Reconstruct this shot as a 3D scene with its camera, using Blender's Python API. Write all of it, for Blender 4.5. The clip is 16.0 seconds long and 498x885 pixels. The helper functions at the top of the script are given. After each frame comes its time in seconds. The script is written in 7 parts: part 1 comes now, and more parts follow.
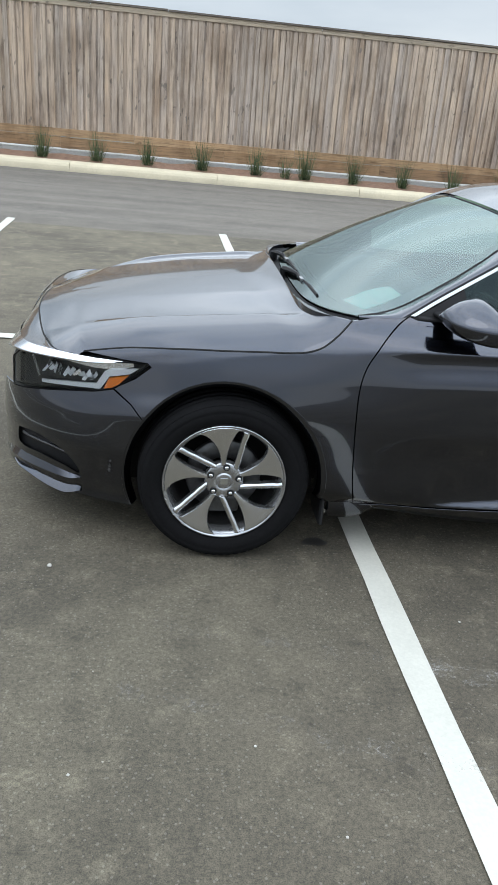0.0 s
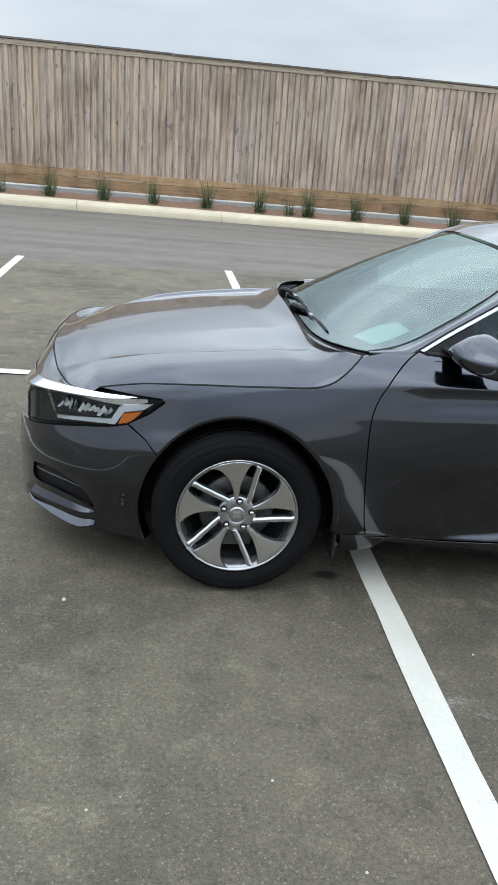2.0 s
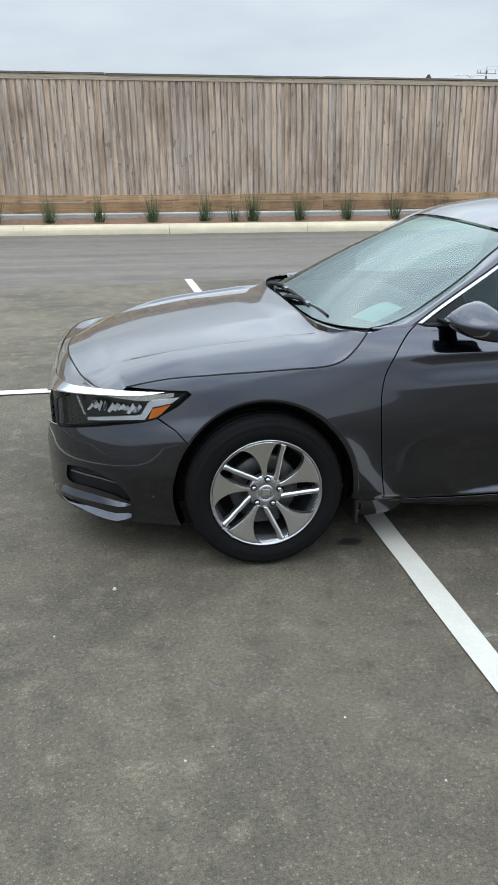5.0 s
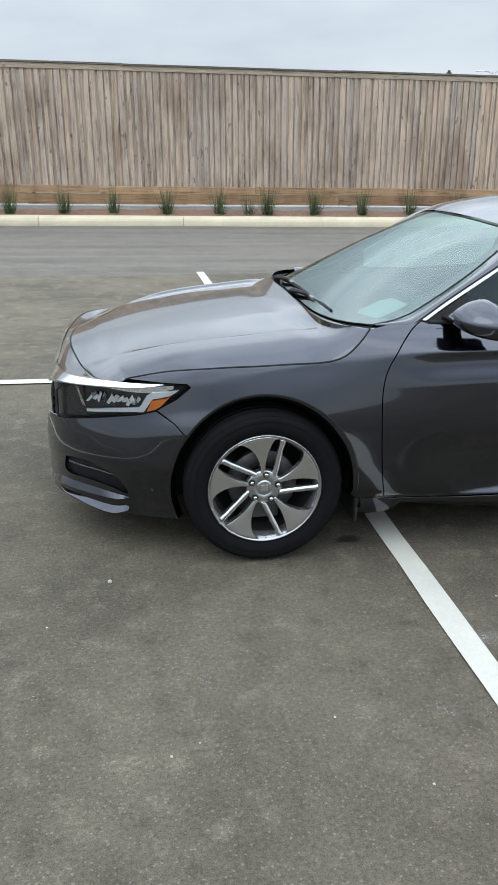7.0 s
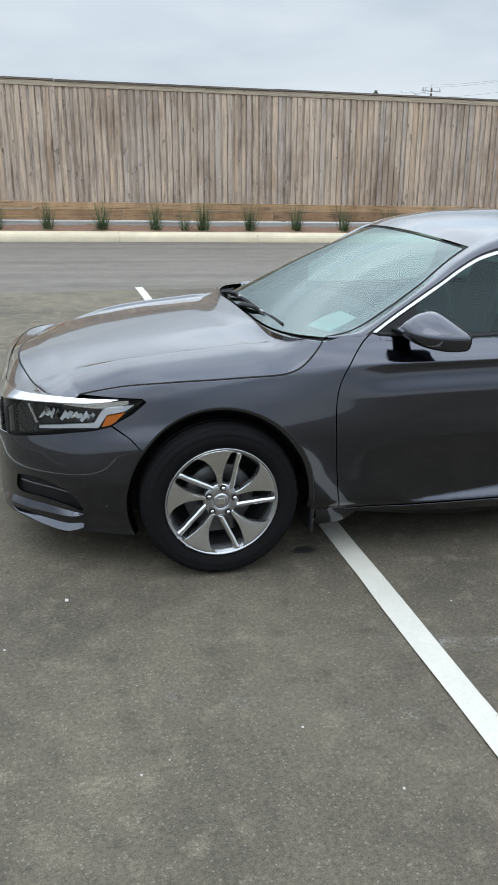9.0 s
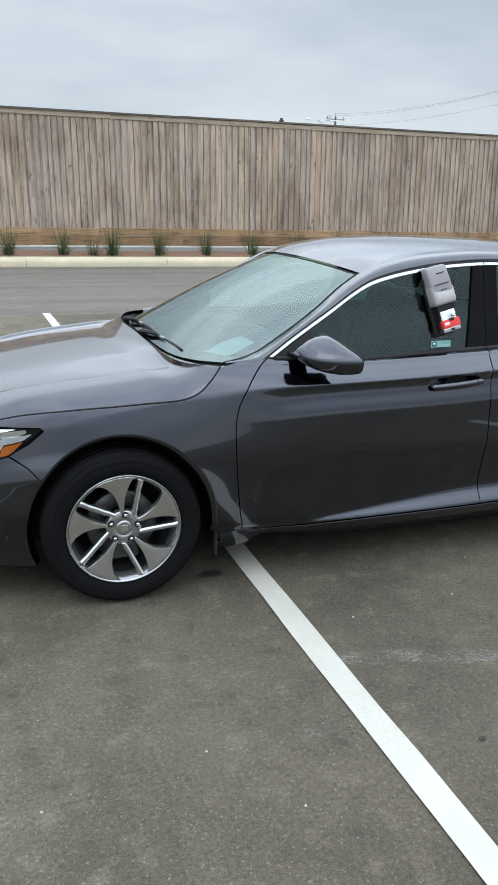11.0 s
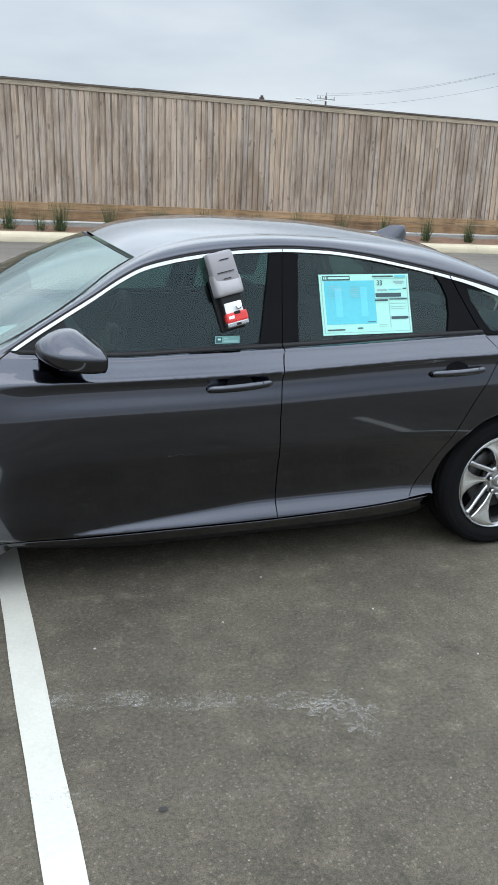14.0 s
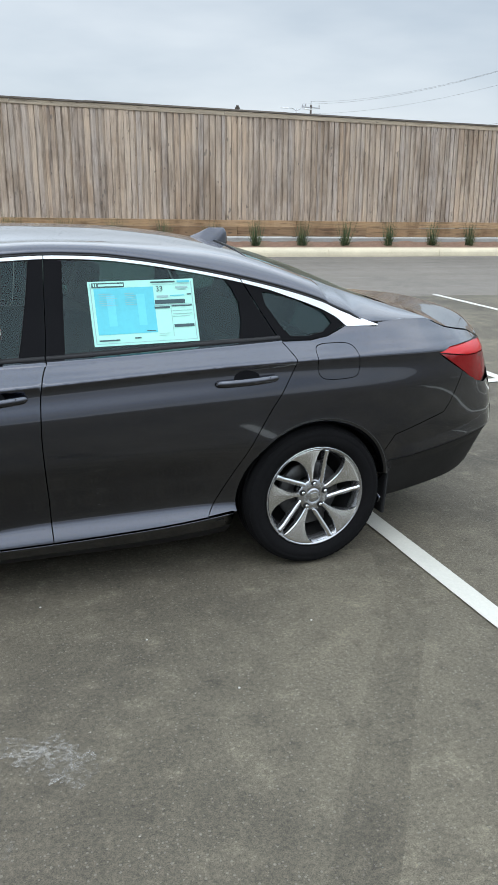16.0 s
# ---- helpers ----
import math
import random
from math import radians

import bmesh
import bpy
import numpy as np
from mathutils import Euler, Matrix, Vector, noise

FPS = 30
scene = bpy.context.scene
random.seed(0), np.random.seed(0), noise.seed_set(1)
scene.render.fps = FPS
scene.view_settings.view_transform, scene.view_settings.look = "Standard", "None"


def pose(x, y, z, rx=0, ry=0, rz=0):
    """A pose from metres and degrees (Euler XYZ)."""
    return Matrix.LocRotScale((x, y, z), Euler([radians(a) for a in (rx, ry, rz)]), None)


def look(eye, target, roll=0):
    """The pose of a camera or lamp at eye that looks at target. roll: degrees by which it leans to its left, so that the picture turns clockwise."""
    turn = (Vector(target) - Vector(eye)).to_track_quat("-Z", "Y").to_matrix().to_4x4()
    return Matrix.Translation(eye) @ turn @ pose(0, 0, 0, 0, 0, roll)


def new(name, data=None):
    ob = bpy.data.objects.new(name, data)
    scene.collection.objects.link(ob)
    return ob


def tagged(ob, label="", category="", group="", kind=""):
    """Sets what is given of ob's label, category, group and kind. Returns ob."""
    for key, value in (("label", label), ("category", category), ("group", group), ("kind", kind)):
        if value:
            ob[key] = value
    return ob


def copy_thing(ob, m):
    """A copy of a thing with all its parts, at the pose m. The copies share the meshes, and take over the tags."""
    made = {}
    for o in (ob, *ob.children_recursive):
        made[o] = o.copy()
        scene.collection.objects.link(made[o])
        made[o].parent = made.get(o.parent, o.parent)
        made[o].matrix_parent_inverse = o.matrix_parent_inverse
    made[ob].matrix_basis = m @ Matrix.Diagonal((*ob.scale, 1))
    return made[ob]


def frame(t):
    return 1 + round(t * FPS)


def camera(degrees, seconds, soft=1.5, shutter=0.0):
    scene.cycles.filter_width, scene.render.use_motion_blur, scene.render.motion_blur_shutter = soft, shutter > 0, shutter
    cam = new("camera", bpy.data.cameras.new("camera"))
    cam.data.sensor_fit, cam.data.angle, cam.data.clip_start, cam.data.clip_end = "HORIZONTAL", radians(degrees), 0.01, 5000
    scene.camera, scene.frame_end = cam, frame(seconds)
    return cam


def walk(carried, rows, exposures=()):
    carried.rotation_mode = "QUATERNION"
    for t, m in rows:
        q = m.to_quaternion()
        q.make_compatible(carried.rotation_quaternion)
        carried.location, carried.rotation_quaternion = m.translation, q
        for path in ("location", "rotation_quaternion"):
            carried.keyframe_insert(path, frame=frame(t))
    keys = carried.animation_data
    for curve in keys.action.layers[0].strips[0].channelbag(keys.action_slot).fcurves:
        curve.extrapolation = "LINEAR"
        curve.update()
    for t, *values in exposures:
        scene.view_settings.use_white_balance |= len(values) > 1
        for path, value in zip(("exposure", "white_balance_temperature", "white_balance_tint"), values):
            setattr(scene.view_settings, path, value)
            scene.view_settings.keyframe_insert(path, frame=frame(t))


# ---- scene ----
cam = camera(34.8, 16.0)
PATH = [
    (0, (-0.273, -2.629, 1.641), (-0.033, -0.804, 0.858), 5.7),
    (0.5, (-0.296, -2.625, 1.647), (-0.083, -0.779, 0.909), 5.2),
    (1, (-0.281, -2.618, 1.645), (-0.052, -0.77, 0.914), 4.8),
    (1.5, (-0.291, -2.611, 1.642), (-0.096, -0.759, 0.912), 4.8),
    (2, (-0.309, -2.659, 1.654), (-0.083, -0.801, 0.948), 5.2),
    (2.5, (-0.419, -2.717, 1.647), (-0.118, -0.875, 0.93), 4.5),
    (3, (-0.465, -2.812, 1.644), (-0.274, -0.952, 0.933), 4.7),
    (3.5, (-0.464, -2.883, 1.636), (-0.264, -1.042, 0.882), 4.6),
    (4, (-0.477, -2.905, 1.632), (-0.144, -1.077, 0.892), 5.9),
    (4.5, (-0.56, -2.912, 1.645), (-0.219, -1.052, 0.993), -1.0),
    (4.7, (-0.592, -2.878, 1.631), (-0.249, -1.026, 0.958), -0.4),
    (6.8, (-0.536, -2.854, 1.615), (-0.247, -1.003, 0.916), 0.8),
    (7, (-0.535, -2.853, 1.618), (-0.237, -1.002, 0.922), 1.0),
    (7.5, (-0.541, -2.844, 1.616), (-0.257, -0.988, 0.927), 1.0),
    (8, (-0.548, -2.863, 1.625), (-0.244, -0.995, 0.979), 0.7),
    (8.5, (-0.584, -2.858, 1.62), (-0.25, -0.993, 0.979), 1.3),
    (8.7, (-0.611, -2.848, 1.613), (-0.227, -0.999, 0.954), 1.4),
    (10.8, (-0.581, -2.884, 1.631), (0.047, -1.088, 1.014), 2.0),
    (11, (-0.549, -2.893, 1.634), (0.105, -1.101, 1.034), 1.6),
    (11.5, (-0.444, -2.924, 1.638), (0.235, -1.144, 1.031), 2.3),
    (12, (-0.316, -2.939, 1.643), (0.362, -1.166, 1.013), 2.9),
    (12.5, (-0.165, -2.896, 1.632), (0.562, -1.128, 1.047), 1.4),
    (13, (0.008, -2.77, 1.63), (0.822, -1.061, 0.985), 3.0),
    (13.5, (0.217, -2.759, 1.623), (0.977, -1.019, 0.995), 0.5),
    (14, (0.451, -2.818, 1.647), (1.128, -1.05, 1.003), 3.3),
    (14.5, (0.695, -2.857, 1.631), (1.48, -1.138, 0.977), 0.2),
    (15, (0.943, -2.833, 1.62), (1.808, -1.149, 0.975), 0.3),
    (15.5, (1.141, -2.834, 1.631), (1.935, -1.118, 0.978), 0.3),
    (16, (1.388, -2.922, 1.643), (2.061, -1.144, 1.021), 1.6),
]
walk(cam, [(t, look(eye, target, roll)) for t, eye, target, roll in PATH], [(0.0, -0.04), (4.5, -0.03), (8.5, -0.06), (11.0, -0.11), (12.0, -0.15), (13.0, -0.13), (14.0, -0.06), (15.0, 0.0), (16.0, -0.02)])

# ---------------------------------------------------------------- daylight
world = bpy.data.worlds.new("overcast_sky")
scene.world = world
world.use_nodes = True


def overcast(wd):
    """A grey overcast sky: a Nishita sky seen through a thick, softly mottled cloud layer."""
    nt = wd.node_tree
    n, l = nt.nodes, nt.links
    n.clear()
    out = n.new("ShaderNodeOutputWorld")
    bg = n.new("ShaderNodeBackground")
    sky = n.new("ShaderNodeTexSky")
    sky.sky_type, sky.sun_disc = "NISHITA", False
    sky.sun_elevation, sky.sun_rotation = radians(58), radians(150)
    co = n.new("ShaderNodeTexCoord")
    mp = n.new("ShaderNodeMapping")
    mp.inputs["Scale"].default_value = (1.0, 1.0, 3.6)
    big = n.new("ShaderNodeTexNoise")
    big.inputs["Scale"].default_value, big.inputs["Detail"].default_value, big.inputs["Roughness"].default_value = 2.1, 5.0, 0.5
    ramp = n.new("ShaderNodeValToRGB")
    ramp.color_ramp.elements[0].position, ramp.color_ramp.elements[1].position = 0.32, 0.70
    ramp.color_ramp.elements[0].color = (*CLOUD_DARK, 1)
    ramp.color_ramp.elements[1].color = (*CLOUD_LIGHT, 1)
    mix = n.new("ShaderNodeMix")
    mix.data_type = "RGBA"
    mix.inputs[0].default_value = 0.90
    l.new(co.outputs["Generated"], mp.inputs["Vector"])
    l.new(mp.outputs[0], big.inputs["Vector"])
    l.new(big.outputs["Fac"], ramp.inputs[0])
    l.new(sky.outputs[0], mix.inputs[6])
    l.new(ramp.outputs[0], mix.inputs[7])
    # an overcast sky grows brighter towards the zenith
    sep = n.new("ShaderNodeSeparateXYZ")
    l.new(co.outputs["Generated"], sep.inputs[0])
    up = n.new("ShaderNodeValToRGB")
    els = up.color_ramp.elements
    els.new(0.5)
    els.new(0.7)
    for e, (p, v) in zip(els, ((0.20, 0.25), (0.46, 0.66), (0.75, 0.86), (1.0, 0.95))):
        e.position, e.color = p, (v, v, v, 1)
    up.color_ramp.interpolation = "EASE"
    l.new(sep.outputs["Z"], up.inputs[0])
    gain = n.new("ShaderNodeMath")
    gain.operation = "MULTIPLY"
    gain.inputs[1].default_value = 4.0
    l.new(up.outputs[0], gain.inputs[0])
    scale = n.new("ShaderNodeVectorMath")
    scale.operation = "SCALE"
    l.new(mix.outputs[2], scale.inputs[0])
    l.new(gain.outputs[0], scale.inputs["Scale"])
    l.new(scale.outputs[0], bg.inputs[0])
    bg.inputs[1].default_value = 0.12
    l.new(bg.outputs[0], out.inputs[0])


CLOUD_DARK, CLOUD_LIGHT = (4.55, 5.34, 6.17), (7.38, 7.97, 8.48)
overcast(world)
sun = new("sun", bpy.data.lights.new("sun", "SUN"))
sun.data.energy, sun.data.angle, sun.data.color = 0.35, radians(35), (1.0, 0.97, 0.93)
sun.matrix_world = look((0, 0, 30), (8, 14, 0))

# ---------------------------------------------------------------- materials
def links_of(m):
    return m.node_tree.nodes, m.node_tree.links


def noise_node(m, scale, detail=4.0, rough=0.55, stretch=(1, 1, 1), vec=None, offset=(0, 0, 0)):
    n, l = links_of(m)
    mp = n.new("ShaderNodeMapping")
    mp.inputs["Scale"].default_value, mp.inputs["Location"].default_value = stretch, offset
    if vec is None:
        vec = n.new("ShaderNodeTexCoord").outputs["Object"]
    l.new(vec, mp.inputs["Vector"])
    t = n.new("ShaderNodeTexNoise")
    t.inputs["Scale"].default_value, t.inputs["Detail"].default_value, t.inputs["Roughness"].default_value = scale, detail, rough
    l.new(mp.outputs[0], t.inputs["Vector"])
    return t.outputs["Fac"]


def ramp_node(m, fac, stops):
    n, l = links_of(m)
    r = n.new("ShaderNodeValToRGB")
    els = r.color_ramp.elements
    while len(els) < len(stops):
        els.new(0.5)
    for e, (p, c) in zip(els, stops):
        e.position, e.color = p, (*c, 1) if len(c) == 3 else c
    l.new(fac, r.inputs[0])
    return r.outputs[0]


def mix_node(m, fac, a, b, blend="MIX"):
    n, l = links_of(m)
    x = n.new("ShaderNodeMix")
    x.data_type, x.blend_type = "RGBA", blend
    for v, s in ((fac, x.inputs[0]), (a, x.inputs[6]), (b, x.inputs[7])):
        if isinstance(v, (int, float)):
            s.default_value = v
        elif isinstance(v, tuple):
            s.default_value = (*v, 1)
        else:
            l.new(v, s)
    return x.outputs[2]


def math_node(m, op, a, b=0.0, clamp=False):
    n, l = links_of(m)
    x = n.new("ShaderNodeMath")
    x.operation, x.use_clamp = op, clamp
    for v, s in ((a, x.inputs[0]), (b, x.inputs[1])):
        if isinstance(v, (int, float)):
            s.default_value = v
        else:
            l.new(v, s)
    return x.outputs[0]


def bump_node(m, height, strength, distance):
    n, l = links_of(m)
    b = n.new("ShaderNodeBump")
    b.inputs["Strength"].default_value, b.inputs["Distance"].default_value = strength, distance
    l.new(height, b.inputs["Height"])
    return b.outputs[0]


def surface(name, base=(0.5, 0.5, 0.5), rough=0.6, metal=0.0, coat=0.0, spec=0.5):
    m = bpy.data.materials.new(name)
    m.use_nodes = True
    b = m.node_tree.nodes["Principled BSDF"]
    b.inputs["Base Color"].default_value = (*base, 1)
    b.inputs["Roughness"].default_value, b.inputs["Metallic"].default_value = rough, metal
    b.inputs["Coat Weight"].default_value, b.inputs["Coat Roughness"].default_value = coat, 0.03
    b.inputs["Specular IOR Level"].default_value = spec
    return m, b


def worn(name, base, rough=0.6, metal=0.0, coat=0.0, vary=0.18, scale=6.0, fine=60.0, bump=0.15, depth=0.002, spec=0.5):
    """A plain surface with colour that varies at two scales, uneven gloss and a fine relief."""
    m, b = surface(name, base, rough, metal, coat, spec)
    n, l = links_of(m)
    a, f = noise_node(m, scale), noise_node(m, fine, 3.0)
    dark = tuple(c * (1 - vary) for c in base)
    light = tuple(min(1, c * (1 + vary)) for c in base)
    c = ramp_node(m, a, [(0.3, dark), (0.7, light)])
    c = mix_node(m, 0.5, c, ramp_node(m, f, [(0.3, dark), (0.7, light)]))
    l.new(c, b.inputs["Base Color"])
    l.new(math_node(m, "ADD", math_node(m, "MULTIPLY", a, 0.2), rough - 0.1, True), b.inputs["Roughness"])
    if bump:
        l.new(bump_node(m, f, bump, depth), b.inputs["Normal"])
    return m


def asphalt_material(name, dark, light, dusty, patch=0.5, road=False):
    m, b = surface(name, dark, 0.85, spec=0.48)
    n, l = links_of(m)
    big = noise_node(m, 0.5, 5, 0.6)
    mid = noise_node(m, 2.3, 6, 0.68)
    blot = noise_node(m, 8.5, 4, 0.6, offset=(3, 1, 0))
    fine = noise_node(m, 70, 4, 0.7)
    grit = noise_node(m, 240, 2, 0.6)
    c = ramp_node(m, mid, [(0.36, dark), (0.66, light)])
    c = mix_node(m, ramp_node(m, big, [(0.40, (0, 0, 0)), (0.64, (0.8, 0.8, 0.8))]), c, mix_node(m, 0.65, c, dusty))
    c = mix_node(m, math_node(m, "MULTIPLY", ramp_node(m, blot, [(0.54, (0, 0, 0)), (0.72, (1, 1, 1))]), patch), c, tuple(min(1, v * 1.25) for v in dusty))
    c = mix_node(m, math_node(m, "MULTIPLY", ramp_node(m, blot, [(0.28, (1, 1, 1)), (0.44, (0, 0, 0))]), 0.5), c, tuple(v * 0.7 for v in dark))
    c = mix_node(m, 0.7, c, ramp_node(m, fine, [(0.30, (0.50, 0.50, 0.50)), (0.50, (1.0, 1.0, 1.0)), (0.70, (1.50, 1.47, 1.40))]), "MULTIPLY")
    c = mix_node(m, 0.8, c, ramp_node(m, grit, [(0.30, (0.50, 0.50, 0.50)), (0.5, (1, 1, 1)), (0.70, (1.4, 1.38, 1.32))]), "MULTIPLY")
    if road:
        streak = noise_node(m, 1.1, 4, 0.6, stretch=(0.05, 1.6, 1))
        c = mix_node(m, 0.8, c, ramp_node(m, streak, [(0.35, (0.80, 0.79, 0.78)), (0.6, (1.12, 1.12, 1.13))]), "MULTIPLY")
    if not road:     # a darker stretch of the stall, with ragged edges
        mp, gr = n.new("ShaderNodeMapping"), n.new("ShaderNodeTexGradient")
        gr.gradient_type = "SPHERICAL"
        mp.inputs["Location"].default_value, mp.inputs["Scale"].default_value = (-0.66, 0.80, 0), (0.80, 0.70, 0)
        l.new(n.new("ShaderNodeTexCoord").outputs["Object"], mp.inputs["Vector"])
        l.new(mp.outputs[0], gr.inputs["Vector"])
        spot = math_node(m, "ADD", gr.outputs["Fac"], math_node(m, "MULTIPLY", math_node(m, "SUBTRACT", mid, 0.5), 0.7))
        c = mix_node(m, ramp_node(m, spot, [(0.05, (0, 0, 0)), (0.60, (0.45, 0.45, 0.45))]), c, mix_node(m, 1.0, c, (0.66, 0.63, 0.65), "MULTIPLY"))
        mp, gr = n.new("ShaderNodeMapping"), n.new("ShaderNodeTexGradient")     # far stalls painted paler, the asphalt's grazing sheen put into the colour
        gr.gradient_type = "SPHERICAL"
        mp.inputs["Location"].default_value, mp.inputs["Scale"].default_value = (0.0, -1.30, 0), (0.07, 0.24, 0)
        l.new(n.new("ShaderNodeTexCoord").outputs["Object"], mp.inputs["Vector"])
        l.new(mp.outputs[0], gr.inputs["Vector"])
        spot = math_node(m, "ADD", gr.outputs["Fac"], math_node(m, "MULTIPLY", math_node(m, "SUBTRACT", big, 0.5), 0.9))
        c = mix_node(m, ramp_node(m, spot, [(0.10, (0, 0, 0)), (0.60, (0.75, 0.75, 0.75))]), c, mix_node(m, 1.0, c, (1.45, 1.42, 1.38), "MULTIPLY"))
    # single pale chips, some larger
    for scale, size, share, strength in ((70, 0.26, 0.60, 0.16), (38, 0.14, 0.76, 0.18), (11, 0.035, 0.70, 0.55)):
        v = n.new("ShaderNodeTexVoronoi")
        v.inputs["Scale"].default_value = scale
        l.new(n.new("ShaderNodeTexCoord").outputs["Object"], v.inputs["Vector"])
        chip = math_node(m, "LESS_THAN", v.outputs["Distance"], size)
        pick = math_node(m, "GREATER_THAN", v.outputs["Color"], share)
        c = mix_node(m, math_node(m, "MULTIPLY", math_node(m, "MULTIPLY", chip, pick), strength), c, (0.40, 0.37, 0.31))
    l.new(c, b.inputs["Base Color"])
    l.new(ramp_node(m, fine, [(0.3, (0.95,) * 3), (0.8, (0.78,) * 3)]), b.inputs["Roughness"])
    h = math_node(m, "ADD", fine, math_node(m, "MULTIPLY", grit, 0.6))
    l.new(bump_node(m, h, 0.35, 0.005), b.inputs["Normal"])
    return m


def trace_material(name, tone, lo, hi, scale, strength=1.0):
    """Scattered flecks of a worn-off coating, bare asphalt between them."""
    m, b = surface(name, tone, 0.9, spec=0.2)
    n, l = links_of(m)
    f, g = noise_node(m, scale, 4, 0.7), noise_node(m, scale * 0.12, 3, 0.6)
    a = ramp_node(m, math_node(m, "ADD", math_node(m, "MULTIPLY", f, 0.6), math_node(m, "MULTIPLY", g, 0.4)), [(lo, (0, 0, 0)), (hi, (strength,) * 3)])
    t, x = n.new("ShaderNodeBsdfTransparent"), n.new("ShaderNodeMixShader")
    l.new(a, x.inputs[0])
    l.new(t.outputs[0], x.inputs[1])
    l.new(b.outputs[0], x.inputs[2])
    l.new(x.outputs[0], n["Material Output"].inputs[0])
    return m


def wood_material(name, tones, grain=1.0, rough=0.85, along="Z", stain=0.5, patches=0.0, knots=0.0):
    """Weathered sawn timber: every board picks its own tone; grain, knots and streaks run along it."""
    m, b = surface(name, tones[0], rough)
    n, l = links_of(m)
    info = n.new("ShaderNodeObjectInfo")
    geo = n.new("ShaderNodeNewGeometry")
    rnd = math_node(m, "FRACT", math_node(m, "ADD", info.outputs["Random"], math_node(m, "MULTIPLY", geo.outputs["Random Per Island"], 7.31)))
    co = n.new("ShaderNodeTexCoord").outputs["Object"]
    shift = n.new("ShaderNodeCombineXYZ")
    for i in range(3):
        l.new(math_node(m, "MULTIPLY", rnd, (17.0, 31.0, 53.0)[i]), shift.inputs[i])
    vec = n.new("ShaderNodeVectorMath")
    vec.operation = "ADD"
    l.new(co, vec.inputs[0])
    l.new(shift.outputs[0], vec.inputs[1])
    st = (16, 16, 0.55) if along == "Z" else (0.55, 16, 16)
    st2 = (8, 8, 0.8) if along == "Z" else (0.8, 8, 8)
    g = noise_node(m, 3.0 * grain, 6, 0.65, st, vec.outputs[0])
    s = noise_node(m, 2.0, 5, 0.6, st2, vec.outputs[0])
    k = noise_node(m, 5.0, 2, 0.5, (1.6, 1.6, 0.8) if along == "Z" else (0.8, 1.6, 1.6), vec.outputs[0])
    steps = [(i / (len(tones) - 1), t) for i, t in enumerate(tones)]
    c = ramp_node(m, rnd, steps)
    c = mix_node(m, 0.85, c, ramp_node(m, g, [(0.28, (0.56, 0.55, 0.53)), (0.5, (0.98, 0.98, 0.96)), (0.75, (1.24, 1.22, 1.19))]), "MULTIPLY")
    c = mix_node(m, stain, c, ramp_node(m, s, [(0.30, (0.46, 0.43, 0.39)), (0.46, (1, 1, 1)), (0.70, (1.22, 1.18, 1.10))]), "MULTIPLY")
    if patches:      # weather stains that run over several boards
        wide = noise_node(m, 1.0, 5, 0.62, (1.3, 1.3, 0.55), n.new("ShaderNodeNewGeometry").outputs["Position"])
        c = mix_node(m, patches, c, ramp_node(m, wide, [(0.36, (0.62, 0.57, 0.52)), (0.52, (1, 1, 1)), (0.68, (1.14, 1.11, 1.06))]), "MULTIPLY")
    c = mix_node(m, ramp_node(m, k, [(0.68, (0, 0, 0)), (0.73, (0.75, 0.75, 0.75))]), c, tuple(v * 0.35 for v in tones[1]))
    if knots:
        mp, v = n.new("ShaderNodeMapping"), n.new("ShaderNodeTexVoronoi")
        mp.inputs["Scale"].default_value = (9.0, 0.01, 3.2) if along == "Z" else (2.0, 0.01, 7.0)
        v.inputs["Scale"].default_value = 1.0
        l.new(vec.outputs[0], mp.inputs["Vector"])
        l.new(mp.outputs[0], v.inputs["Vector"])
        pick = math_node(m, "GREATER_THAN", v.outputs["Color"], 1 - knots)
        ring = ramp_node(m, v.outputs["Distance"], [(0.07, (0.85, 0.85, 0.85)), (0.12, (0.25, 0.25, 0.25)), (0.20, (0, 0, 0))])
        c = mix_node(m, math_node(m, "MULTIPLY", ring, pick), c, (0.055, 0.038, 0.026))
    l.new(c, b.inputs["Base Color"])
    l.new(bump_node(m, g, 0.5, 0.004), b.inputs["Normal"])
    return m


M_LOT = asphalt_material("lot_asphalt", (0.048, 0.0415, 0.0305), (0.086, 0.075, 0.055), (0.145, 0.127, 0.091), 0.5)
M_ROAD = asphalt_material("lane_asphalt", (0.107, 0.095, 0.081), (0.143, 0.128, 0.109), (0.154, 0.137, 0.116), 0.2, True)
M_LINE = worn("line_paint", (0.50, 0.488, 0.432), 0.7, vary=0.10, scale=5, fine=90, bump=0.35, depth=0.003)
M_TRACE = trace_material("worn_line_flecks", (0.30, 0.28, 0.25), 0.52, 0.68, 90, 0.45)
M_TRACE2 = trace_material("worn_line_flecks_bright", (0.42, 0.40, 0.37), 0.47, 0.72, 80, 0.55)
M_SKID = trace_material("tyre_smear", (0.055, 0.050, 0.043), 0.35, 0.65, 20, 0.22)
M_KERB = worn("kerb_concrete", (0.54, 0.475, 0.345), 0.85, vary=0.20, scale=2.2, fine=45, bump=0.3, depth=0.004)
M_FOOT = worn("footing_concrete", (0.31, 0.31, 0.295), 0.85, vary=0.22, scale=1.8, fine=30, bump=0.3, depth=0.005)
# same concrete, paler: the brightness of the lit top edge is in its colour
M_FOOTLIT = worn("footing_top", (0.54, 0.54, 0.52), 0.85, vary=0.12, scale=1.8, fine=30, bump=0.3, depth=0.005)
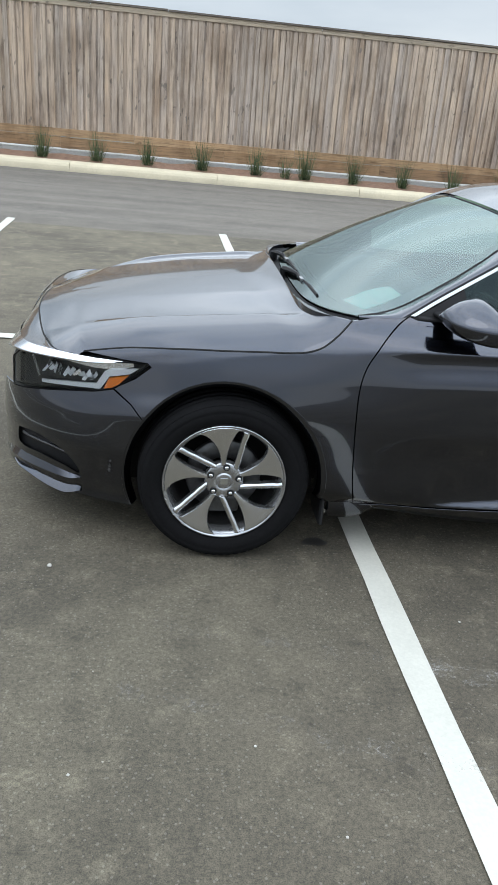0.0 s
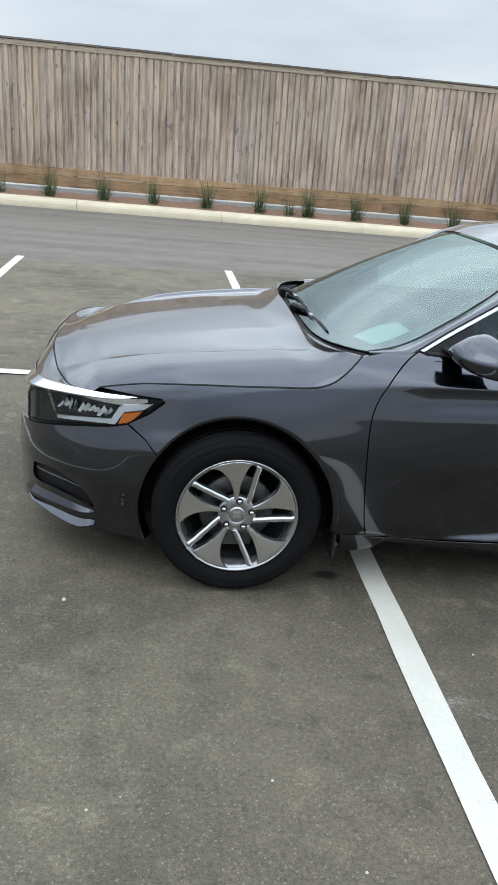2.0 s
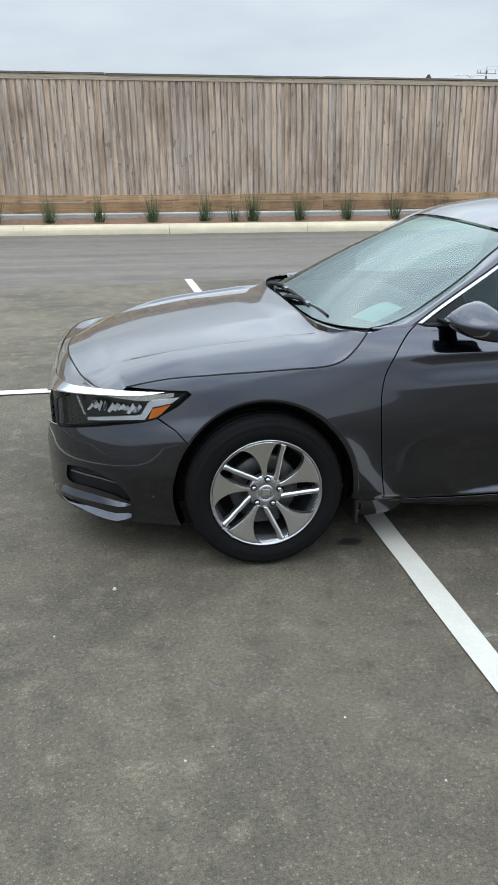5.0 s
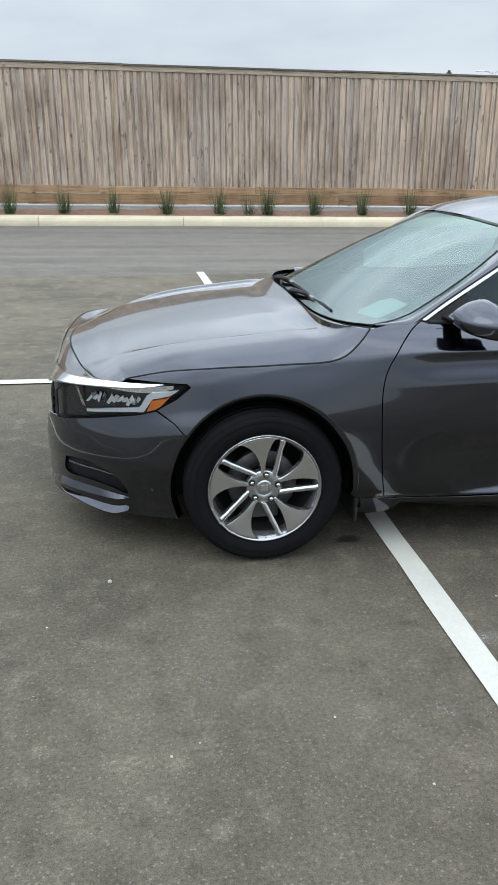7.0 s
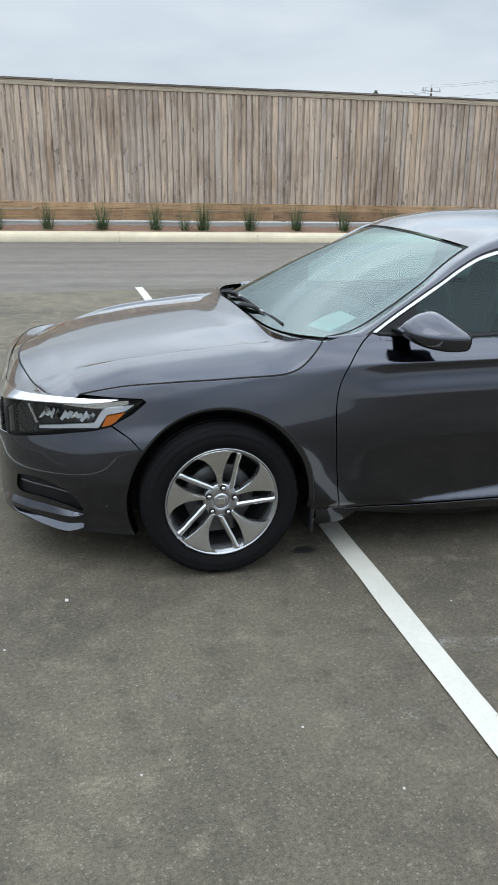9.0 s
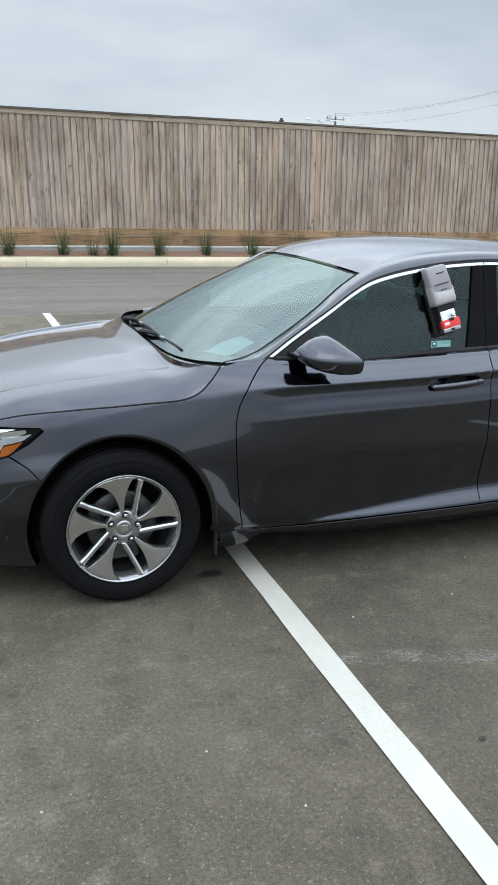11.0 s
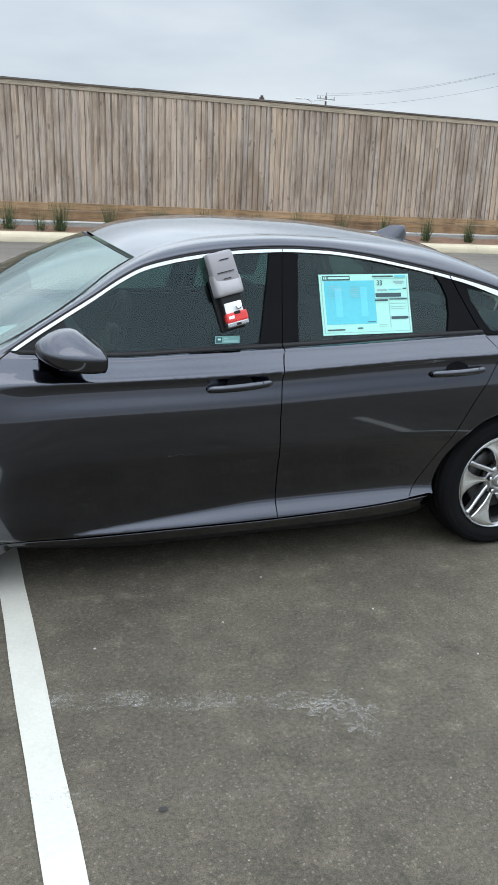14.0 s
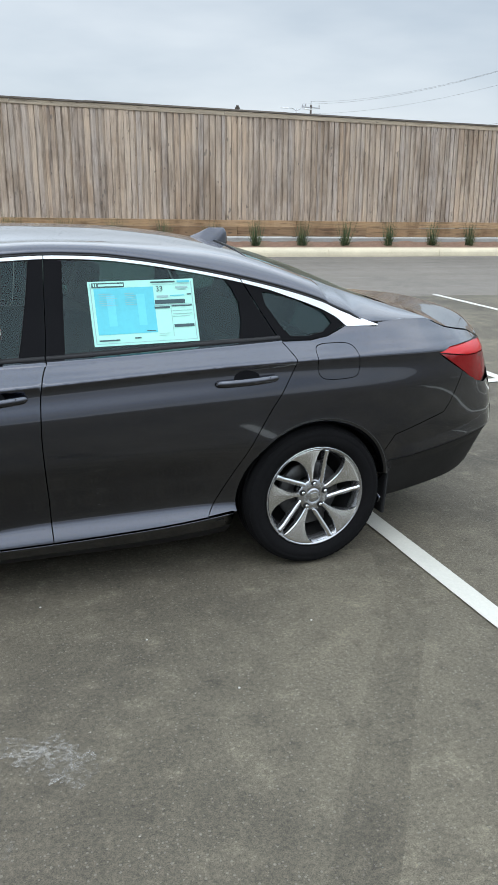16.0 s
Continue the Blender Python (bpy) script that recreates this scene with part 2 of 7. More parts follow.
M_MULCH = worn("red_gravel", (0.205, 0.122, 0.082), 0.95, vary=0.5, scale=9, fine=70, bump=0.8, depth=0.01)
M_BOARD = wood_material("weathered_cedar", [(0.405, 0.328, 0.268), (0.362, 0.306, 0.264), (0.440, 0.352, 0.281), (0.382, 0.326, 0.290), (0.454, 0.370, 0.301), (0.398, 0.305, 0.234), (0.430, 0.362, 0.314), (0.345, 0.272, 0.216)], stain=0.85, patches=0.9, knots=0.45)
M_BOARD2 = wood_material("weathered_cedar_back", [(0.384, 0.312, 0.253), (0.345, 0.286, 0.243), (0.412, 0.325, 0.254), (0.368, 0.310, 0.272), (0.424, 0.343, 0.277)], stain=0.85, patches=0.9, knots=0.45)
M_CAP = wood_material("grey_cap_timber", [(0.125, 0.108, 0.095), (0.16, 0.138, 0.118), (0.11, 0.098, 0.09)], along="X")
M_TRIM = wood_material("trim_timber", [(0.37, 0.31, 0.24), (0.43, 0.355, 0.27), (0.33, 0.28, 0.22)], along="X")
M_KICK = wood_material("treated_kickboard", [(0.225, 0.142, 0.080), (0.275, 0.175, 0.098), (0.190, 0.120, 0.070), (0.300, 0.205, 0.122)], along="X", stain=0.9, patches=0.9, knots=0.6)
M_KICKTOP = wood_material("treated_top_rail", [(0.336, 0.221, 0.127), (0.386, 0.258, 0.152), (0.294, 0.193, 0.107)], along="X", stain=0.9, patches=0.9, knots=0.5)
M_POLE = worn("pole_timber", (0.075, 0.06, 0.05), 0.9, vary=0.3)
M_STEEL = worn("galvanised_steel", (0.42, 0.43, 0.44), 0.5, 0.6)
M_LAMPWHITE = worn("lamp_white_paint", (0.85, 0.86, 0.86), 0.4)
M_WIRE = worn("cable_black", (0.18, 0.19, 0.2), 0.6)
M_PEBBLE = worn("pale_stone", (0.42, 0.40, 0.36), 0.8)
M_OIL = worn("oil_stain", (0.022, 0.021, 0.020), 0.5, bump=0)


def blade_material():
    m, b = surface("reed_green", (0.05, 0.09, 0.03), 0.65)
    n, l = links_of(m)
    r = n.new("ShaderNodeNewGeometry").outputs["Random Per Island"]
    c = ramp_node(m, r, [(0.0, (0.026, 0.052, 0.018)), (0.45, (0.045, 0.080, 0.028)), (0.8, (0.085, 0.12, 0.045)), (1.0, (0.26, 0.20, 0.10))])
    l.new(c, b.inputs["Base Color"])
    return m


M_BLADE = blade_material()

# ---------------------------------------------------------------- building helpers
def mesh_of(name, bm, material, smooth=False):
    me = bpy.data.meshes.new(name)
    bm.to_mesh(me)
    bm.free()
    for mt in material if isinstance(material, (list, tuple)) else [material]:
        me.materials.append(mt)
    if smooth:
        for p in me.polygons:
            p.use_smooth = True
    return me


def part(name, bm, material, parent=None, label="", smooth=False):
    """Links a bmesh as one mesh object, under a thing or a part."""
    ob = new(name, mesh_of(name, bm, material, smooth))
    ob.parent = parent
    if label:
        ob["label"] = label
    return ob


def thing(name, label, category, group="", kind="", at=None):
    ob = new(name)
    ob.empty_display_size = 0.1
    if at is not None:
        ob.matrix_world = at
    return tagged(ob, label, category, group, kind)


def box(bm, x0, x1, y0, y1, z0, z1, bevel=0.0, m=None, mat=0):
    r = bmesh.ops.create_cube(bm, size=1.0)
    vs = r["verts"]
    for v in vs:
        v.co = ((x0 + x1) / 2 + v.co.x * (x1 - x0), (y0 + y1) / 2 + v.co.y * (y1 - y0), (z0 + z1) / 2 + v.co.z * (z1 - z0))
    fs = {f for v in vs for f in v.link_faces}
    if bevel:
        es = list({e for v in vs for e in v.link_edges})
        r = bmesh.ops.bevel(bm, geom=es, offset=bevel, segments=2, affect="EDGES", profile=0.6)
        vs = list({v for f in r["faces"] for v in f.verts} | {v for v in vs if v.is_valid})
        fs = {f for v in vs for f in v.link_faces}
    if mat:
        for f in fs:
            f.material_index = mat
    if m is not None:
        bmesh.ops.transform(bm, matrix=m, verts=vs)
    return vs


def boxed(*a, **k):
    bm = bmesh.new()
    box(bm, *a, **k)
    return bm


def tube(bm, pts, radii, seg=8, cap=True):
    """A round rod along pts; radii one number or one per point."""
    pts = [Vector(p) for p in pts]
    if isinstance(radii, (int, float)):
        radii = [radii] * len(pts)
    rings = []
    for i, p in enumerate(pts):
        d = (pts[min(i + 1, len(pts) - 1)] - pts[max(i - 1, 0)]).normalized()
        a = d.cross(Vector((0, 0, 1)) if abs(d.z) < 0.95 else Vector((1, 0, 0))).normalized()
        c = a.cross(d)
        rings.append([bm.verts.new(p + radii[i] * (math.cos(2 * math.pi * k / seg) * a + math.sin(2 * math.pi * k / seg) * c)) for k in range(seg)])
    for q, r in zip(rings, rings[1:]):
        for k in range(seg):
            bm.faces.new((q[k], q[(k + 1) % seg], r[(k + 1) % seg], r[k]))
    if cap:
        bm.faces.new(rings[0][::-1])
        bm.faces.new(rings[-1])
    return bm


# ---------------------------------------------------------------- the ground, the lane and the kerb
FENCE_Y, KERB_Y = 16.27, 14.84
LANE_Y = 7.95


def grid_sheet(name, x0, x1, y0, y1, z, material, label):
    bm = bmesh.new()
    vs = [bm.verts.new(p) for p in ((x0, y0, z), (x1, y0, z), (x1, y1, z), (x0, y1, z))]
    bm.faces.new(vs)
    return tagged(part(name, bm, material), label, "ground", kind="structure")


grid_sheet("ground", -700, 700, -700, 900, 0.0, M_LOT, "worn grey-brown asphalt of an open parking lot")
bm = bmesh.new()
rng = random.Random(5)
xs = np.linspace(-60, 80, 281)
lo = [bm.verts.new((x, LANE_Y + 0.10 * math.sin(x * 0.9) + 0.05 * rng.uniform(-1, 1), 0.0012)) for x in xs]
hi = [bm.verts.new((x, KERB_Y + 0.02, 0.004)) for x in xs]
for i in range(len(xs) - 1):
    bm.faces.new((lo[i], lo[i + 1], hi[i + 1], hi[i]))
tagged(part("lane", bm, M_ROAD), "smooth pale grey asphalt lane along the fence", "road", kind="structure")

# painted stall lines, 9 feet apart, and the line on which the two rows meet
LINE_TILT = -0.011


def stripe(name, x0, x1, y0, y1, z, material, tilt, label, group=""):
    bm = bmesh.new()
    n = 40
    r = random.Random(hash((round(x0, 2), round(y0, 2))) % 1000)
    a, b = [], []
    along_y = (y1 - y0) > (x1 - x0)
    for i in range(n + 1):
        s = i / n
        if along_y:
            y = y0 + s * (y1 - y0)
            dx = tilt * y
            a.append(bm.verts.new((x0 + dx + r.uniform(-1, 1) * 0.0025, y, z)))
            b.append(bm.verts.new((x1 + dx + r.uniform(-1, 1) * 0.0025, y, z)))
        else:
            x = x0 + s * (x1 - x0)
            a.append(bm.verts.new((x, y1 + r.uniform(-1, 1) * 0.002, z)))
            b.append(bm.verts.new((x, y0 + r.uniform(-1, 1) * 0.002, z)))
    for i in range(n):
        bm.faces.new((a[i], b[i], b[i + 1], a[i + 1]))
    return tagged(part(name, bm, material), label, "road marking", group, "structure")


for k in range(-3, 6):
    x = 0.605 + 2.735 * k
    stripe("stall_line", x - 0.052, x + 0.052, -2.5, 8.17, 0.006, M_LINE, LINE_TILT, "white painted parking stall line on the asphalt", "parking stall lines")
stripe("stall_cross_line", -8.0, 15.0, 2.80, 2.91, 0.009, M_LINE, 0, "long white painted line where two stall rows meet")

# kerb: cast lengths with narrow joints and a rounded nose
kerb = thing("kerb", "pale yellowish cast concrete kerb beside the lane", "kerb", kind="structure")


def kerb_length(n):
    bm = bmesh.new()
    prof = [(0.0, -0.05), (0.008, 0.05), (0.022, 0.105), (0.050, 0.150), (0.095, 0.178), (0.16, 0.189), (0.36, 0.193), (0.36, -0.05)]
    rings = []
    for x in (0.004, n - 0.004):
        rings.append([bm.verts.new((x, y, z)) for y, z in prof])
    k = len(prof)
    for i in range(k):
        bm.faces.new((rings[0][i], rings[1][i], rings[1][(i + 1) % k], rings[0][(i + 1) % k]))
    bm.faces.new(rings[0][::-1])
    bm.faces.new(rings[1])
    bmesh.ops.recalc_face_normals(bm, faces=bm.faces[:])
    return mesh_of("kerb_stone", bm, M_KERB)


KERB_SLOPE = -0.02
kme = kerb_length(3.05)
for k in range(-14, 20):
    ob = new("kerb_stone", kme)
    ob.parent = kerb
    x = 0.80 + 3.05 * k
    ob.matrix_world = pose(x, KERB_Y + KERB_SLOPE * x, 0, 0, 0, math.degrees(math.atan(KERB_SLOPE)))

# the planted strip: red gravel, uneven, a little lower than the kerb
bm = bmesh.new()
xs = np.linspace(-45, 60, 421)
rows = []
for j, y in enumerate(np.linspace(KERB_Y + 0.34, FENCE_Y + 0.6, 12)):
    rows.append([bm.verts.new((x, y + KERB_SLOPE * x * (1 - j / 11), 0.176 + 0.024 * noise.noise((x * 1.7, y * 3, 0)) + 0.030 * noise.noise((x * 6.1, y * 5, 3)) * min(j, 3) / 3 + 0.075 * min(j, 6) / 6)) for x in xs])
for a, b in zip(rows, rows[1:]):
    for i in range(len(xs) - 1):
        bm.faces.new((a[i], a[i + 1], b[i + 1], b[i]))
tagged(part("planting_strip", bm, M_MULCH, smooth=True), "bare strip of reddish gravel between kerb and fence", "gravel", kind="structure")

# footing of the fence, with gaps washed out under the lowest boards
bm = bmesh.new()
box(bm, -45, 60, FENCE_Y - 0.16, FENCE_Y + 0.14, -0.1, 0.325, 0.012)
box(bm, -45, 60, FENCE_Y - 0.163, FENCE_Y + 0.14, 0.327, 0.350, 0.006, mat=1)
tagged(part("fence_footing", bm, [M_FOOT, M_FOOTLIT]), "low grey concrete footing under the fence", "footing", kind="structure")

# ---------------------------------------------------------------- the fence
fence = thing("fence", "tall weathered board-on-board cedar fence with a flat cap", "fence", kind="structure")
BOARD_LO, BOARD_HI, CAP_Z = 0.73, 3.20, 3.235
rng = random.Random(21)


def board_mesh(name, w, t, material, r):
    bm = bmesh.new()
    n = 5
    rings = []
    for i in range(n + 1):
        z = BOARD_LO + (BOARD_HI - BOARD_LO) * i / n
        d, e = r.uniform(-1, 1) * 0.004, r.uniform(-1, 1) * 0.0025
        rings.append([bm.verts.new(p) for p in ((-w / 2 + d, -t + e, z), (w / 2 + d, -t - e, z), (w / 2 + d, 0, z), (-w / 2 + d, 0, z))])
    for a, b in zip(rings, rings[1:]):
        for k in range(4):
            bm.faces.new((a[k], a[(k + 1) % 4], b[(k + 1) % 4], b[k]))
    bm.faces.new(rings[0][::-1])
    bm.faces.new(rings[-1])
    return mesh_of(name, bm, material)


front = [board_mesh("board", w, 0.021, M_BOARD, rng) for w in (0.112, 0.100, 0.118, 0.092, 0.106, 0.078)]
back = [board_mesh("back_board", w, 0.017, M_BOARD2, rng) for w in (0.125, 0.130, 0.135)]
lean = lambda x: -1.2 - 0.8 * min(1.0, max(0.0, (x - 8.0) / 6.0))      # the boards stand a little askew further along
x = -8.0
while x < 21.5:
    me = rng.choice(front)
    gap = rng.uniform(0.022, 0.060)
    ob = new("board", me)
    ob.parent = fence
    ob.location = (x, FENCE_Y - 0.020 - rng.uniform(0, 0.006), rng.uniform(-0.012, 0.012))
    ob.rotation_euler = (0, radians(lean(x) + rng.uniform(-0.22, 0.22)), 0)
    step = 0.106 + gap
    ob = new("back_board", rng.choice(back))
    ob.parent = fence
    ob.location = (x + step / 2, FENCE_Y, rng.uniform(-0.012, 0.012))
    ob.rotation_euler = (0, radians(lean(x)), 0)
    x += step
# the fence runs on past both ends of what is seen
bm = bmesh.new()
for a, b in ((-44.0, -8.15), (21.6, 59.0)):
    x = a
    while x < b:
        dz = rng.uniform(-0.01, 0.01)
        box(bm, x - 0.067, x + 0.067, FENCE_Y - 0.037, FENCE_Y - 0.020, BOARD_LO + dz, BOARD_HI + dz)
        box(bm, x + 0.045, x + 0.165, FENCE_Y - 0.017, FENCE_Y, BOARD_LO - dz, BOARD_HI - dz)
        x += 0.21
ob = part("far_boards", bm, M_BOARD, fence)
ob["kind"] = "stuff"


def rail_run(name, length, y0, y1, z0, z1, material, start, stop, jitter, label=""):
    x = start
    while x < stop:
        d = rng.uniform(-jitter, jitter)
        part(name, boxed(x + 0.003, x + length - 0.003, y0 + d * 0.5, y1, z0 + d, z1 + d, 0.004), material, fence, label)
        x += length


rail_run("cap_board", 4.88, FENCE_Y - 0.085, FENCE_Y + 0.075, CAP_Z, CAP_Z + 0.038, M_CAP, -44.3, 59, 0.006, "grey weathered cap board")
rail_run("trim_board", 4.88, FENCE_Y - 0.060, FENCE_Y - 0.041, CAP_Z - 0.105, CAP_Z - 0.004, M_TRIM, -45.9, 59, 0.004)
rail_run("kick_board", 3.58, FENCE_Y - 0.075, FENCE_Y - 0.038, 0.362, 0.590, M_KICK, -45.54, 59, 0.012, "brown treated kick board")
rail_run("top_kick_board", 3.58, FENCE_Y - 0.070, FENCE_Y - 0.038, 0.597, 0.755, M_KICKTOP, -43.96, 59, 0.008)
rail_run("back_rail", 4.88, FENCE_Y + 0.003, FENCE_Y + 0.041, 2.75, 2.84, M_CAP, -44.3, 59, 0.002)
for k in range(-18, 25):
    part("fence_post", boxed(2.44 * k - 0.045, 2.44 * k + 0.045, FENCE_Y + 0.045, FENCE_Y + 0.135, 0.30, 3.2, 0.004), M_CAP, fence)

# ---------------------------------------------------------------- reed tufts along the kerb


def reed_tuft(seed, count, height, spread):
    r = random.Random(seed)
    verts, faces = [], []

    def blade(base, tip, droop, w):
        n = len(verts)
        side = Vector((-(tip - base).y, (tip - base).x, 0))
        side = side.normalized() if side.length > 1e-4 else Vector((1, 0, 0))
        side = (side + Vector((r.uniform(-1, 1), r.uniform(-1, 1), 0)) * 0.8).normalized()
        k = 4
        for i in range(k):
            s = i / k
            p = base.lerp(tip, s) + Vector((0, 0, droop * s * (1 - s) * 4))
            verts.extend([p - side * w * (1 - s * 0.7), p + side * w * (1 - s * 0.7)])
        verts.append(tip)
        for i in range(k - 1):
            faces.append((n + 2 * i, n + 2 * i + 1, n + 2 * i + 3, n + 2 * i + 2))
        faces.append((n + 2 * k - 2, n + 2 * k - 1, n + 2 * k))

    for _ in range(count):
        a, d = r.uniform(0, 6.28), r.uniform(0, 1) ** 0.7 * 0.09
        base = Vector((math.cos(a) * d * 1.2, math.sin(a) * d * 0.8, -0.02))
        hgt = height * r.uniform(0.30, 1.0)
        bend = r.gauss(0, 1) * spread * 1.25
        tip = base + Vector((base.x * 1.2 + bend, base.y + r.gauss(0, 1) * spread * 0.7, hgt))
        blade(base, tip, 0.0, r.uniform(0.0035, 0.0065))
    for _ in range(int(count * 0.38)):      # limp blades that hang over the kerb
        base = Vector((r.uniform(-0.07, 0.07), -0.03, 0.02))
        tip = base + Vector((r.gauss(0, 0.17), -r.uniform(0.15, 0.55), r.uniform(-0.12, 0.14)))
        blade(base, tip, r.uniform(0.03, 0.10), r.uniform(0.002, 0.0035))
    me = bpy.data.meshes.new("reed_tuft")
    me.from_pydata([tuple(v) for v in verts], [], faces)
    me.materials.append(M_BLADE)
    return me


TUFTS = ((-5.1, 0.9), (-3.95, 0.5), (-2.9, 1.0), (-1.75, 0.95), (-0.67, 0.9), (0.50, 1.0), (1.66, 1.0), (2.34, 0.45), (2.76, 1.1), (3.84, 1.0), (4.96, 0.95),
         (6.12, 0.95), (7.25, 0.8), (8.38, 1.0), (9.58, 0.95), (10.74, 1.0), (11.97, 1.05), (13.25, 1.0), (14.41, 0.95), (15.6, 0.9), (16.8, 0.8), (17.95, 0.9), (19.1, 0.9), (20.3, 0.9), (21.4, 0.9))
for i, (x, size) in enumerate(TUFTS):
    me = reed_tuft(40 + i, int(150 * size), 0.42 + 0.30 * size, 0.075)
    tagged(new("reed_tuft", me), "small tuft of thin dark green reed growing in the gravel" if size > 0.6 else "sparse thin seedling of green reed in the gravel", "plant", "reed tufts along the kerb").location = (x, 15.56 + KERB_SLOPE * x * 0.6, 0.195)

# ---------------------------------------------------------------- poles, wires and lamps beyond the fence


def utility_pole(x, y, top, arm_turn, label):
    p = thing("utility_pole", label, "utility pole", "utility poles", at=pose(x, y, 0))
    part("pole_shaft", tube(bmesh.new(), [(0, 0, -0.5), (0, 0, top)], [0.17, 0.11], 10), M_POLE, p, smooth=True)
    arm = part("crossarm", boxed(-1.25, 1.25, -0.06, 0.06, top - 0.36, top - 0.24, 0.01), M_STEEL, p, "grey crossarm")
    arm.rotation_euler = (0, 0, radians(arm_turn))
    for sx in (-1.15, -0.78, 1.15):
        part("insulator", tube(bmesh.new(), [(sx, 0, top - 0.25), (sx, 0, top - 0.15), (sx, 0, top + 0.05)], [0.035, 0.07, 0.05], 8), M_STEEL, arm)
    part("pole_pin", tube(bmesh.new(), [(0, 0, top - 0.1), (0, 0, top + 0.42)], 0.045, 8), M_STEEL, p)
    return p


utility_pole(43.2, 90.0, 10.55, 8, "distant dark wooden utility pole with a grey crossarm")
utility_pole(44.1, 45.0, 11.1, 8, "dark wooden utility pole with a grey crossarm and wires")
for a, b, sag in (((42.1, 90, 10.6), (42.95, 45, 11.1), 1.0), ((43.2, 90, 10.9), (44.1, 45, 11.5), 1.0), ((43.2, 90, 9.6), (44.1, 45, 10.4), 0.9), ((44.1, 45, 7.2), (43.2, 90, 7.4), 0.8),
                  ((42.95, 45, 11.1), (43.8, 0, 11.6), 1.0), ((44.1, 45, 11.5), (45, 0, 12.0), 1.0)):
    bm = bmesh.new()
    pts = [Vector(a).lerp(Vector(b), i / 24) - Vector((0, 0, sag * 4 * (i / 24) * (1 - i / 24))) for i in range(25)]
    tube(bm, pts, 0.010, 5)
    tagged(part("overhead_wire", bm, M_WIRE), "thin sagging overhead wire between utility poles", "wire", "overhead wires")


def street_lamp(x, y, top, arms, label):
    p = thing("street_lamp", label, "street lamp", at=pose(x, y, 0))
    part("lamp_post", tube(bmesh.new(), [(0, 0, -0.5), (0, 0, top)], [0.12, 0.07], 10), M_STEEL, p, smooth=True)
    for sx in arms:
        a = part("lamp_arm", tube(bmesh.new(), [(0, 0, top - 0.25), (sx * 0.5, 0, top + 0.02), (sx * 1.2, 0, top + 0.05)], 0.04, 6), M_STEEL, p)
        part("lamp_head", boxed(sx * 1.5 - 0.45, sx * 1.5 + 0.45, -0.16, 0.16, top - 0.03, top + 0.09, 0.03), M_LAMPWHITE, a, "white lamp head")
    return p


street_lamp(40.5, 88.0, 9.85, (-1, 1), "distant street lamp with two white heads")
street_lamp(66.8, 80.0, 8.95, (-1,), "distant street lamp with one curved arm")
vent = thing("roof_vent", "small dark vent pipe on a roof beyond the fence", "vent", at=pose(16.45, 40, 0))
part("vent_roof", boxed(-0.3, 0.7, -2, 2, 0, 5.08, 0.02), M_CAP, vent, "dark roof of a low shed")
part("vent_pipe", tube(bmesh.new(), [(0, 0, 5.0), (0, 0, 5.50)], 0.08, 8), M_POLE, vent)
part("vent_cap", tube(bmesh.new(), [(0, 0, 5.32), (0, 0, 5.40)], 0.14, 8), M_POLE, vent)

# ---------------------------------------------------------------- car materials
def car_paint():
    m, b = surface("grey_metallic_paint", (0.105, 0.107, 0.122), 0.30, 1.0, 1.0)
    n, l = links_of(m)
    f = noise_node(m, 900, 2, 0.5)
    l.new(ramp_node(m, f, [(0.35, (0.0175, 0.0205, 0.0315)), (0.65, (0.028, 0.0325, 0.0485))]), b.inputs["Base Color"])
    dust = noise_node(m, 2.2, 5, 0.6)
    l.new(math_node(m, "ADD", math_node(m, "MULTIPLY", dust, 0.06), 0.165), b.inputs["Roughness"])
    b.inputs["Coat Roughness"].default_value, b.inputs["Coat IOR"].default_value = 0.04, 1.69
    return m


def glass_material(name, tint, ior=1.5, gloss=0.0, sheen=(0.93, 1.0, 0.98)):
    m = bpy.data.materials.new(name)
    m.use_nodes = True
    n, l = links_of(m)
    n.remove(n["Principled BSDF"])
    tr, gl, mx, fr = n.new("ShaderNodeBsdfTransparent"), n.new("ShaderNodeBsdfGlossy"), n.new("ShaderNodeMixShader"), n.new("ShaderNodeFresnel")
    tr.inputs[0].default_value = (*tint, 1)
    gl.inputs["Color"].default_value, gl.inputs["Roughness"].default_value = (*sheen, 1), gloss
    fr.inputs["IOR"].default_value = ior
    l.new(fr.outputs[0], mx.inputs[0])
    l.new(tr.outputs[0], mx.inputs[1])
    l.new(gl.outputs[0], mx.inputs[2])
    l.new(mx.outputs[0], n["Material Output"].inputs[0])
    return m


M_PAINT = car_paint()
M_GLASS = glass_material("side_glass", (0.22, 0.35, 0.335), 1.46, 0.0, (0.80, 1.0, 1.0))
M_SCREEN = glass_material("windscreen_glass", (0.88, 1.0, 0.97), 2.3, 0.0, (0.86, 1.0, 0.98))
M_FRIT, _ = surface("screen_border_black", (0.010, 0.011, 0.012), 0.35)
M_LENS = glass_material("lamp_lens", (0.96, 0.97, 0.98), 1.40)
M_CHROME, _ = surface("chrome", (0.64, 0.655, 0.68), 0.12, 1.0)
M_GLOSSBLACK, _ = surface("gloss_black_trim", (0.005, 0.005, 0.006), 0.35, 0.0, 0.0, 0.06)
M_BLACK = worn("black_plastic", (0.012, 0.012, 0.013), 0.6, vary=0.2, scale=8, fine=200, bump=0.1, spec=0.3)
# near-black for inner body parts, and for shade painted into gaps and wheel recesses
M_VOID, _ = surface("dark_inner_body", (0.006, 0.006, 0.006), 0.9)
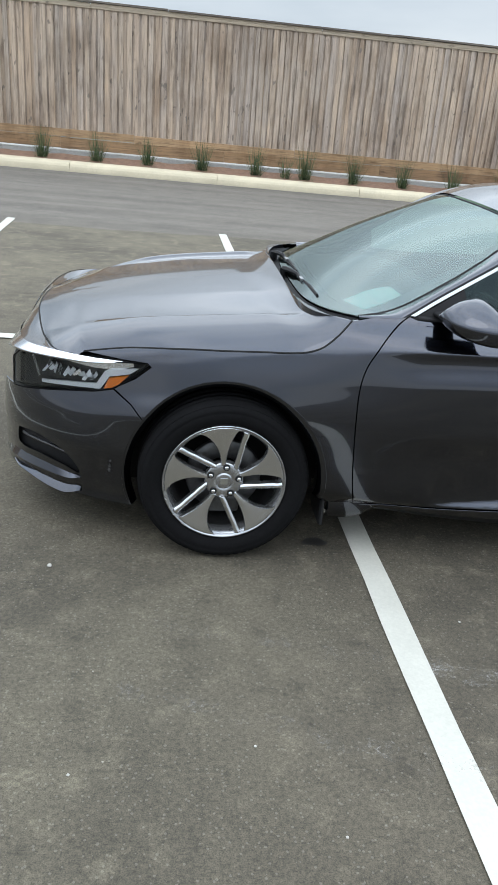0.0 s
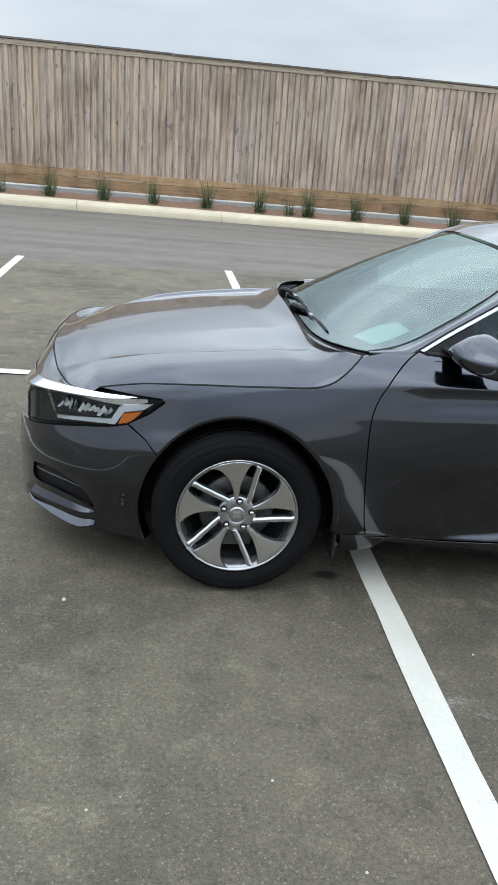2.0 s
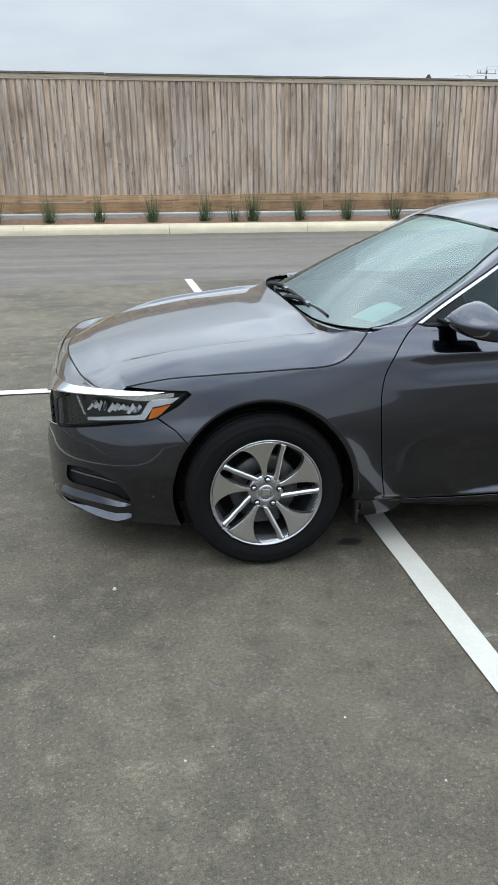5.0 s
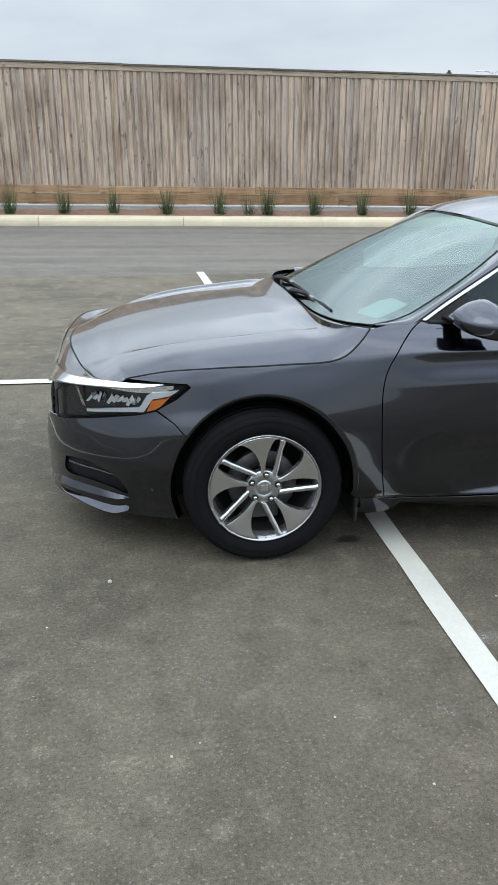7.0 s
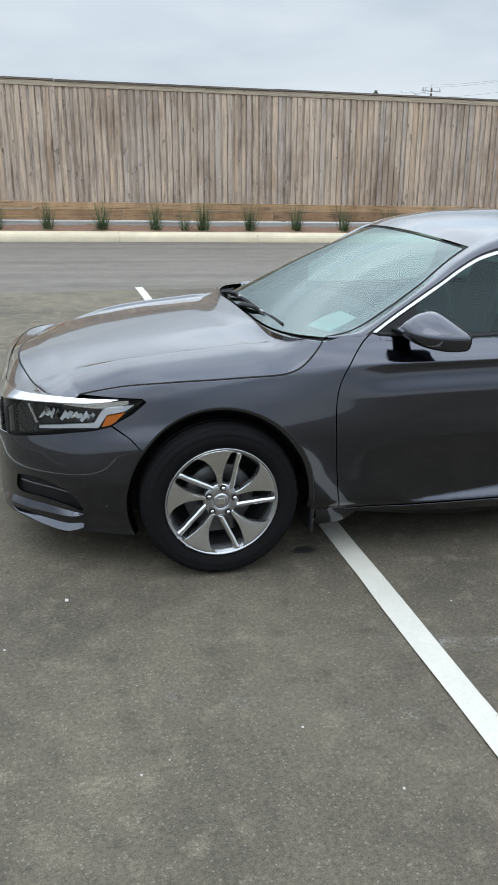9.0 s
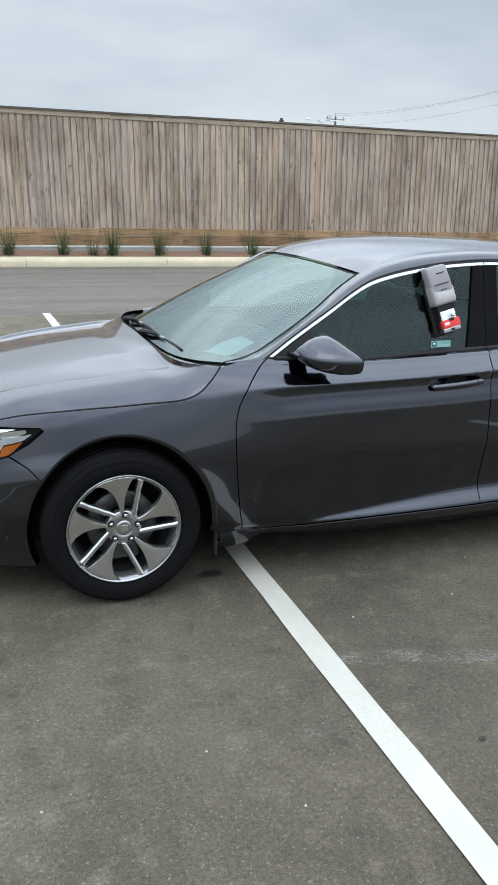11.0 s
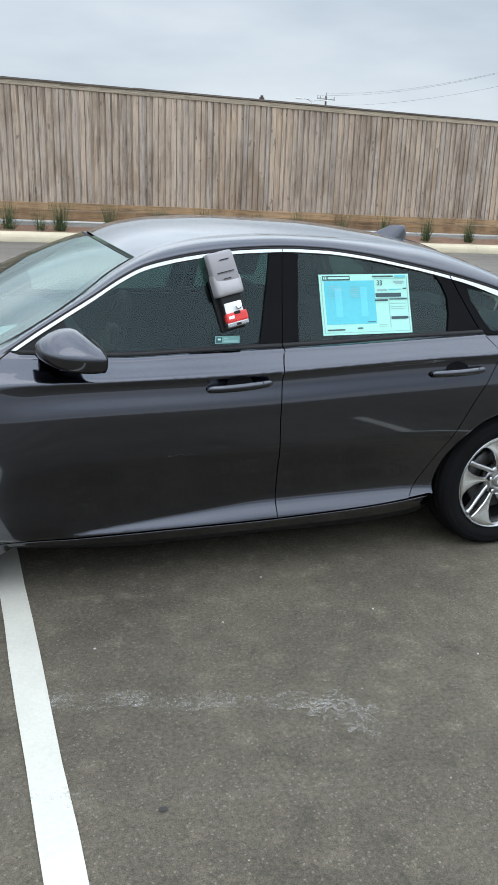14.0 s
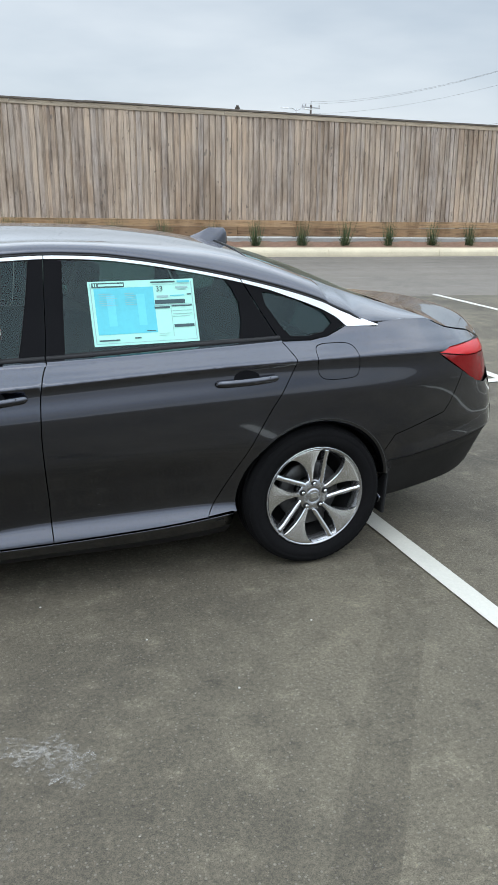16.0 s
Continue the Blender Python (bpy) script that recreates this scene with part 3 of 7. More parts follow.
M_TYRE = worn("tyre_rubber", (0.0078, 0.0078, 0.0083), 0.95, vary=0.25, scale=7, fine=90, bump=0.1, spec=0.08)
M_MACHINED = worn("machined_alloy", (0.64, 0.65, 0.67), 0.19, 1.0, vary=0.03, scale=1.5, fine=400, bump=0)
M_ALLOY = worn("grey_alloy", (0.40, 0.405, 0.415), 0.24, 0.9, vary=0.1, scale=20, fine=200, bump=0.05)
M_ROTOR = worn("brake_iron", (0.10, 0.10, 0.10), 0.45, 0.8, vary=0.3)
M_AMBER, _ = surface("amber_lens", (0.80, 0.20, 0.012), 0.18, 0.0, 1.0)
M_SILVER, _ = surface("lamp_reflector", (0.92, 0.93, 0.94), 0.22, 1.0)
M_LAMPDARK, _ = surface("lamp_bezel", (0.03, 0.03, 0.032), 0.25, 0.2, 0.5)
M_TAGWHITE, _ = surface("white_plastic", (0.85, 0.87, 0.88), 0.3, 0.0, 0.5)
# white of the lamp's clear bars, also painting bright reflections on its cells
M_WHITE, _ = surface("clear_white_lens", (0.74, 0.76, 0.78), 0.2, 0.0, 1.0)


def red_lens(name, dark, light):
    m, b = surface(name, light, 0.25, 0.0, 0.25, 0.2)
    n, l = links_of(m)
    w = n.new("ShaderNodeTexWave")
    w.inputs["Scale"].default_value = 70
    l.new(n.new("ShaderNodeTexCoord").outputs["Object"], w.inputs["Vector"])
    l.new(ramp_node(m, w.outputs["Fac"], [(0.2, dark), (0.8, light)]), b.inputs["Base Color"])
    return m


# one red lens in two tones: lit above the fold, shaded below it
M_RED = red_lens("red_tail_lens", (0.36, 0.004, 0.006), (0.58, 0.008, 0.010))
M_REDSHADE = red_lens("deep_red_tail_lens", (0.11, 0.001, 0.002), (0.25, 0.002, 0.004))
M_SEAT = worn("seat_cloth", (0.022, 0.023, 0.024), 0.9, vary=0.2, scale=14, fine=40, bump=0)
M_HEADLINER = worn("headliner", (0.22, 0.22, 0.21), 0.95, vary=0.06)
M_DASH = worn("dash_plastic", (0.022, 0.023, 0.024), 0.6, vary=0.15, bump=0)
M_PAPER = worn("paper_white", (0.66, 0.93, 0.87), 0.8, vary=0.03, bump=0)
M_PAPERBLUE = worn("paper_blue", (0.12, 0.55, 0.64), 0.8, vary=0.06, bump=0)
M_PAPERMINT = worn("paper_mint", (0.40, 0.76, 0.66), 0.8, vary=0.04, bump=0)
M_PAPERPALE = worn("paper_pale_blue", (0.15, 0.62, 0.76), 0.8, vary=0.05, bump=0)
M_LABEL = worn("label_teal_grey", (0.17, 0.36, 0.34), 0.8, vary=0.05, bump=0)
M_INK, _ = surface("ink_dark", (0.05, 0.09, 0.10), 0.8)
M_INKMID, _ = surface("ink_grey", (0.30, 0.47, 0.47), 0.8)
M_LOCKGREY = worn("lockbox_grey", (0.25, 0.24, 0.25), 0.5, vary=0.06, fine=150, bump=0.1)
M_LOCKLIGHT = worn("lockbox_light_grey", (0.36, 0.345, 0.355), 0.45, vary=0.06, fine=150, bump=0.1)
M_LOCKRED, _ = surface("lockbox_red", (0.72, 0.05, 0.045), 0.35)

# ---------------------------------------------------------------- the car: curves and skin
def smooth_curve(pts):
    """A monotone cubic through (x, value) pairs; flat slopes past both ends."""
    xs, ys = np.array([p[0] for p in pts], float), np.array([p[1] for p in pts], float)
    h, d = np.diff(xs), np.diff(ys) / np.diff(xs)
    m = np.zeros_like(ys)
    for i in range(1, len(xs) - 1):
        if d[i - 1] * d[i] > 0:
            w1, w2 = 2 * h[i] + h[i - 1], h[i] + 2 * h[i - 1]
            m[i] = (w1 + w2) / (w1 / d[i - 1] + w2 / d[i])
    m[0], m[-1] = d[0], d[-1]

    def at(x):
        x = min(max(x, xs[0]), xs[-1])
        i = int(min(max(np.searchsorted(xs, x) - 1, 0), len(h) - 1))
        t = (x - xs[i]) / h[i]
        return ((1 + 2 * t) * (1 - t) ** 2 * ys[i] + t * (1 - t) ** 2 * h[i] * m[i] + t * t * (3 - 2 * t) * ys[i + 1] + t * t * (t - 1) * h[i] * m[i + 1])
    return at


def path_through(pts, n=10):
    """A Catmull-Rom line through 2D or 3D points, n steps a span."""
    p = [Vector(q) for q in pts]
    out = []
    for i in range(len(p) - 1):
        a, b, c, d = p[max(i - 1, 0)], p[i], p[i + 1], p[min(i + 2, len(p) - 1)]
        for k in range(n):
            t = k / n
            out.append(0.5 * ((2 * b) + (c - a) * t + (2 * a - 5 * b + 4 * c - d) * t * t + (3 * b - a - 3 * c + d) * t ** 3))
    out.append(p[-1])
    return out


CAR_MID, HUB_Z, WHEELBASE = 0.935, 0.325, 2.83
plan_in = smooth_curve([(-0.90, 0.58), (-0.87, 0.475), (-0.80, 0.352), (-0.70, 0.25), (-0.60, 0.178), (-0.50, 0.125), (-0.40, 0.082), (-0.30, 0.047), (-0.20, 0.023), (0, 0.004), (0.3, 0.0),
                        (3.0, 0.0), (3.2, 0.010), (3.4, 0.038), (3.65, 0.095), (3.8, 0.160), (3.88, 0.228), (3.93, 0.30), (3.98, 0.39), (4.02, 0.50)])
shoulder_z = smooth_curve([(-0.9, 0.66), (-0.5, 0.735), (-0.2, 0.785), (0.1, 0.83), (0.5, 0.868), (1.04, 0.880), (1.35, 0.885), (2.3, 0.930), (2.7, 0.944), (3.2, 0.950), (3.93, 0.945)])
belt_z = smooth_curve([(-0.9, 0.74), (-0.53, 0.77), (-0.2, 0.85), (0.1, 0.905), (0.42, 0.967), (0.65, 0.964), (1.05, 0.947), (1.37, 0.958), (1.66, 0.967), (1.94, 0.977), (2.34, 0.997), (2.66, 1.012), (2.8, 1.022), (3.12, 1.062), (3.5, 1.045), (3.7, 1.02), (3.93, 0.98)])
STATIONS = (-0.8, -0.55, -0.3, 0.2, 0.5, 0.9, 1.7, 2.3, 2.7, 3.2, 3.7)
PROFILE = [smooth_curve(list(zip(STATIONS, row))) for row in (
    (0.04, 0.055, 0.07, 0.09, 0.135, 0.13, 0.12, 0.12, 0.11, 0.10, 0.10),
    (0.03, 0.036, 0.05, 0.064, 0.074, 0.053, 0.024, 0.022, 0.032, 0.08, 0.08),
    (0.012, 0.012, 0.028, 0.030, 0.026, 0.062, 0.064, 0.066, 0.055, 0.06, 0.06),
    (-0.002, -0.008, 0.006, 0.012, 0.008, 0.040, 0.045, 0.046, 0.036, 0.033, 0.04),
    (0.008, 0.007, 0.004, 0.002, -0.002, 0.003, 0.004, 0.004, 0.003, 0.006, 0.016),
    (0.034, 0.043, 0.040, 0.024, 0.015, 0.009, 0.008, 0.008, 0.006, 0.003, 0.001),
    (0.044, 0.058, 0.063, 0.052, 0.037, 0.034, 0.033, 0.033, 0.027, 0.017, 0.005),
    (0.050, 0.064, 0.070, 0.058, 0.042, 0.030, 0.029, 0.029, 0.024, 0.017, 0.006),
    (0.056, 0.070, 0.080, 0.082, 0.073, 0.063, 0.064, 0.064, 0.060, 0.055, 0.042),
    (0.054, 0.082, 0.104, 0.130, 0.130, 0.112, 0.116, 0.116, 0.112, 0.115, 0.10),
    (0.14, 0.17, 0.19, 0.20, 0.20, 0.185, 0.19, 0.19, 0.18, 0.20, 0.22))]
crease_rear = smooth_curve([(3.2, 0.46), (3.42, 0.490), (3.65, 0.520), (3.95, 0.565)])
flare_z = smooth_curve([(-0.9, 0.335), (0.3, 0.335), (0.5, 0.30), (0.68, 0.268), (0.85, 0.272), (1.0, 0.285), (1.3, 0.315), (1.67, 0.346), (2.2, 0.350), (2.6, 0.340), (3.0, 0.335), (4.0, 0.335)])


_cols = {}


def column(x):
    key = round(x, 4)
    c = _cols.get(key)
    if c is None:
        zs, zt = shoulder_z(x), belt_z(x)
        k = min(1.0, max(0.0, (x - 3.35) / 0.35))
        s = zs - 0.335
        lev = [0.20, 0.25, flare_z(x), 0.335 + 0.22 * s, 0.335 + 0.48 * s, 0.335 + 0.76 * s, zs - 0.020, zs, zs + 0.45 * (zt - zs), zt, zt + 0.11]
        c = _cols[key] = smooth_curve([(z, plan_in(x + 0.36 * k * min(0.40, max(0.0, z - 0.58))) + f(x)) for z, f in zip(lev, PROFILE)])
    return c


def side_y(x, z):
    """How far the body's near side stands in, at a place along it and a height."""
    y = column(x)(z)
    if x > 3.2:
        zc = crease_rear(x)
        y += 0.45 * max(0.0, zc - z) - 0.014 * min(1.0, (x - 3.2) / 0.1) * max(0.0, 1 - abs(z - zc) / 0.06)
    return y


def glass_y(x, z):
    return 0.150 + 0.36 * (z - 0.99) - 0.05 * max(0.0, (z - 1.15)) - 0.045 * min(1.0, max(0.0, (x - 2.35) / 0.65))


def surface_normal(fn, x, z, e=0.003):
    a = (fn(x + e, z) - fn(x - e, z)) / (2 * e)
    b = (fn(x, z + e) - fn(x, z - e)) / (2 * e)
    return Vector((a, -1.0, b)).normalized()


def inset(poly, d):
    """Draws a closed 2D outline in by d."""
    n, area = len(poly), 0.0
    for i in range(n):
        a, b = poly[i], poly[(i + 1) % n]
        area += a[0] * b[1] - b[0] * a[1]
    s = 1 if area > 0 else -1
    out = []
    for i in range(n):
        a, b, c = Vector(poly[i - 1]), Vector(poly[i]), Vector(poly[(i + 1) % n])
        u, v = (b - a).normalized(), (c - b).normalized()
        nn = (Vector((-u.y, u.x)) + Vector((-v.y, v.x)))
        nn = nn.normalized() if nn.length > 1e-5 else Vector((-u.y, u.x))
        out.append(b + nn * d * s)
    return out


def resample(poly, step):
    out = []
    n = len(poly)
    for i in range(n):
        a, b = Vector(poly[i]), Vector(poly[(i + 1) % n])
        k = max(1, int((b - a).length / step))
        out += [a.lerp(b, j / k) for j in range(k)]
    return out


def inside(p, poly):
    hit = False
    n = len(poly)
    for i in range(n):
        (x1, y1), (x2, y2) = poly[i], poly[i - 1]
        if (y1 > p[1]) != (y2 > p[1]) and p[0] < (x2 - x1) * (p[1] - y1) / (y2 - y1) + x1:
            hit = not hit
    return hit


from mathutils.geometry import delaunay_2d_cdt


def skin_panel(name, outline, fn, material, parent, holes=(), gap=0.0022, step=0.02, lip=0.012, out=0.0, label="", mirror=True, rows=None):
    """A panel cut out of the body's side: an outline in length and height, laid on the skin, with its edges turned in."""
    step_x, step_z = step * 1.6, step * 0.7
    loops = [resample(inset(resample(outline, step), gap), step)] + [resample(inset(resample(h, step), -gap), step) for h in holes]
    loops = [[(p[0], p[1]) for p in lp] for lp in loops]
    pts, edges = [], []
    for lp in loops:
        o = len(pts)
        pts += lp
        edges += [(o + i, o + (i + 1) % len(lp)) for i in range(len(lp))]
    xs, zs = [p[0] for p in loops[0]], [p[1] for p in loops[0]]
    rimpts = np.array(pts)
    free = lambda p, d: inside(p, loops[0]) and not any(inside(p, h) for h in loops[1:]) and np.min(np.hypot(rimpts[:, 0] - p[0], rimpts[:, 1] - p[1])) > d
    x = min(xs) + step_x / 2
    k = 0
    before = {}
    while x < max(xs):
        # pressed lines of the body run through the panel as edges
        marks = [shoulder_z(x), shoulder_z(x) - 0.020, flare_z(x)] if fn is side_y else []
        if fn is side_y and x > 3.25:
            marks[2] = crease_rear(x)
        now = {}
        for i, z in enumerate(marks):
            if free((x, z), step * 0.2):
                now[i] = len(pts)
                pts.append((x, z))
                if i in before and free((x - step_x / 2, (z + pts[before[i]][1]) / 2), step * 0.2):
                    edges.append((before[i], now[i]))
        before = now
        z = min(zs) + step_z * (0.5 + 0.25 * (k % 2))
        while z < max(zs):
            if all(abs(z - q) > step_z * 0.4 for q in marks) and free((x, z), step * 0.45):
                pts.append((x, z))
            z += step_z
        x += step_x
        k += 1
    vo, eo, fo = delaunay_2d_cdt([Vector(p) for p in pts], edges, [], 1 if not holes else 0, 1e-5)[:3]
    verts = [(v.x, fn(v.x, v.y) - out, v.y) for v in vo]
    normals = [surface_normal(fn, v.x, v.y) for v in vo]
    faces = []
    for f in fo:
        c = sum((vo[i] for i in f), Vector((0, 0))) / len(f)
        if inside(c, loops[0]) and not any(inside(c, h) for h in loops[1:]):
            a = 0.0
            for i in range(len(f)):
                p, q = vo[f[i]], vo[f[(i + 1) % len(f)]]
                a += p.x * q.y - q.x * p.y
            faces.append(tuple(f) if a > 0 else tuple(f)[::-1])
    # turned-in edges
    count = {}
    for f in faces:
        for i in range(len(f)):
            e = (f[i], f[(i + 1) % len(f)])
            count[e] = 1
    rim = [e for e in count if (e[1], e[0]) not in count]
    nrm = {}
    if lip:
        low = {}
        for a, b in rim:
            for v in (a, b):
                if v not in low:
                    low[v] = len(verts)
                    q = verts[v]
                    verts.append((q[0], q[1] + lip, q[2]))
                    normals.append(normals[v])
            faces.append((b, a, low[a], low[b]))
    me = bpy.data.meshes.new(name)
    me.from_pydata(verts, [], faces)
    me.materials.append(material)
    nf = len(faces) - (len(rim) if lip else 0)
    for i, p in enumerate(me.polygons):
        p.use_smooth = i < nf
    me.normals_split_custom_set([tuple(normals[me.loops[li].vertex_index]) if pi < nf else (0, 0, 0) for pi, p in enumerate(me.polygons) for li in p.loop_indices])
    ob = new(name, me)
    ob.parent = parent
    if label:
        ob["label"] = label
    if mirror:
        twin_of(ob, parent)
    return ob


def twin_of(ob, parent):
    """The same part on the car's other side."""
    me = ob.data.copy()
    for v in me.vertices:
        v.co.y = 2 * CAR_MID - v.co.y
    me.flip_normals()
    t = new(ob.name.split(".")[0], me)
    t.parent = parent
    for key in ob.keys():
        t[key] = ob[key]
    return t


def loft(name, rows, material, parent, label="", mirror=False, flip=False, smooth=True, close=False):
    """A smooth sheet through rows of points."""
    verts = [tuple(p) for r in rows for p in r]
    n = len(rows[0])
    faces = []
    for i in range(len(rows) - 1):
        for j in range(n - 1 + (1 if close else 0)):
            f = (i * n + j, i * n + (j + 1) % n, (i + 1) * n + (j + 1) % n, (i + 1) * n + j)
            faces.append(f[::-1] if flip else f)
    me = bpy.data.meshes.new(name)
    me.from_pydata(verts, [], faces)
    me.materials.append(material)
    for p in me.polygons:
        p.use_smooth = smooth
    ob = new(name, me)
    ob.parent = parent
    if label:
        ob["label"] = label
    if mirror:
        twin_of(ob, parent)
    return ob


car = thing("car", "dark metallic grey four-door sedan parked across the stall lines", "car")


FRONT_ARCH, REAR_ARCH = (0.383, 0.400), (0.375, 0.376)


def arc(cx, r, a0, a1, n=26):
    return [(cx + r[0] * math.cos(radians(a0 + (a1 - a0) * i / n)), HUB_Z + r[1] * math.sin(radians(a0 + (a1 - a0) * i / n))) for i in range(n + 1)]


# outlines along the near side: length from the front hub, height over the ground
HOOD_SEAM = [tuple(p) for p in path_through([(-0.545, 0.752), (-0.479, 0.770), (-0.37, 0.795), (-0.259, 0.811), (-0.148, 0.822), (-0.03, 0.829), (0.10, 0.837), (0.20, 0.842), (0.26, 0.850), (0.31, 0.868), (0.352, 0.898), (0.390, 0.931), (0.418, 0.957)], 5)]
FRONT_SEAM = [tuple(p) for p in path_through([(0.632, 0.982), (0.593, 0.956), (0.544, 0.914), (0.503, 0.862), (0.470, 0.80), (0.455, 0.721), (0.456, 0.601), (0.468, 0.47), (0.486, 0.339), (0.512, 0.243)], 5)]
MID_SEAM = [tuple(p) for p in path_through([(1.706, 0.968), (1.676, 0.90), (1.664, 0.75), (1.668, 0.6), (1.684, 0.42), (1.690, 0.262)], 5)]
REAR_SEAM = [tuple(p) for p in path_through([(2.672, 1.014), (2.700, 0.970), (2.708, 0.945), (2.690, 0.903), (2.648, 0.831), (2.594, 0.750), (2.545, 0.665), (2.452, 0.495), (2.380, 0.365), (2.335, 0.292)], 5)]
SILL = smooth_curve([(0.43, 0.241), (0.70, 0.245), (0.95, 0.249), (1.22, 0.255), (1.68, 0.262), (2.11, 0.274), (2.38, 0.292), (2.5, 0.305)])
LAMP_LOW = [(-0.425, 0.642), (-0.50, 0.620), (-0.60, 0.602), (-0.70, 0.578), (-0.80, 0.552), (-0.875, 0.540)]


def along(fn, a, b, n=14):
    return [(a + (b - a) * i / n, fn(a + (b - a) * i / n)) for i in range(n + 1)]


fender_outline = ([(-0.545, 0.752)] + HOOD_SEAM + [(0.50, 0.972), (0.58, 0.972)] + FRONT_SEAM + [(0.43, 0.241)] + arc(0, FRONT_ARCH, -10, 145, 40) + [(-0.357, 0.601), (-0.425, 0.645), (-0.345, 0.695), (-0.292, 0.742), (-0.305, 0.752), (-0.394, 0.750)])
bumper_hole = [tuple(p) for p in path_through([(-0.80, 0.385), (-0.74, 0.397), (-0.68, 0.390), (-0.612, 0.362), (-0.572, 0.322), (-0.550, 0.276), (-0.612, 0.296), (-0.71, 0.310), (-0.80, 0.312), (-0.80, 0.385)], 4)][:-1]
bumper_outline = [(-0.357, 0.601), (-0.425, 0.642)] + LAMP_LOW[1:] + [(-0.888, 0.45), (-0.888, 0.30), (-0.87, 0.19), (-0.75, 0.175), (-0.60, 0.170), (-0.45, 0.168)] + arc(0, FRONT_ARCH, 203, 145, 16)
front_door_outline = FRONT_SEAM + along(SILL, 0.53, 1.67) + MID_SEAM[::-1] + along(belt_z, 1.69, 0.70)
rear_door_outline = MID_SEAM + along(SILL, 1.71, 2.34) + REAR_SEAM[::-1] + along(belt_z, 2.65, 1.73)
tail_lamp = [tuple(p) for p in path_through([(3.408, 0.946), (3.47, 0.964), (3.59, 0.969), (3.70, 0.968), (3.775, 0.958), (3.800, 0.915), (3.805, 0.85), (3.788, 0.795), (3.735, 0.768), (3.67, 0.783), (3.59, 0.832), (3.50, 0.888), (3.408, 0.946)], 4)][:-1]
quarter_outline = (REAR_SEAM + [(2.36, 0.293), (2.44, 0.301)] + arc(WHEELBASE, REAR_ARCH, 184, 30, 40) + [(3.20, 0.591), (3.393, 0.645), (3.47, 0.665), (3.505, 0.71), (3.545, 0.793), (3.575, 0.856), (3.52, 0.890), (3.436, 0.946), (3.485, 0.963),
                   (3.60, 0.970), (3.73, 0.970), (3.72, 0.985), (3.66, 1.008), (3.58, 1.022), (3.50, 1.038), (3.44, 1.062), (3.40, 1.082), (3.26, 1.088), (3.13, 1.078), (3.12, 1.070), (2.975, 1.070), (2.93, 1.050), (2.88, 1.030), (2.80, 1.016)])
fuel_flap = [tuple(p) for p in path_through([(2.803, 0.945), (2.807, 0.984), (2.832, 1.001), (2.90, 1.006), (2.955, 1.004), (2.984, 0.984), (2.996, 0.935), (2.994, 0.897), (2.978, 0.872), (2.93, 0.864), (2.86, 0.863), (2.82, 0.874), (2.804, 0.905), (2.803, 0.945)], 4)][:-1]
REAR_CREASE = [(3.925, crease_rear(3.925)), (3.80, crease_rear(3.80)), (3.65, crease_rear(3.65)), (3.42, crease_rear(3.42)), (3.184, crease_rear(3.2))]
rear_bumper_outline = [(3.20, 0.591), (3.393, 0.645), (3.47, 0.665), (3.505, 0.71), (3.545, 0.793), (3.575, 0.856), (3.61, 0.832), (3.69, 0.783), (3.755, 0.766), (3.83, 0.772), (3.895, 0.72), (3.925, 0.60)] + REAR_CREASE + arc(WHEELBASE, REAR_ARCH, 22, 30, 4)
rear_lower_outline = REAR_CREASE[::-1] + [(3.92, 0.45), (3.895, 0.34), (3.86, 0.275), (3.75, 0.247), (3.60, 0.230), (3.40, 0.206), (3.22, 0.196)] + arc(WHEELBASE, REAR_ARCH, -14, 20, 8)

skin_panel("front_fender", fender_outline, side_y, M_PAINT, car, step=0.014)
skin_panel("front_bumper", bumper_outline, side_y, M_PAINT, car, [bumper_hole])
front_door = skin_panel("front_door", front_door_outline, side_y, M_PAINT, car, step=0.014)
rear_door = skin_panel("rear_door", rear_door_outline, side_y, M_PAINT, car, step=0.014)
skin_panel("quarter_panel", quarter_outline, side_y, M_PAINT, car, [fuel_flap], gap=0.0014, step=0.015)
skin_panel("fuel_flap", fuel_flap, side_y, M_PAINT, car, gap=0.0014, mirror=False)
skin_panel("rear_bumper", rear_bumper_outline, side_y, M_PAINT, car, step=0.015)
skin_panel("rear_bumper_lower", rear_lower_outline, side_y, M_BLACK, car, step=0.02, label="black plastic lower part of the rear bumper")

# rolled lips round the wheel openings
for cx, r, a0, a1 in ((0.0, FRONT_ARCH, -8, 203), (WHEELBASE, REAR_ARCH, -14, 184)):
    rows = []
    for a in np.linspace(a0, a1, 90):
        ca, sa = math.cos(radians(a)), math.sin(radians(a))
        y = side_y(cx + r[0] * ca, HUB_Z + r[1] * sa)
        rows.append([(cx + (r[0] + d) * ca, y + o, HUB_Z + (r[1] + d) * sa) for d, o in ((0.0015, 0.0004), (-0.003, -0.0006), (-0.009, 0.0025), (-0.017, 0.009), (-0.025, 0.019), (-0.030, 0.034))])
    loft("arch_lip", rows, M_PAINT, car, "", True)

# dark structure behind the seams
shell = [(-0.84, 0.21), (-0.84, 0.60), (-0.76, 0.67), (-0.53, 0.735), (0.1, 0.82), (0.45, 0.95), (1.7, 0.95), (2.7, 1.0), (3.4, 1.05), (3.80, 0.93), (3.86, 0.36), (3.3, 0.25), (3.27, 0.33)] + arc(WHEELBASE, (0.40, 0.40), 15, 165, 20) + [(2.41, 0.26), (0.47, 0.24)] + arc(0, (0.415, 0.415), 10, 170, 20) + [(-0.42, 0.21)]
skin_panel("inner_body", shell, lambda x, z: side_y(x, z) + 0.032, M_VOID, car, gap=0.0, step=0.05, lip=0.0)

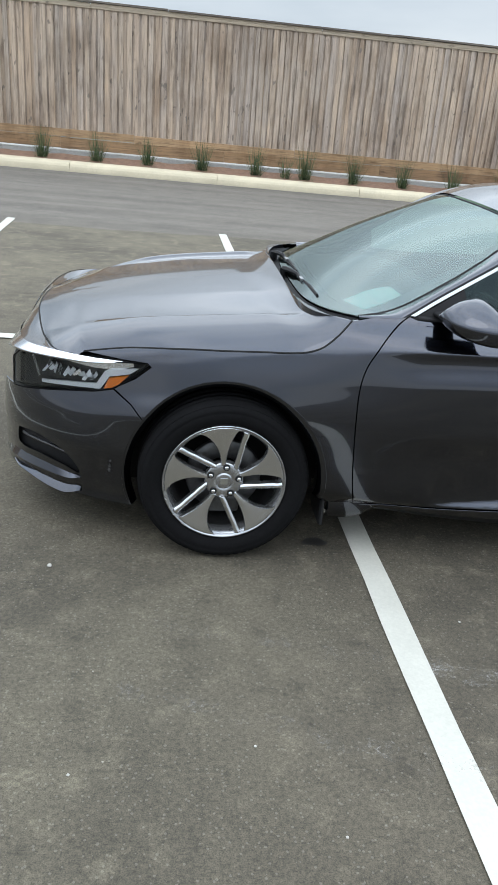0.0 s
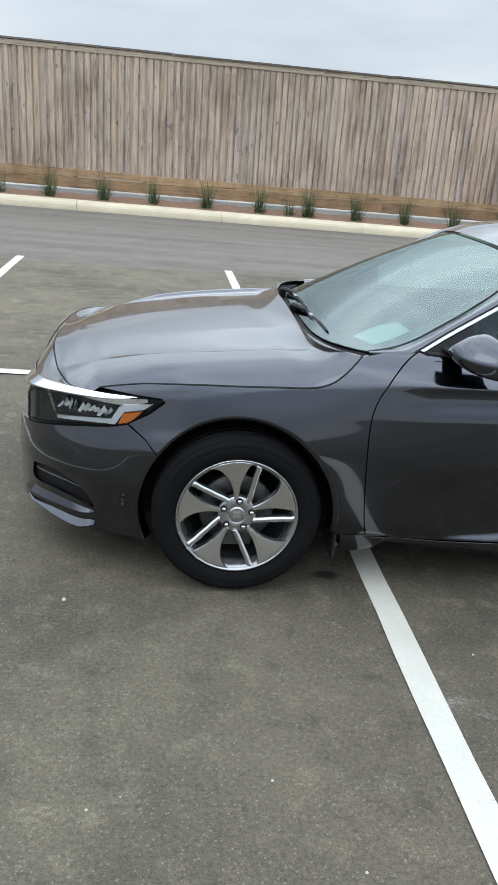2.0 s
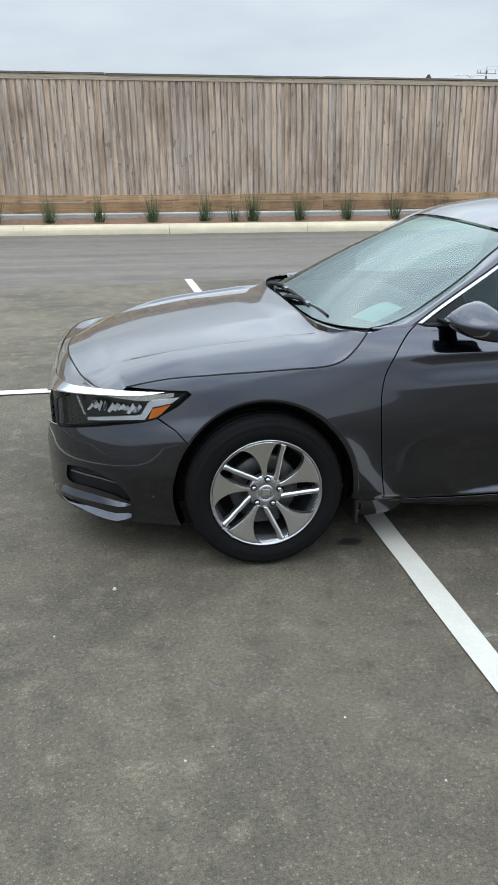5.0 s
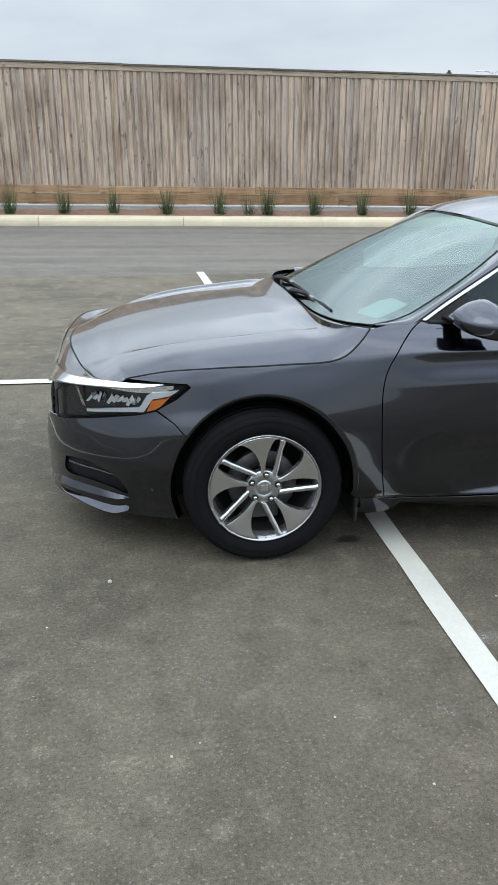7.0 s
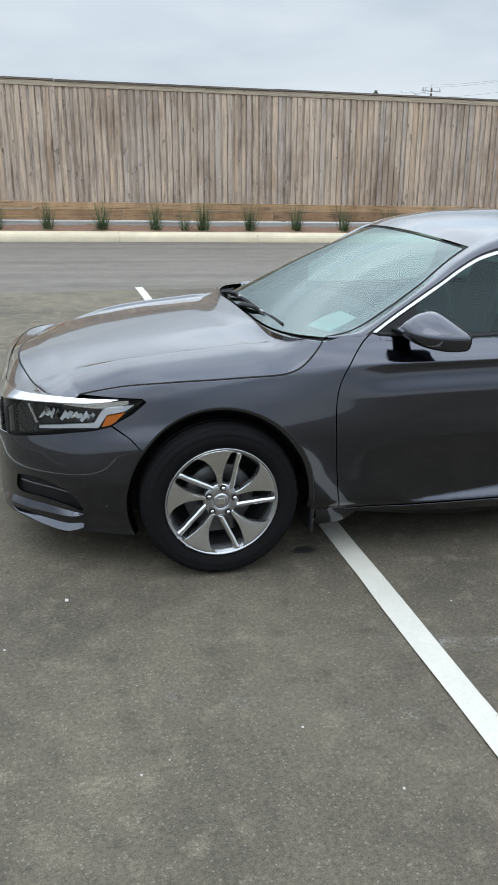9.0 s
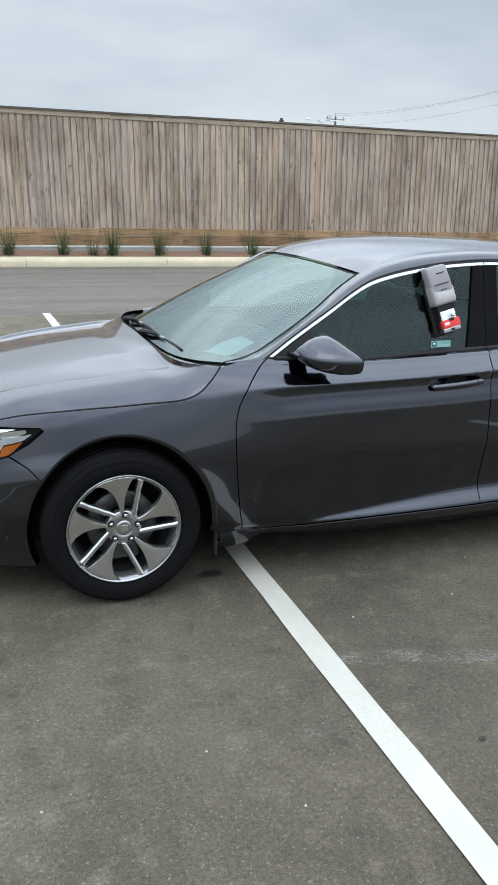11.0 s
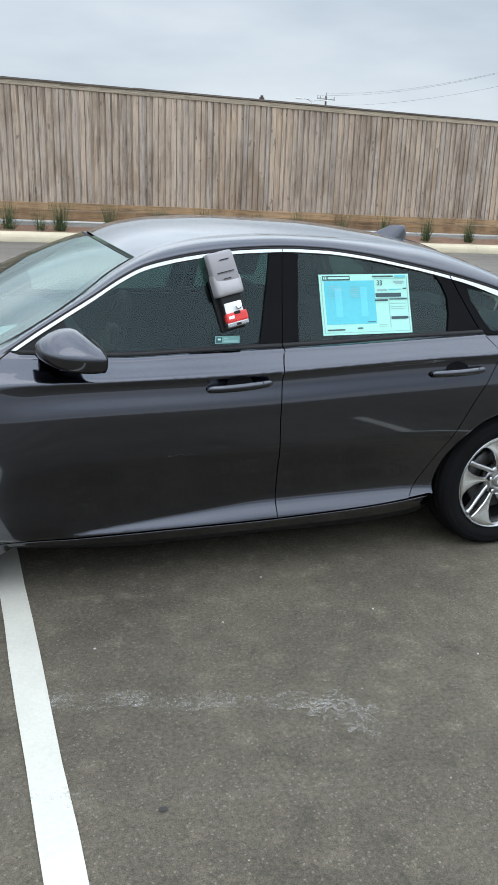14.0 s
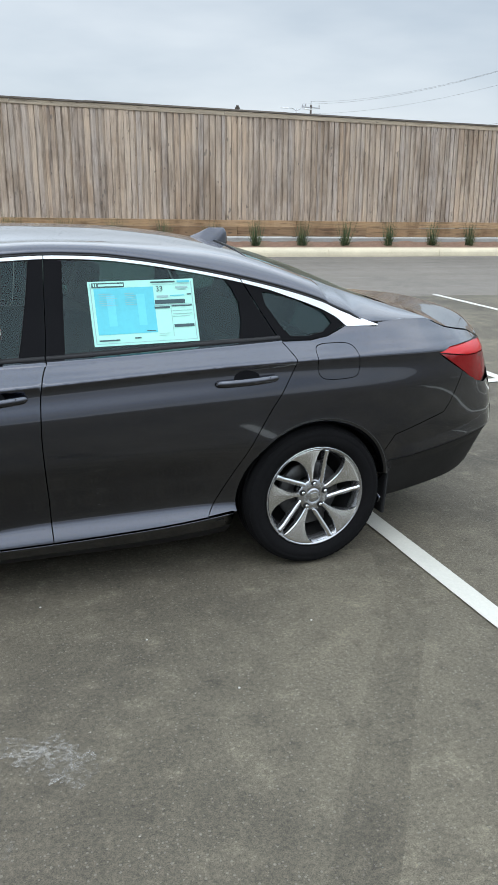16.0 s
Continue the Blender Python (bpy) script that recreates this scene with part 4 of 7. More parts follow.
# sill under the doors, tucked in below its edge, and the skirt behind the front wheel
rows, under = [], []
for i in range(49):
    x = 0.545 + (2.455 - 0.545) * i / 48
    z = SILL(x) - 0.004
    y = side_y(x, z)
    k = 0.25 + 0.75 * min(1.0, max(0.0, (x - 0.6) / 0.5)) + 0.55 * max(0.0, (x - 1.7) / 0.75)
    rows.append([(x, y + 0.030, z - 0.003), (x, y + 0.009, z - 0.005), (x, y + 0.007, z - 0.008), (x, y + 0.012, z - 0.013)] + [(x, y + 0.012 + a * k, z - 0.013 - b * k) for a, b in ((0.012, 0.022), (0.026, 0.042))])
    under.append([(x, y + 0.012 + a * k, z - 0.013 - b * k) for a, b in ((0.026, 0.042), (0.048, 0.066), (0.080, 0.088), (0.12, 0.098), (0.24, 0.102))])
for r in (rows, under):
    r.append([(p[0] + 0.004, p[1] + 0.18, p[2]) for p in r[-1]])
loft("sill", rows, M_PAINT, car, "", True)
# black underside that also puts the dark band of shade under the doors
loft("sill_underside", under, M_BLACK, car, "underside of the sill, black also for the shade below the doors", True)
rows = []
for x, zt, zb, w in ((0.418, 0.238, 0.168, 0.03), (0.44, 0.240, 0.158, 0.018), (0.50, 0.240, 0.158, 0.016), (0.55, 0.240, 0.166, 0.017), (0.59, 0.240, 0.188, 0.020), (0.63, 0.240, 0.212, 0.026), (0.66, 0.240, 0.226, 0.034)):
    y = side_y(x, 0.243) + w
    rows.append([(x, y - 0.002, zt), (x, y - 0.003, (zt + zb) / 2 + 0.01), (x, y + 0.006, zb + 0.010), (x, y + 0.020, zb), (x, y + 0.10, zb - 0.004)])
loft("skirt", rows, M_PAINT, car, "", True)
part("underbody", boxed(0.46, 2.40, 0.22, 1.65, 0.165, 0.32, 0.03), M_VOID, car)
part("underbody", boxed(-0.78, 0.45, 0.42, 1.45, 0.17, 0.32, 0.03), M_VOID, car)
part("underbody", boxed(2.41, 3.55, 0.42, 1.45, 0.19, 0.32, 0.03), M_VOID, car)
part("engine_bay", boxed(-0.72, 0.5, 0.48, 1.39, 0.32, 0.66, 0.03), M_VOID, car)
part("boot_box", boxed(2.6, 3.70, 0.46, 1.41, 0.32, 0.90, 0.03), M_VOID, car)
for x in (0.0, WHEELBASE):
    bm = bmesh.new()
    r = 0.43 if x == 0 else 0.415
    prev = None
    for i in range(25):
        a = radians(-12 + 204 * i / 24)
        cur = [bm.verts.new((x + r * math.cos(a), y, HUB_Z + r * math.sin(a))) for y in (max(0.05, side_y(x + (r - 0.02) * math.cos(a), max(0.2, HUB_Z + r * math.sin(a))) + 0.035), 0.36)]
        if prev:
            bm.faces.new((prev[0], prev[1], cur[1], cur[0]))
        prev = cur
    ob = part("wheel_liner", bm, M_VOID, car)
    twin_of(ob, car)
    bm = bmesh.new()
    box(bm, x - 0.40, x + 0.40, 0.355, 0.365, 0.18, 0.75)
    twin_of(part("liner_back", bm, M_VOID, car), car)

# ---------------------------------------------------------------- bonnet, nose and screens
seam_y = [side_y(x, z) + 0.003 for x, z in HOOD_SEAM]
hood_mid_z = smooth_curve([(-0.80, 0.763), (-0.785, 0.768), (-0.70, 0.797), (-0.55, 0.832), (-0.35, 0.872), (-0.1, 0.913), (0.1, 0.940), (0.26, 0.960)])
ridge_z = smooth_curve([(-0.78, 0.742), (-0.72, 0.755), (-0.66, 0.772), (-0.60, 0.792), (-0.45, 0.838), (-0.35, 0.864), (-0.15, 0.893), (0.0, 0.909), (0.15, 0.925), (0.30, 0.945), (0.40, 0.955)])
# left edge of the bonnet from the nose to the screen: front edge, then the seam
HOOD_FRONT = [(-0.785, 0.935, 0.768), (-0.777, 0.78, 0.766), (-0.752, 0.62, 0.759), (-0.722, 0.47, 0.752), (-0.690, 0.36, 0.749), (-0.652, 0.260, 0.748), (-0.60, 0.195, 0.748), (-0.556, 0.180, 0.749)]
ridge_y = smooth_curve([(-0.75, 0.46), (-0.60, 0.41), (-0.44, 0.355), (-0.29, 0.315), (-0.07, 0.290), (0.12, 0.282), (0.29, 0.26), (0.37, 0.23)])


def hood_back_line(corner):
    return path_through([tuple(corner), (0.375, 0.165, 0.957), (0.335, 0.190, 0.957), (0.292, 0.240, 0.958), (0.264, 0.33, 0.960), (0.252, 0.46, 0.962), (0.249, 0.65, 0.963), (0.250, 0.935, 0.963)], 6)


def hood_sheet():
    left = [Vector((x, y, z)) for (x, z), y in zip(HOOD_SEAM, seam_y)]
    left[0] = Vector(HOOD_FRONT[-1])
    front = path_through(HOOD_FRONT[::-1], 6)          # corner to the middle
    back = hood_back_line(left[-1])
    # the corner stretches of both edges are counted to the side
    left = front[18:0:-1] + left + back[1:10]
    front, back = front[18:], back[9:]
    nu, nv = 96, 84
    fx, bx = even(front, nu), even(back, nu)
    lx = even(left, nv)
    mid = [Vector((-0.785 + (0.250 + 0.785) * j / nv, 0.935, 0)) for j in range(nv + 1)]
    for p in mid:
        p.z = hood_mid_z(p.x)
    mid[0], mid[-1] = fx[-1], bx[-1]
    rows = []
    for j in range(nv + 1):
        v = j / nv
        row = []
        for i in range(nu + 1):
            u = i / nu
            c = (1 - u) * lx[j] + u * mid[j] + (1 - v) * fx[i] + v * bx[i] - ((1 - u) * (1 - v) * fx[0] + u * (1 - v) * fx[-1] + (1 - u) * v * bx[0] + u * v * bx[-1])
            w = min(1.0, v / 0.14, (1 - v) / 0.22)
            w = w * w * (3 - 2 * w)
            # flank up to a pressed line that runs back towards the screen's corner, then a shallow trough and the crowned middle
            yl, ze, zm = lx[j].y, lx[j].z, mid[j].z
            ry = max(yl + 0.10, ridge_y(c.x))
            zr = max(ze + 0.004, ridge_z(c.x))
            k = min(1.0, max(0.0, (c.x + 0.56) / 0.22)) * min(1.0, max(0.0, (0.31 - c.x) / 0.14))
            if c.y < ry:
                t = max(0.0, (c.y - yl) / (ry - yl))
                e = ze + (zr - ze) * (t + 0.16 * math.sin(math.pi * t))
            else:
                d, span = c.y - ry, mid[j].y - ry
                plain = zr + (zm - zr) * (1 - (1 - d / span) ** 2.0)
                # a narrow gutter behind the pressed line, then the rise to the raised middle
                low, edge = zr - 0.013, zm - 0.004
                if d < 0.045:
                    g = zr + (low - zr) * math.sin(math.pi / 2 * d / 0.045) ** 1.4
                elif d < 0.34:
                    q = (d - 0.045) / 0.295
                    g = low + (edge - low) * (0.7 * q + 0.3 * q * q * (3 - 2 * q))
                else:
                    q = (d - 0.34) / max(1e-6, span - 0.34)
                    g = edge + (zm - edge) * (1 - (1 - q) ** 2)
                e = plain + k * (g - plain)
            c.z = c.z * (1 - w) + e * w
            row.append(c)
        row += [Vector((p.x, 2 * CAR_MID - p.y, p.z)) for p in row[-2::-1]]
        rows.append(row)
    return rows


def even(pts, n):
    """n + 1 points at even steps along a line."""
    p = [Vector(q) for q in pts]
    s = [0.0]
    for a, b in zip(p, p[1:]):
        s.append(s[-1] + (b - a).length)
    out = []
    for i in range(n + 1):
        t = s[-1] * i / n
        k = min(max(int(np.searchsorted(s, t)) - 1, 0), len(p) - 2)
        out.append(p[k].lerp(p[k + 1], (t - s[k]) / max(1e-9, s[k + 1] - s[k])))
    return out


hood = hood_sheet()


def across(line):
    """A line from the car's side to its middle, carried on to the other side."""
    return list(line) + [Vector((p.x, 2 * CAR_MID - p.y, p.z)) for p in list(line)[-2::-1]]


hood_front = across(path_through(HOOD_FRONT[::-1], 6))
hood_back = across(hood_back_line(Vector((HOOD_SEAM[-1][0], seam_y[-1], HOOD_SEAM[-1][1]))))
ob = loft("bonnet", hood, M_PAINT, car, "", flip=True)
# black rods added along the shut lines to draw the shade in the gap
for m in (0, 1):
    gap_line = [Vector((x, (y - 0.002 if not m else 2 * CAR_MID - y + 0.002), z - 0.0022)) for (x, z), y in zip(HOOD_SEAM, seam_y)]
    part("bonnet_seal", tube(bmesh.new(), gap_line, 0.0042, 6), M_VOID, car)
gap_line = [p + Vector((-0.003, 0, -0.004)) for p in hood_front]
part("bonnet_seal", tube(bmesh.new(), gap_line, 0.0042, 6), M_VOID, car)
loft("bonnet_edge", [[p for p in hood_front], [p + Vector((0.006, 0, -0.02)) for p in hood_front]], M_PAINT, car)
loft("bonnet_rear_edge", [[p for p in hood_back], [p + Vector((-0.004, 0, -0.022)) for p in hood_back]], M_PAINT, car)

# nose between bonnet and bright bar, the bar, the grille and the middle of the bumper
BAR_TOP = [(-0.850, 0.935, 0.668), (-0.847, 0.78, 0.686), (-0.834, 0.62, 0.710), (-0.814, 0.49, 0.726), (-0.782, 0.36, 0.742), (-0.722, 0.255, 0.753), (-0.60, 0.180, 0.754), (-0.50, 0.150, 0.750), (-0.395, 0.135, 0.748)]
BAR_LOW = [(-0.868, 0.935, 0.615), (-0.865, 0.78, 0.622), (-0.853, 0.62, 0.652), (-0.832, 0.47, 0.695), (-0.792, 0.335, 0.722), (-0.726, 0.240, 0.735), (-0.60, 0.172, 0.736), (-0.50, 0.143, 0.736), (-0.395, 0.131, 0.747)]
top, low = even(path_through(BAR_TOP, 6), 48), even(path_through(BAR_LOW, 6), 48)
hf = even(path_through(HOOD_FRONT, 6), 48)


def mirrored(line):
    return [Vector((p.x, 2 * CAR_MID - p.y, p.z)) for p in line[::-1]] + list(line[1:])


nose_rows = []
bt = even(path_through(BAR_TOP[:7], 6), 48)
for v in np.linspace(0, 1, 9):
    row = []
    for a, b in zip(hf, bt):
        p = a.lerp(b, v)
        bulge = math.sin(math.pi * v) * 0.006
        p += Vector((-0.8 * bulge, -0.25 * bulge, 0.75 * bulge))
        if v == 0:
            p += Vector((-0.004, -0.001, -0.002))
        row.append(p)
    nose_rows.append(mirrored(row))
loft("nose_panel", nose_rows, M_PAINT, car, flip=True)
bar_rows = []
for v, o in ((-0.12, 0.0), (0.0, 0.002), (0.35, 0.012), (0.75, 0.022), (1.05, 0.026), (1.15, 0.018), (1.15, 0.0)):
    bar_rows.append(mirrored([a.lerp(b, v) + Vector((-o * 0.8, -o * 0.8, 0)) * min(1.0, (48 - i) / 22) for i, (a, b) in enumerate(zip(top, low))]))
loft("bright_bar", bar_rows, M_CHROME, car, "broad chrome bar over the headlights and grille", flip=True)
grille_rows = []
for z, dx in ((0.66, 0.03), (0.60, 0.022), (0.50, 0.022), (0.42, 0.03), (0.36, 0.04)):
    grille_rows.append([Vector((-0.885 + dx + 0.22 * ((y - CAR_MID) / 0.5) ** 4 * 0.35, y, z)) for y in np.linspace(0.46, 1.41, 31)])
loft("grille", grille_rows, M_GLOSSBLACK, car, "gloss black front grille", flip=True)
for k in range(6):
    z = 0.40 + 0.035 * k
    pts = [(-0.875 + 0.077 * ((y - CAR_MID) / 0.5) ** 4, y, z) for y in np.linspace(0.58, 1.29, 15)]
    part("grille_slat", tube(bmesh.new(), pts, 0.006, 6), M_GLOSSBLACK, car)
face_rows = []
for z, dx in ((0.36, 0.05), (0.32, 0.035), (0.27, 0.03), (0.22, 0.04), (0.18, 0.06)):
    face_rows.append([Vector((-0.93 + dx + 0.24 * abs((y - CAR_MID) / 0.5) ** 4 * 0.25, y, z)) for y in np.linspace(0.56, 1.31, 31)])
loft("lower_front", face_rows, M_BLACK, car, "black lower front intake", flip=True)

# headlights: dark bezel, bright reflectors, amber corner, clear lens
def between(x, lo, hi, v):
    a = np.interp(x, [p[0] for p in lo], [p[1] for p in lo])
    b = np.interp(x, [p[0] for p in hi], [p[1] for p in hi])
    return a + (b - a) * v


LAMP_HI = [(-0.826, 0.664), (-0.815, 0.676), (-0.790, 0.704), (-0.726, 0.735), (-0.60, 0.736), (-0.50, 0.736), (-0.395, 0.745), (-0.30, 0.750)]
LAMP_LO = [(-0.826, 0.548), (-0.80, 0.552), (-0.70, 0.578), (-0.60, 0.602), (-0.50, 0.620), (-0.425, 0.642), (-0.345, 0.695), (-0.292, 0.742)]
lamp_outline = LAMP_LO + [(-0.305, 0.752), (-0.395, 0.748), (-0.50, 0.740), (-0.60, 0.740), (-0.726, 0.739), (-0.790, 0.706), (-0.815, 0.678), (-0.826, 0.666)]


def head_y(x, z):
    return plan_in(x) + smooth_curve([(-0.9, 0.0), (-0.6, 0.02), (-0.45, 0.03), (-0.3, 0.075)])(x) + 0.06 * (z - 0.64)


skin_panel("headlight_bezel", lamp_outline, lambda x, z: head_y(x, z) + 0.045, M_LAMPDARK, car, gap=0.004, lip=0.0)
skin_panel("headlight_rim", lamp_outline, head_y, M_GLOSSBLACK, car, [[tuple(p) for p in inset(resample(lamp_outline, 0.03), 0.006)]], gap=0.001, lip=0.02, out=-0.001)
skin_panel("headlight_lens", lamp_outline, head_y, M_LENS, car, gap=0.008, lip=0.0, label="clear headlight lens")


def band(x0, x1, a0, a1, b0, b1, n=10):
    """A slanted strip inside the headlight: from a0..a1 at x0 to b0..b1 at x1, as fractions of its height."""
    lo = [(x, between(x, LAMP_LO, LAMP_HI, a0 + (b0 - a0) * i / n)) for i, x in enumerate(np.linspace(x0, x1, n + 1))]
    hi = [(x, between(x, LAMP_LO, LAMP_HI, a1 + (b1 - a1) * i / n)) for i, x in enumerate(np.linspace(x0, x1, n + 1))]
    return lo + hi[::-1]


deep = lambda d: (lambda x, z: head_y(x, z) + d)
skin_panel("lamp_lower_bar", band(-0.70, -0.475, 0.17, 0.24, 0.08, 0.24), deep(0.014), M_WHITE, car, gap=0, lip=0.01, step=0.012)
skin_panel("lamp_upper_bar", band(-0.66, -0.355, 0.88, 0.955, 0.62, 0.93), deep(0.020), M_SILVER, car, gap=0, lip=0.01, step=0.012)
skin_panel("lamp_corner_bar", [(-0.500, 0.630), (-0.474, 0.632), (-0.440, 0.686), (-0.368, 0.700), (-0.335, 0.722), (-0.440, 0.712), (-0.460, 0.700)], deep(0.012), M_WHITE, car, gap=0, lip=0.01, step=0.012)
skin_panel("turn_signal", [(-0.463, 0.633), (-0.425, 0.642), (-0.372, 0.694), (-0.442, 0.680)], deep(0.010), M_AMBER, car, gap=0, lip=0.012, step=0.012, label="amber turn signal lens")
skin_panel("lamp_strip", [(-0.742, 0.700), (-0.732, 0.702), (-0.704, 0.628), (-0.714, 0.626)], deep(0.012), M_SILVER, car, gap=0, lip=0.01, step=0.012)
skin_panel("lamp_strip", [(-0.665, 0.694), (-0.655, 0.690), (-0.690, 0.650), (-0.700, 0.648)], deep(0.014), M_WHITE, car, gap=0, lip=0.01, step=0.012)
# facetted reflectors, each cut a little differently; most are white, their glints put into the colour
skin_panel("lamp_reflector", band(-0.705, -0.465, 0.30, 0.86, 0.22, 0.80), deep(0.036), M_LAMPDARK, car, gap=0, lip=0.0, step=0.014)
shard = random.Random(8)
for k in range(11):
    x = -0.694 + 0.0188 * k
    f0, f1 = 0.46 - 0.010 * k + shard.uniform(-0.04, 0.06), 0.72 - 0.011 * k + shard.uniform(-0.08, 0.07)
    z0, z1 = between(x, LAMP_LO, LAMP_HI, f0), between(x, LAMP_LO, LAMP_HI, f1)
    wd, sl, tw = shard.uniform(0.007, 0.014), shard.uniform(0.010, 0.030), shard.uniform(-0.9, 0.9)
    skin_panel("lamp_cell", [(x, z0), (x + wd, z0 - 0.005), (x + wd + sl, z1 - shard.uniform(0.004, 0.02)), (x + sl, z1)], lambda u, w, x=x, tw=tw, z0=z0: head_y(u, w) + 0.022 + tw * (u - x - 0.008) + 0.35 * tw * (w - z0 - 0.03), M_WHITE if k % 3 else M_SILVER, car, gap=0, lip=0.012, step=0.01)

# slat across the intake pocket, the pocket itself and the lip blades at the bumper's corner
skin_panel("intake_pocket", bumper_hole, lambda x, z: side_y(x, z) + 0.03 + 0.25 * max(0, z - 0.36), M_BLACK, car, gap=-0.006, lip=0.0)
rows = []
for x in np.linspace(-0.79, -0.60, 14):
    z = 0.356 + 0.16 * min(0.0, -0.66 - x) * (1 if x > -0.66 else 0)
    y = side_y(x, z) + 0.016
    rows.append([(x, y + 0.02, z + 0.008), (x, y, z + 0.006), (x, y - 0.003, z), (x, y + 0.004, z - 0.006), (x, y + 0.03, z - 0.008)])
loft("intake_slat", rows, M_LAMPDARK, car, "", True, flip=True)
for upper, lower, back in ((((-0.878, 0.268), (-0.80, 0.298), (-0.71, 0.303), (-0.611, 0.287), (-0.544, 0.260)), ((-0.878, 0.232), (-0.813, 0.246), (-0.707, 0.248), (-0.597, 0.245), (-0.546, 0.256)), 0.016),
                           (((-0.835, 0.212), (-0.76, 0.217), (-0.70, 0.216), (-0.61, 0.211), (-0.546, 0.221)), ((-0.835, 0.206), (-0.759, 0.198), (-0.70, 0.184), (-0.61, 0.172), (-0.552, 0.190)), 0.012)):
    up_z, low_z = smooth_curve(upper), smooth_curve(lower)
    rows = []
    for i in range(33):
        x = upper[0][0] + (upper[-1][0] - upper[0][0]) * i / 32
        n = surface_normal(side_y, x, 0.30)
        n.z = 0
        n.normalize()
        tip = min(1.0, i / 5 + 0.2, (32 - i) / 2 + 0.2)
        a = Vector((x, side_y(x, max(0.21, up_z(x))), up_z(x))) - n * back
        e = Vector((x, side_y(x, max(0.21, low_z(x))), low_z(x))) + n * 0.016 * tip
        rows.append([a - n * 0.01, a, a.lerp(e, 0.5) + Vector((0, 0, 0.002)), e, e + Vector((0, 0, -0.004)) - n * 0.001, e + Vector((0, 0, -0.010)) - n * 0.030, e + Vector((0, 0, -0.016)) - n * 0.07])
    loft("lip_blade", [r[1:4] for r in rows], M_PAINT, car, "flat grey blade of the front lip", True, flip=True)
    loft("lip_blade_edge", [r[3:] for r in rows], M_PAINT, car, "", True, flip=True)

# roof rails: pillar, roof side and rear pillar in one sweep
CHROME_Z = smooth_curve([(0.60, 0.962), (0.637, 0.985), (0.733, 1.045), (0.838, 1.106), (0.946, 1.168), (1.06, 1.237), (1.145, 1.277), (1.229, 1.300), (1.342, 1.322), (1.457, 1.338), (1.573, 1.349), (1.76, 1.357), (1.92, 1.353), (2.1, 1.335), (2.28, 1.307), (2.47, 1.272), (2.717, 1.214), (2.868, 1.168), (2.968, 1.127), (3.12, 1.072)])
rail_z = smooth_curve([(0.43, 0.960), (0.47, 0.963), (0.55, 0.974), (0.60, 0.988), (0.76, 1.068), (0.915, 1.165), (1.03, 1.248), (1.127, 1.303), (1.25, 1.352), (1.45, 1.388), (1.76, 1.405), (2.1, 1.398), (2.35, 1.380), (2.513, 1.358), (2.644, 1.326), (2.779, 1.285), (2.948, 1.226), (3.124, 1.170), (3.30, 1.120), (3.38, 1.098), (3.46, 1.062)])
rail_y = smooth_curve([(0.43, 0.172), (0.47, 0.183), (0.55, 0.203), (0.60, 0.217), (0.76, 0.258), (0.915, 0.290), (1.03, 0.315), (1.127, 0.338), (1.25, 0.372), (1.45, 0.41), (1.76, 0.43), (2.1, 0.43), (2.35, 0.42), (2.513, 0.41), (2.779, 0.395), (3.0, 0.38), (3.124, 0.365), (3.30, 0.34), (3.38, 0.30), (3.46, 0.21)])


def chrome_pt(x):
    if x <= 3.0:
        z = CHROME_Z(x) + 0.004
        return Vector((x, glass_y(x, z) - 0.006, z))
    b = Vector((x, side_y(x, 1.076), 1.076 if x < 3.4 else 1.076 - 0.25 * (x - 3.4)))
    b.y = side_y(x, b.z)
    if x < 3.12:
        z = CHROME_Z(x) + 0.004
        a = Vector((x, glass_y(x, z) - 0.006, z))
        return a.lerp(b, (x - 3.0) / 0.12)
    return b


def rail_row(x):
    """Across the roof rail, from the bright strip up to the roof's or screen's edge."""
    a, b = chrome_pt(x), Vector((x, rail_y(x), rail_z(x)))
    L = (b - a).length
    lead = 1.0 if x < 2.9 else 0.55
    t0 = Vector((0, 0.30 + 0.95 * max(0, x - 2.7), 1)).normalized() * L * 1.1 * lead
    t1 = Vector((0, 1, 0.15 + 0.2 * max(0.0, 1.2 - x))).normalized() * L * (0.5 if x < 1.05 else 0.9) * lead
    row = [a + Vector((0, 0.014, 0.0))]
    for k in range(13):
        t = k / 12
        row.append((2 * t ** 3 - 3 * t * t + 1) * a + (t ** 3 - 2 * t * t + t) * t0 + (3 * t * t - 2 * t ** 3) * b + (t ** 3 - t * t) * t1)
    return row


def pillar(name, x0, x1, n):
    rows = []
    for x in np.linspace(x0, x1, n):
        r = rail_row(x)
        rows.append(r + [r[-1] + Vector((0, 0.010, -0.012))])
    loft(name, rows, M_PAINT, car, "", True, flip=True)


pillar("front_pillar", 0.445, 1.134, 50)
pillar("rear_pillar", 2.598, 3.455, 60)


def crowned(line, n=24, power=2.0):
    """A row across the car from its left end to the mirror of it, bowed up to the middle point."""
    (xl, yl, zl), (xm, zm) = line
    row = []
    for i in range(2 * n + 1):
        u = i / n - 1
        k = 1 - abs(u) ** power
        row.append(Vector((xl + (xm - xl) * k, CAR_MID + u * (CAR_MID - yl), zl + (zm - zl) * k)))
    return row


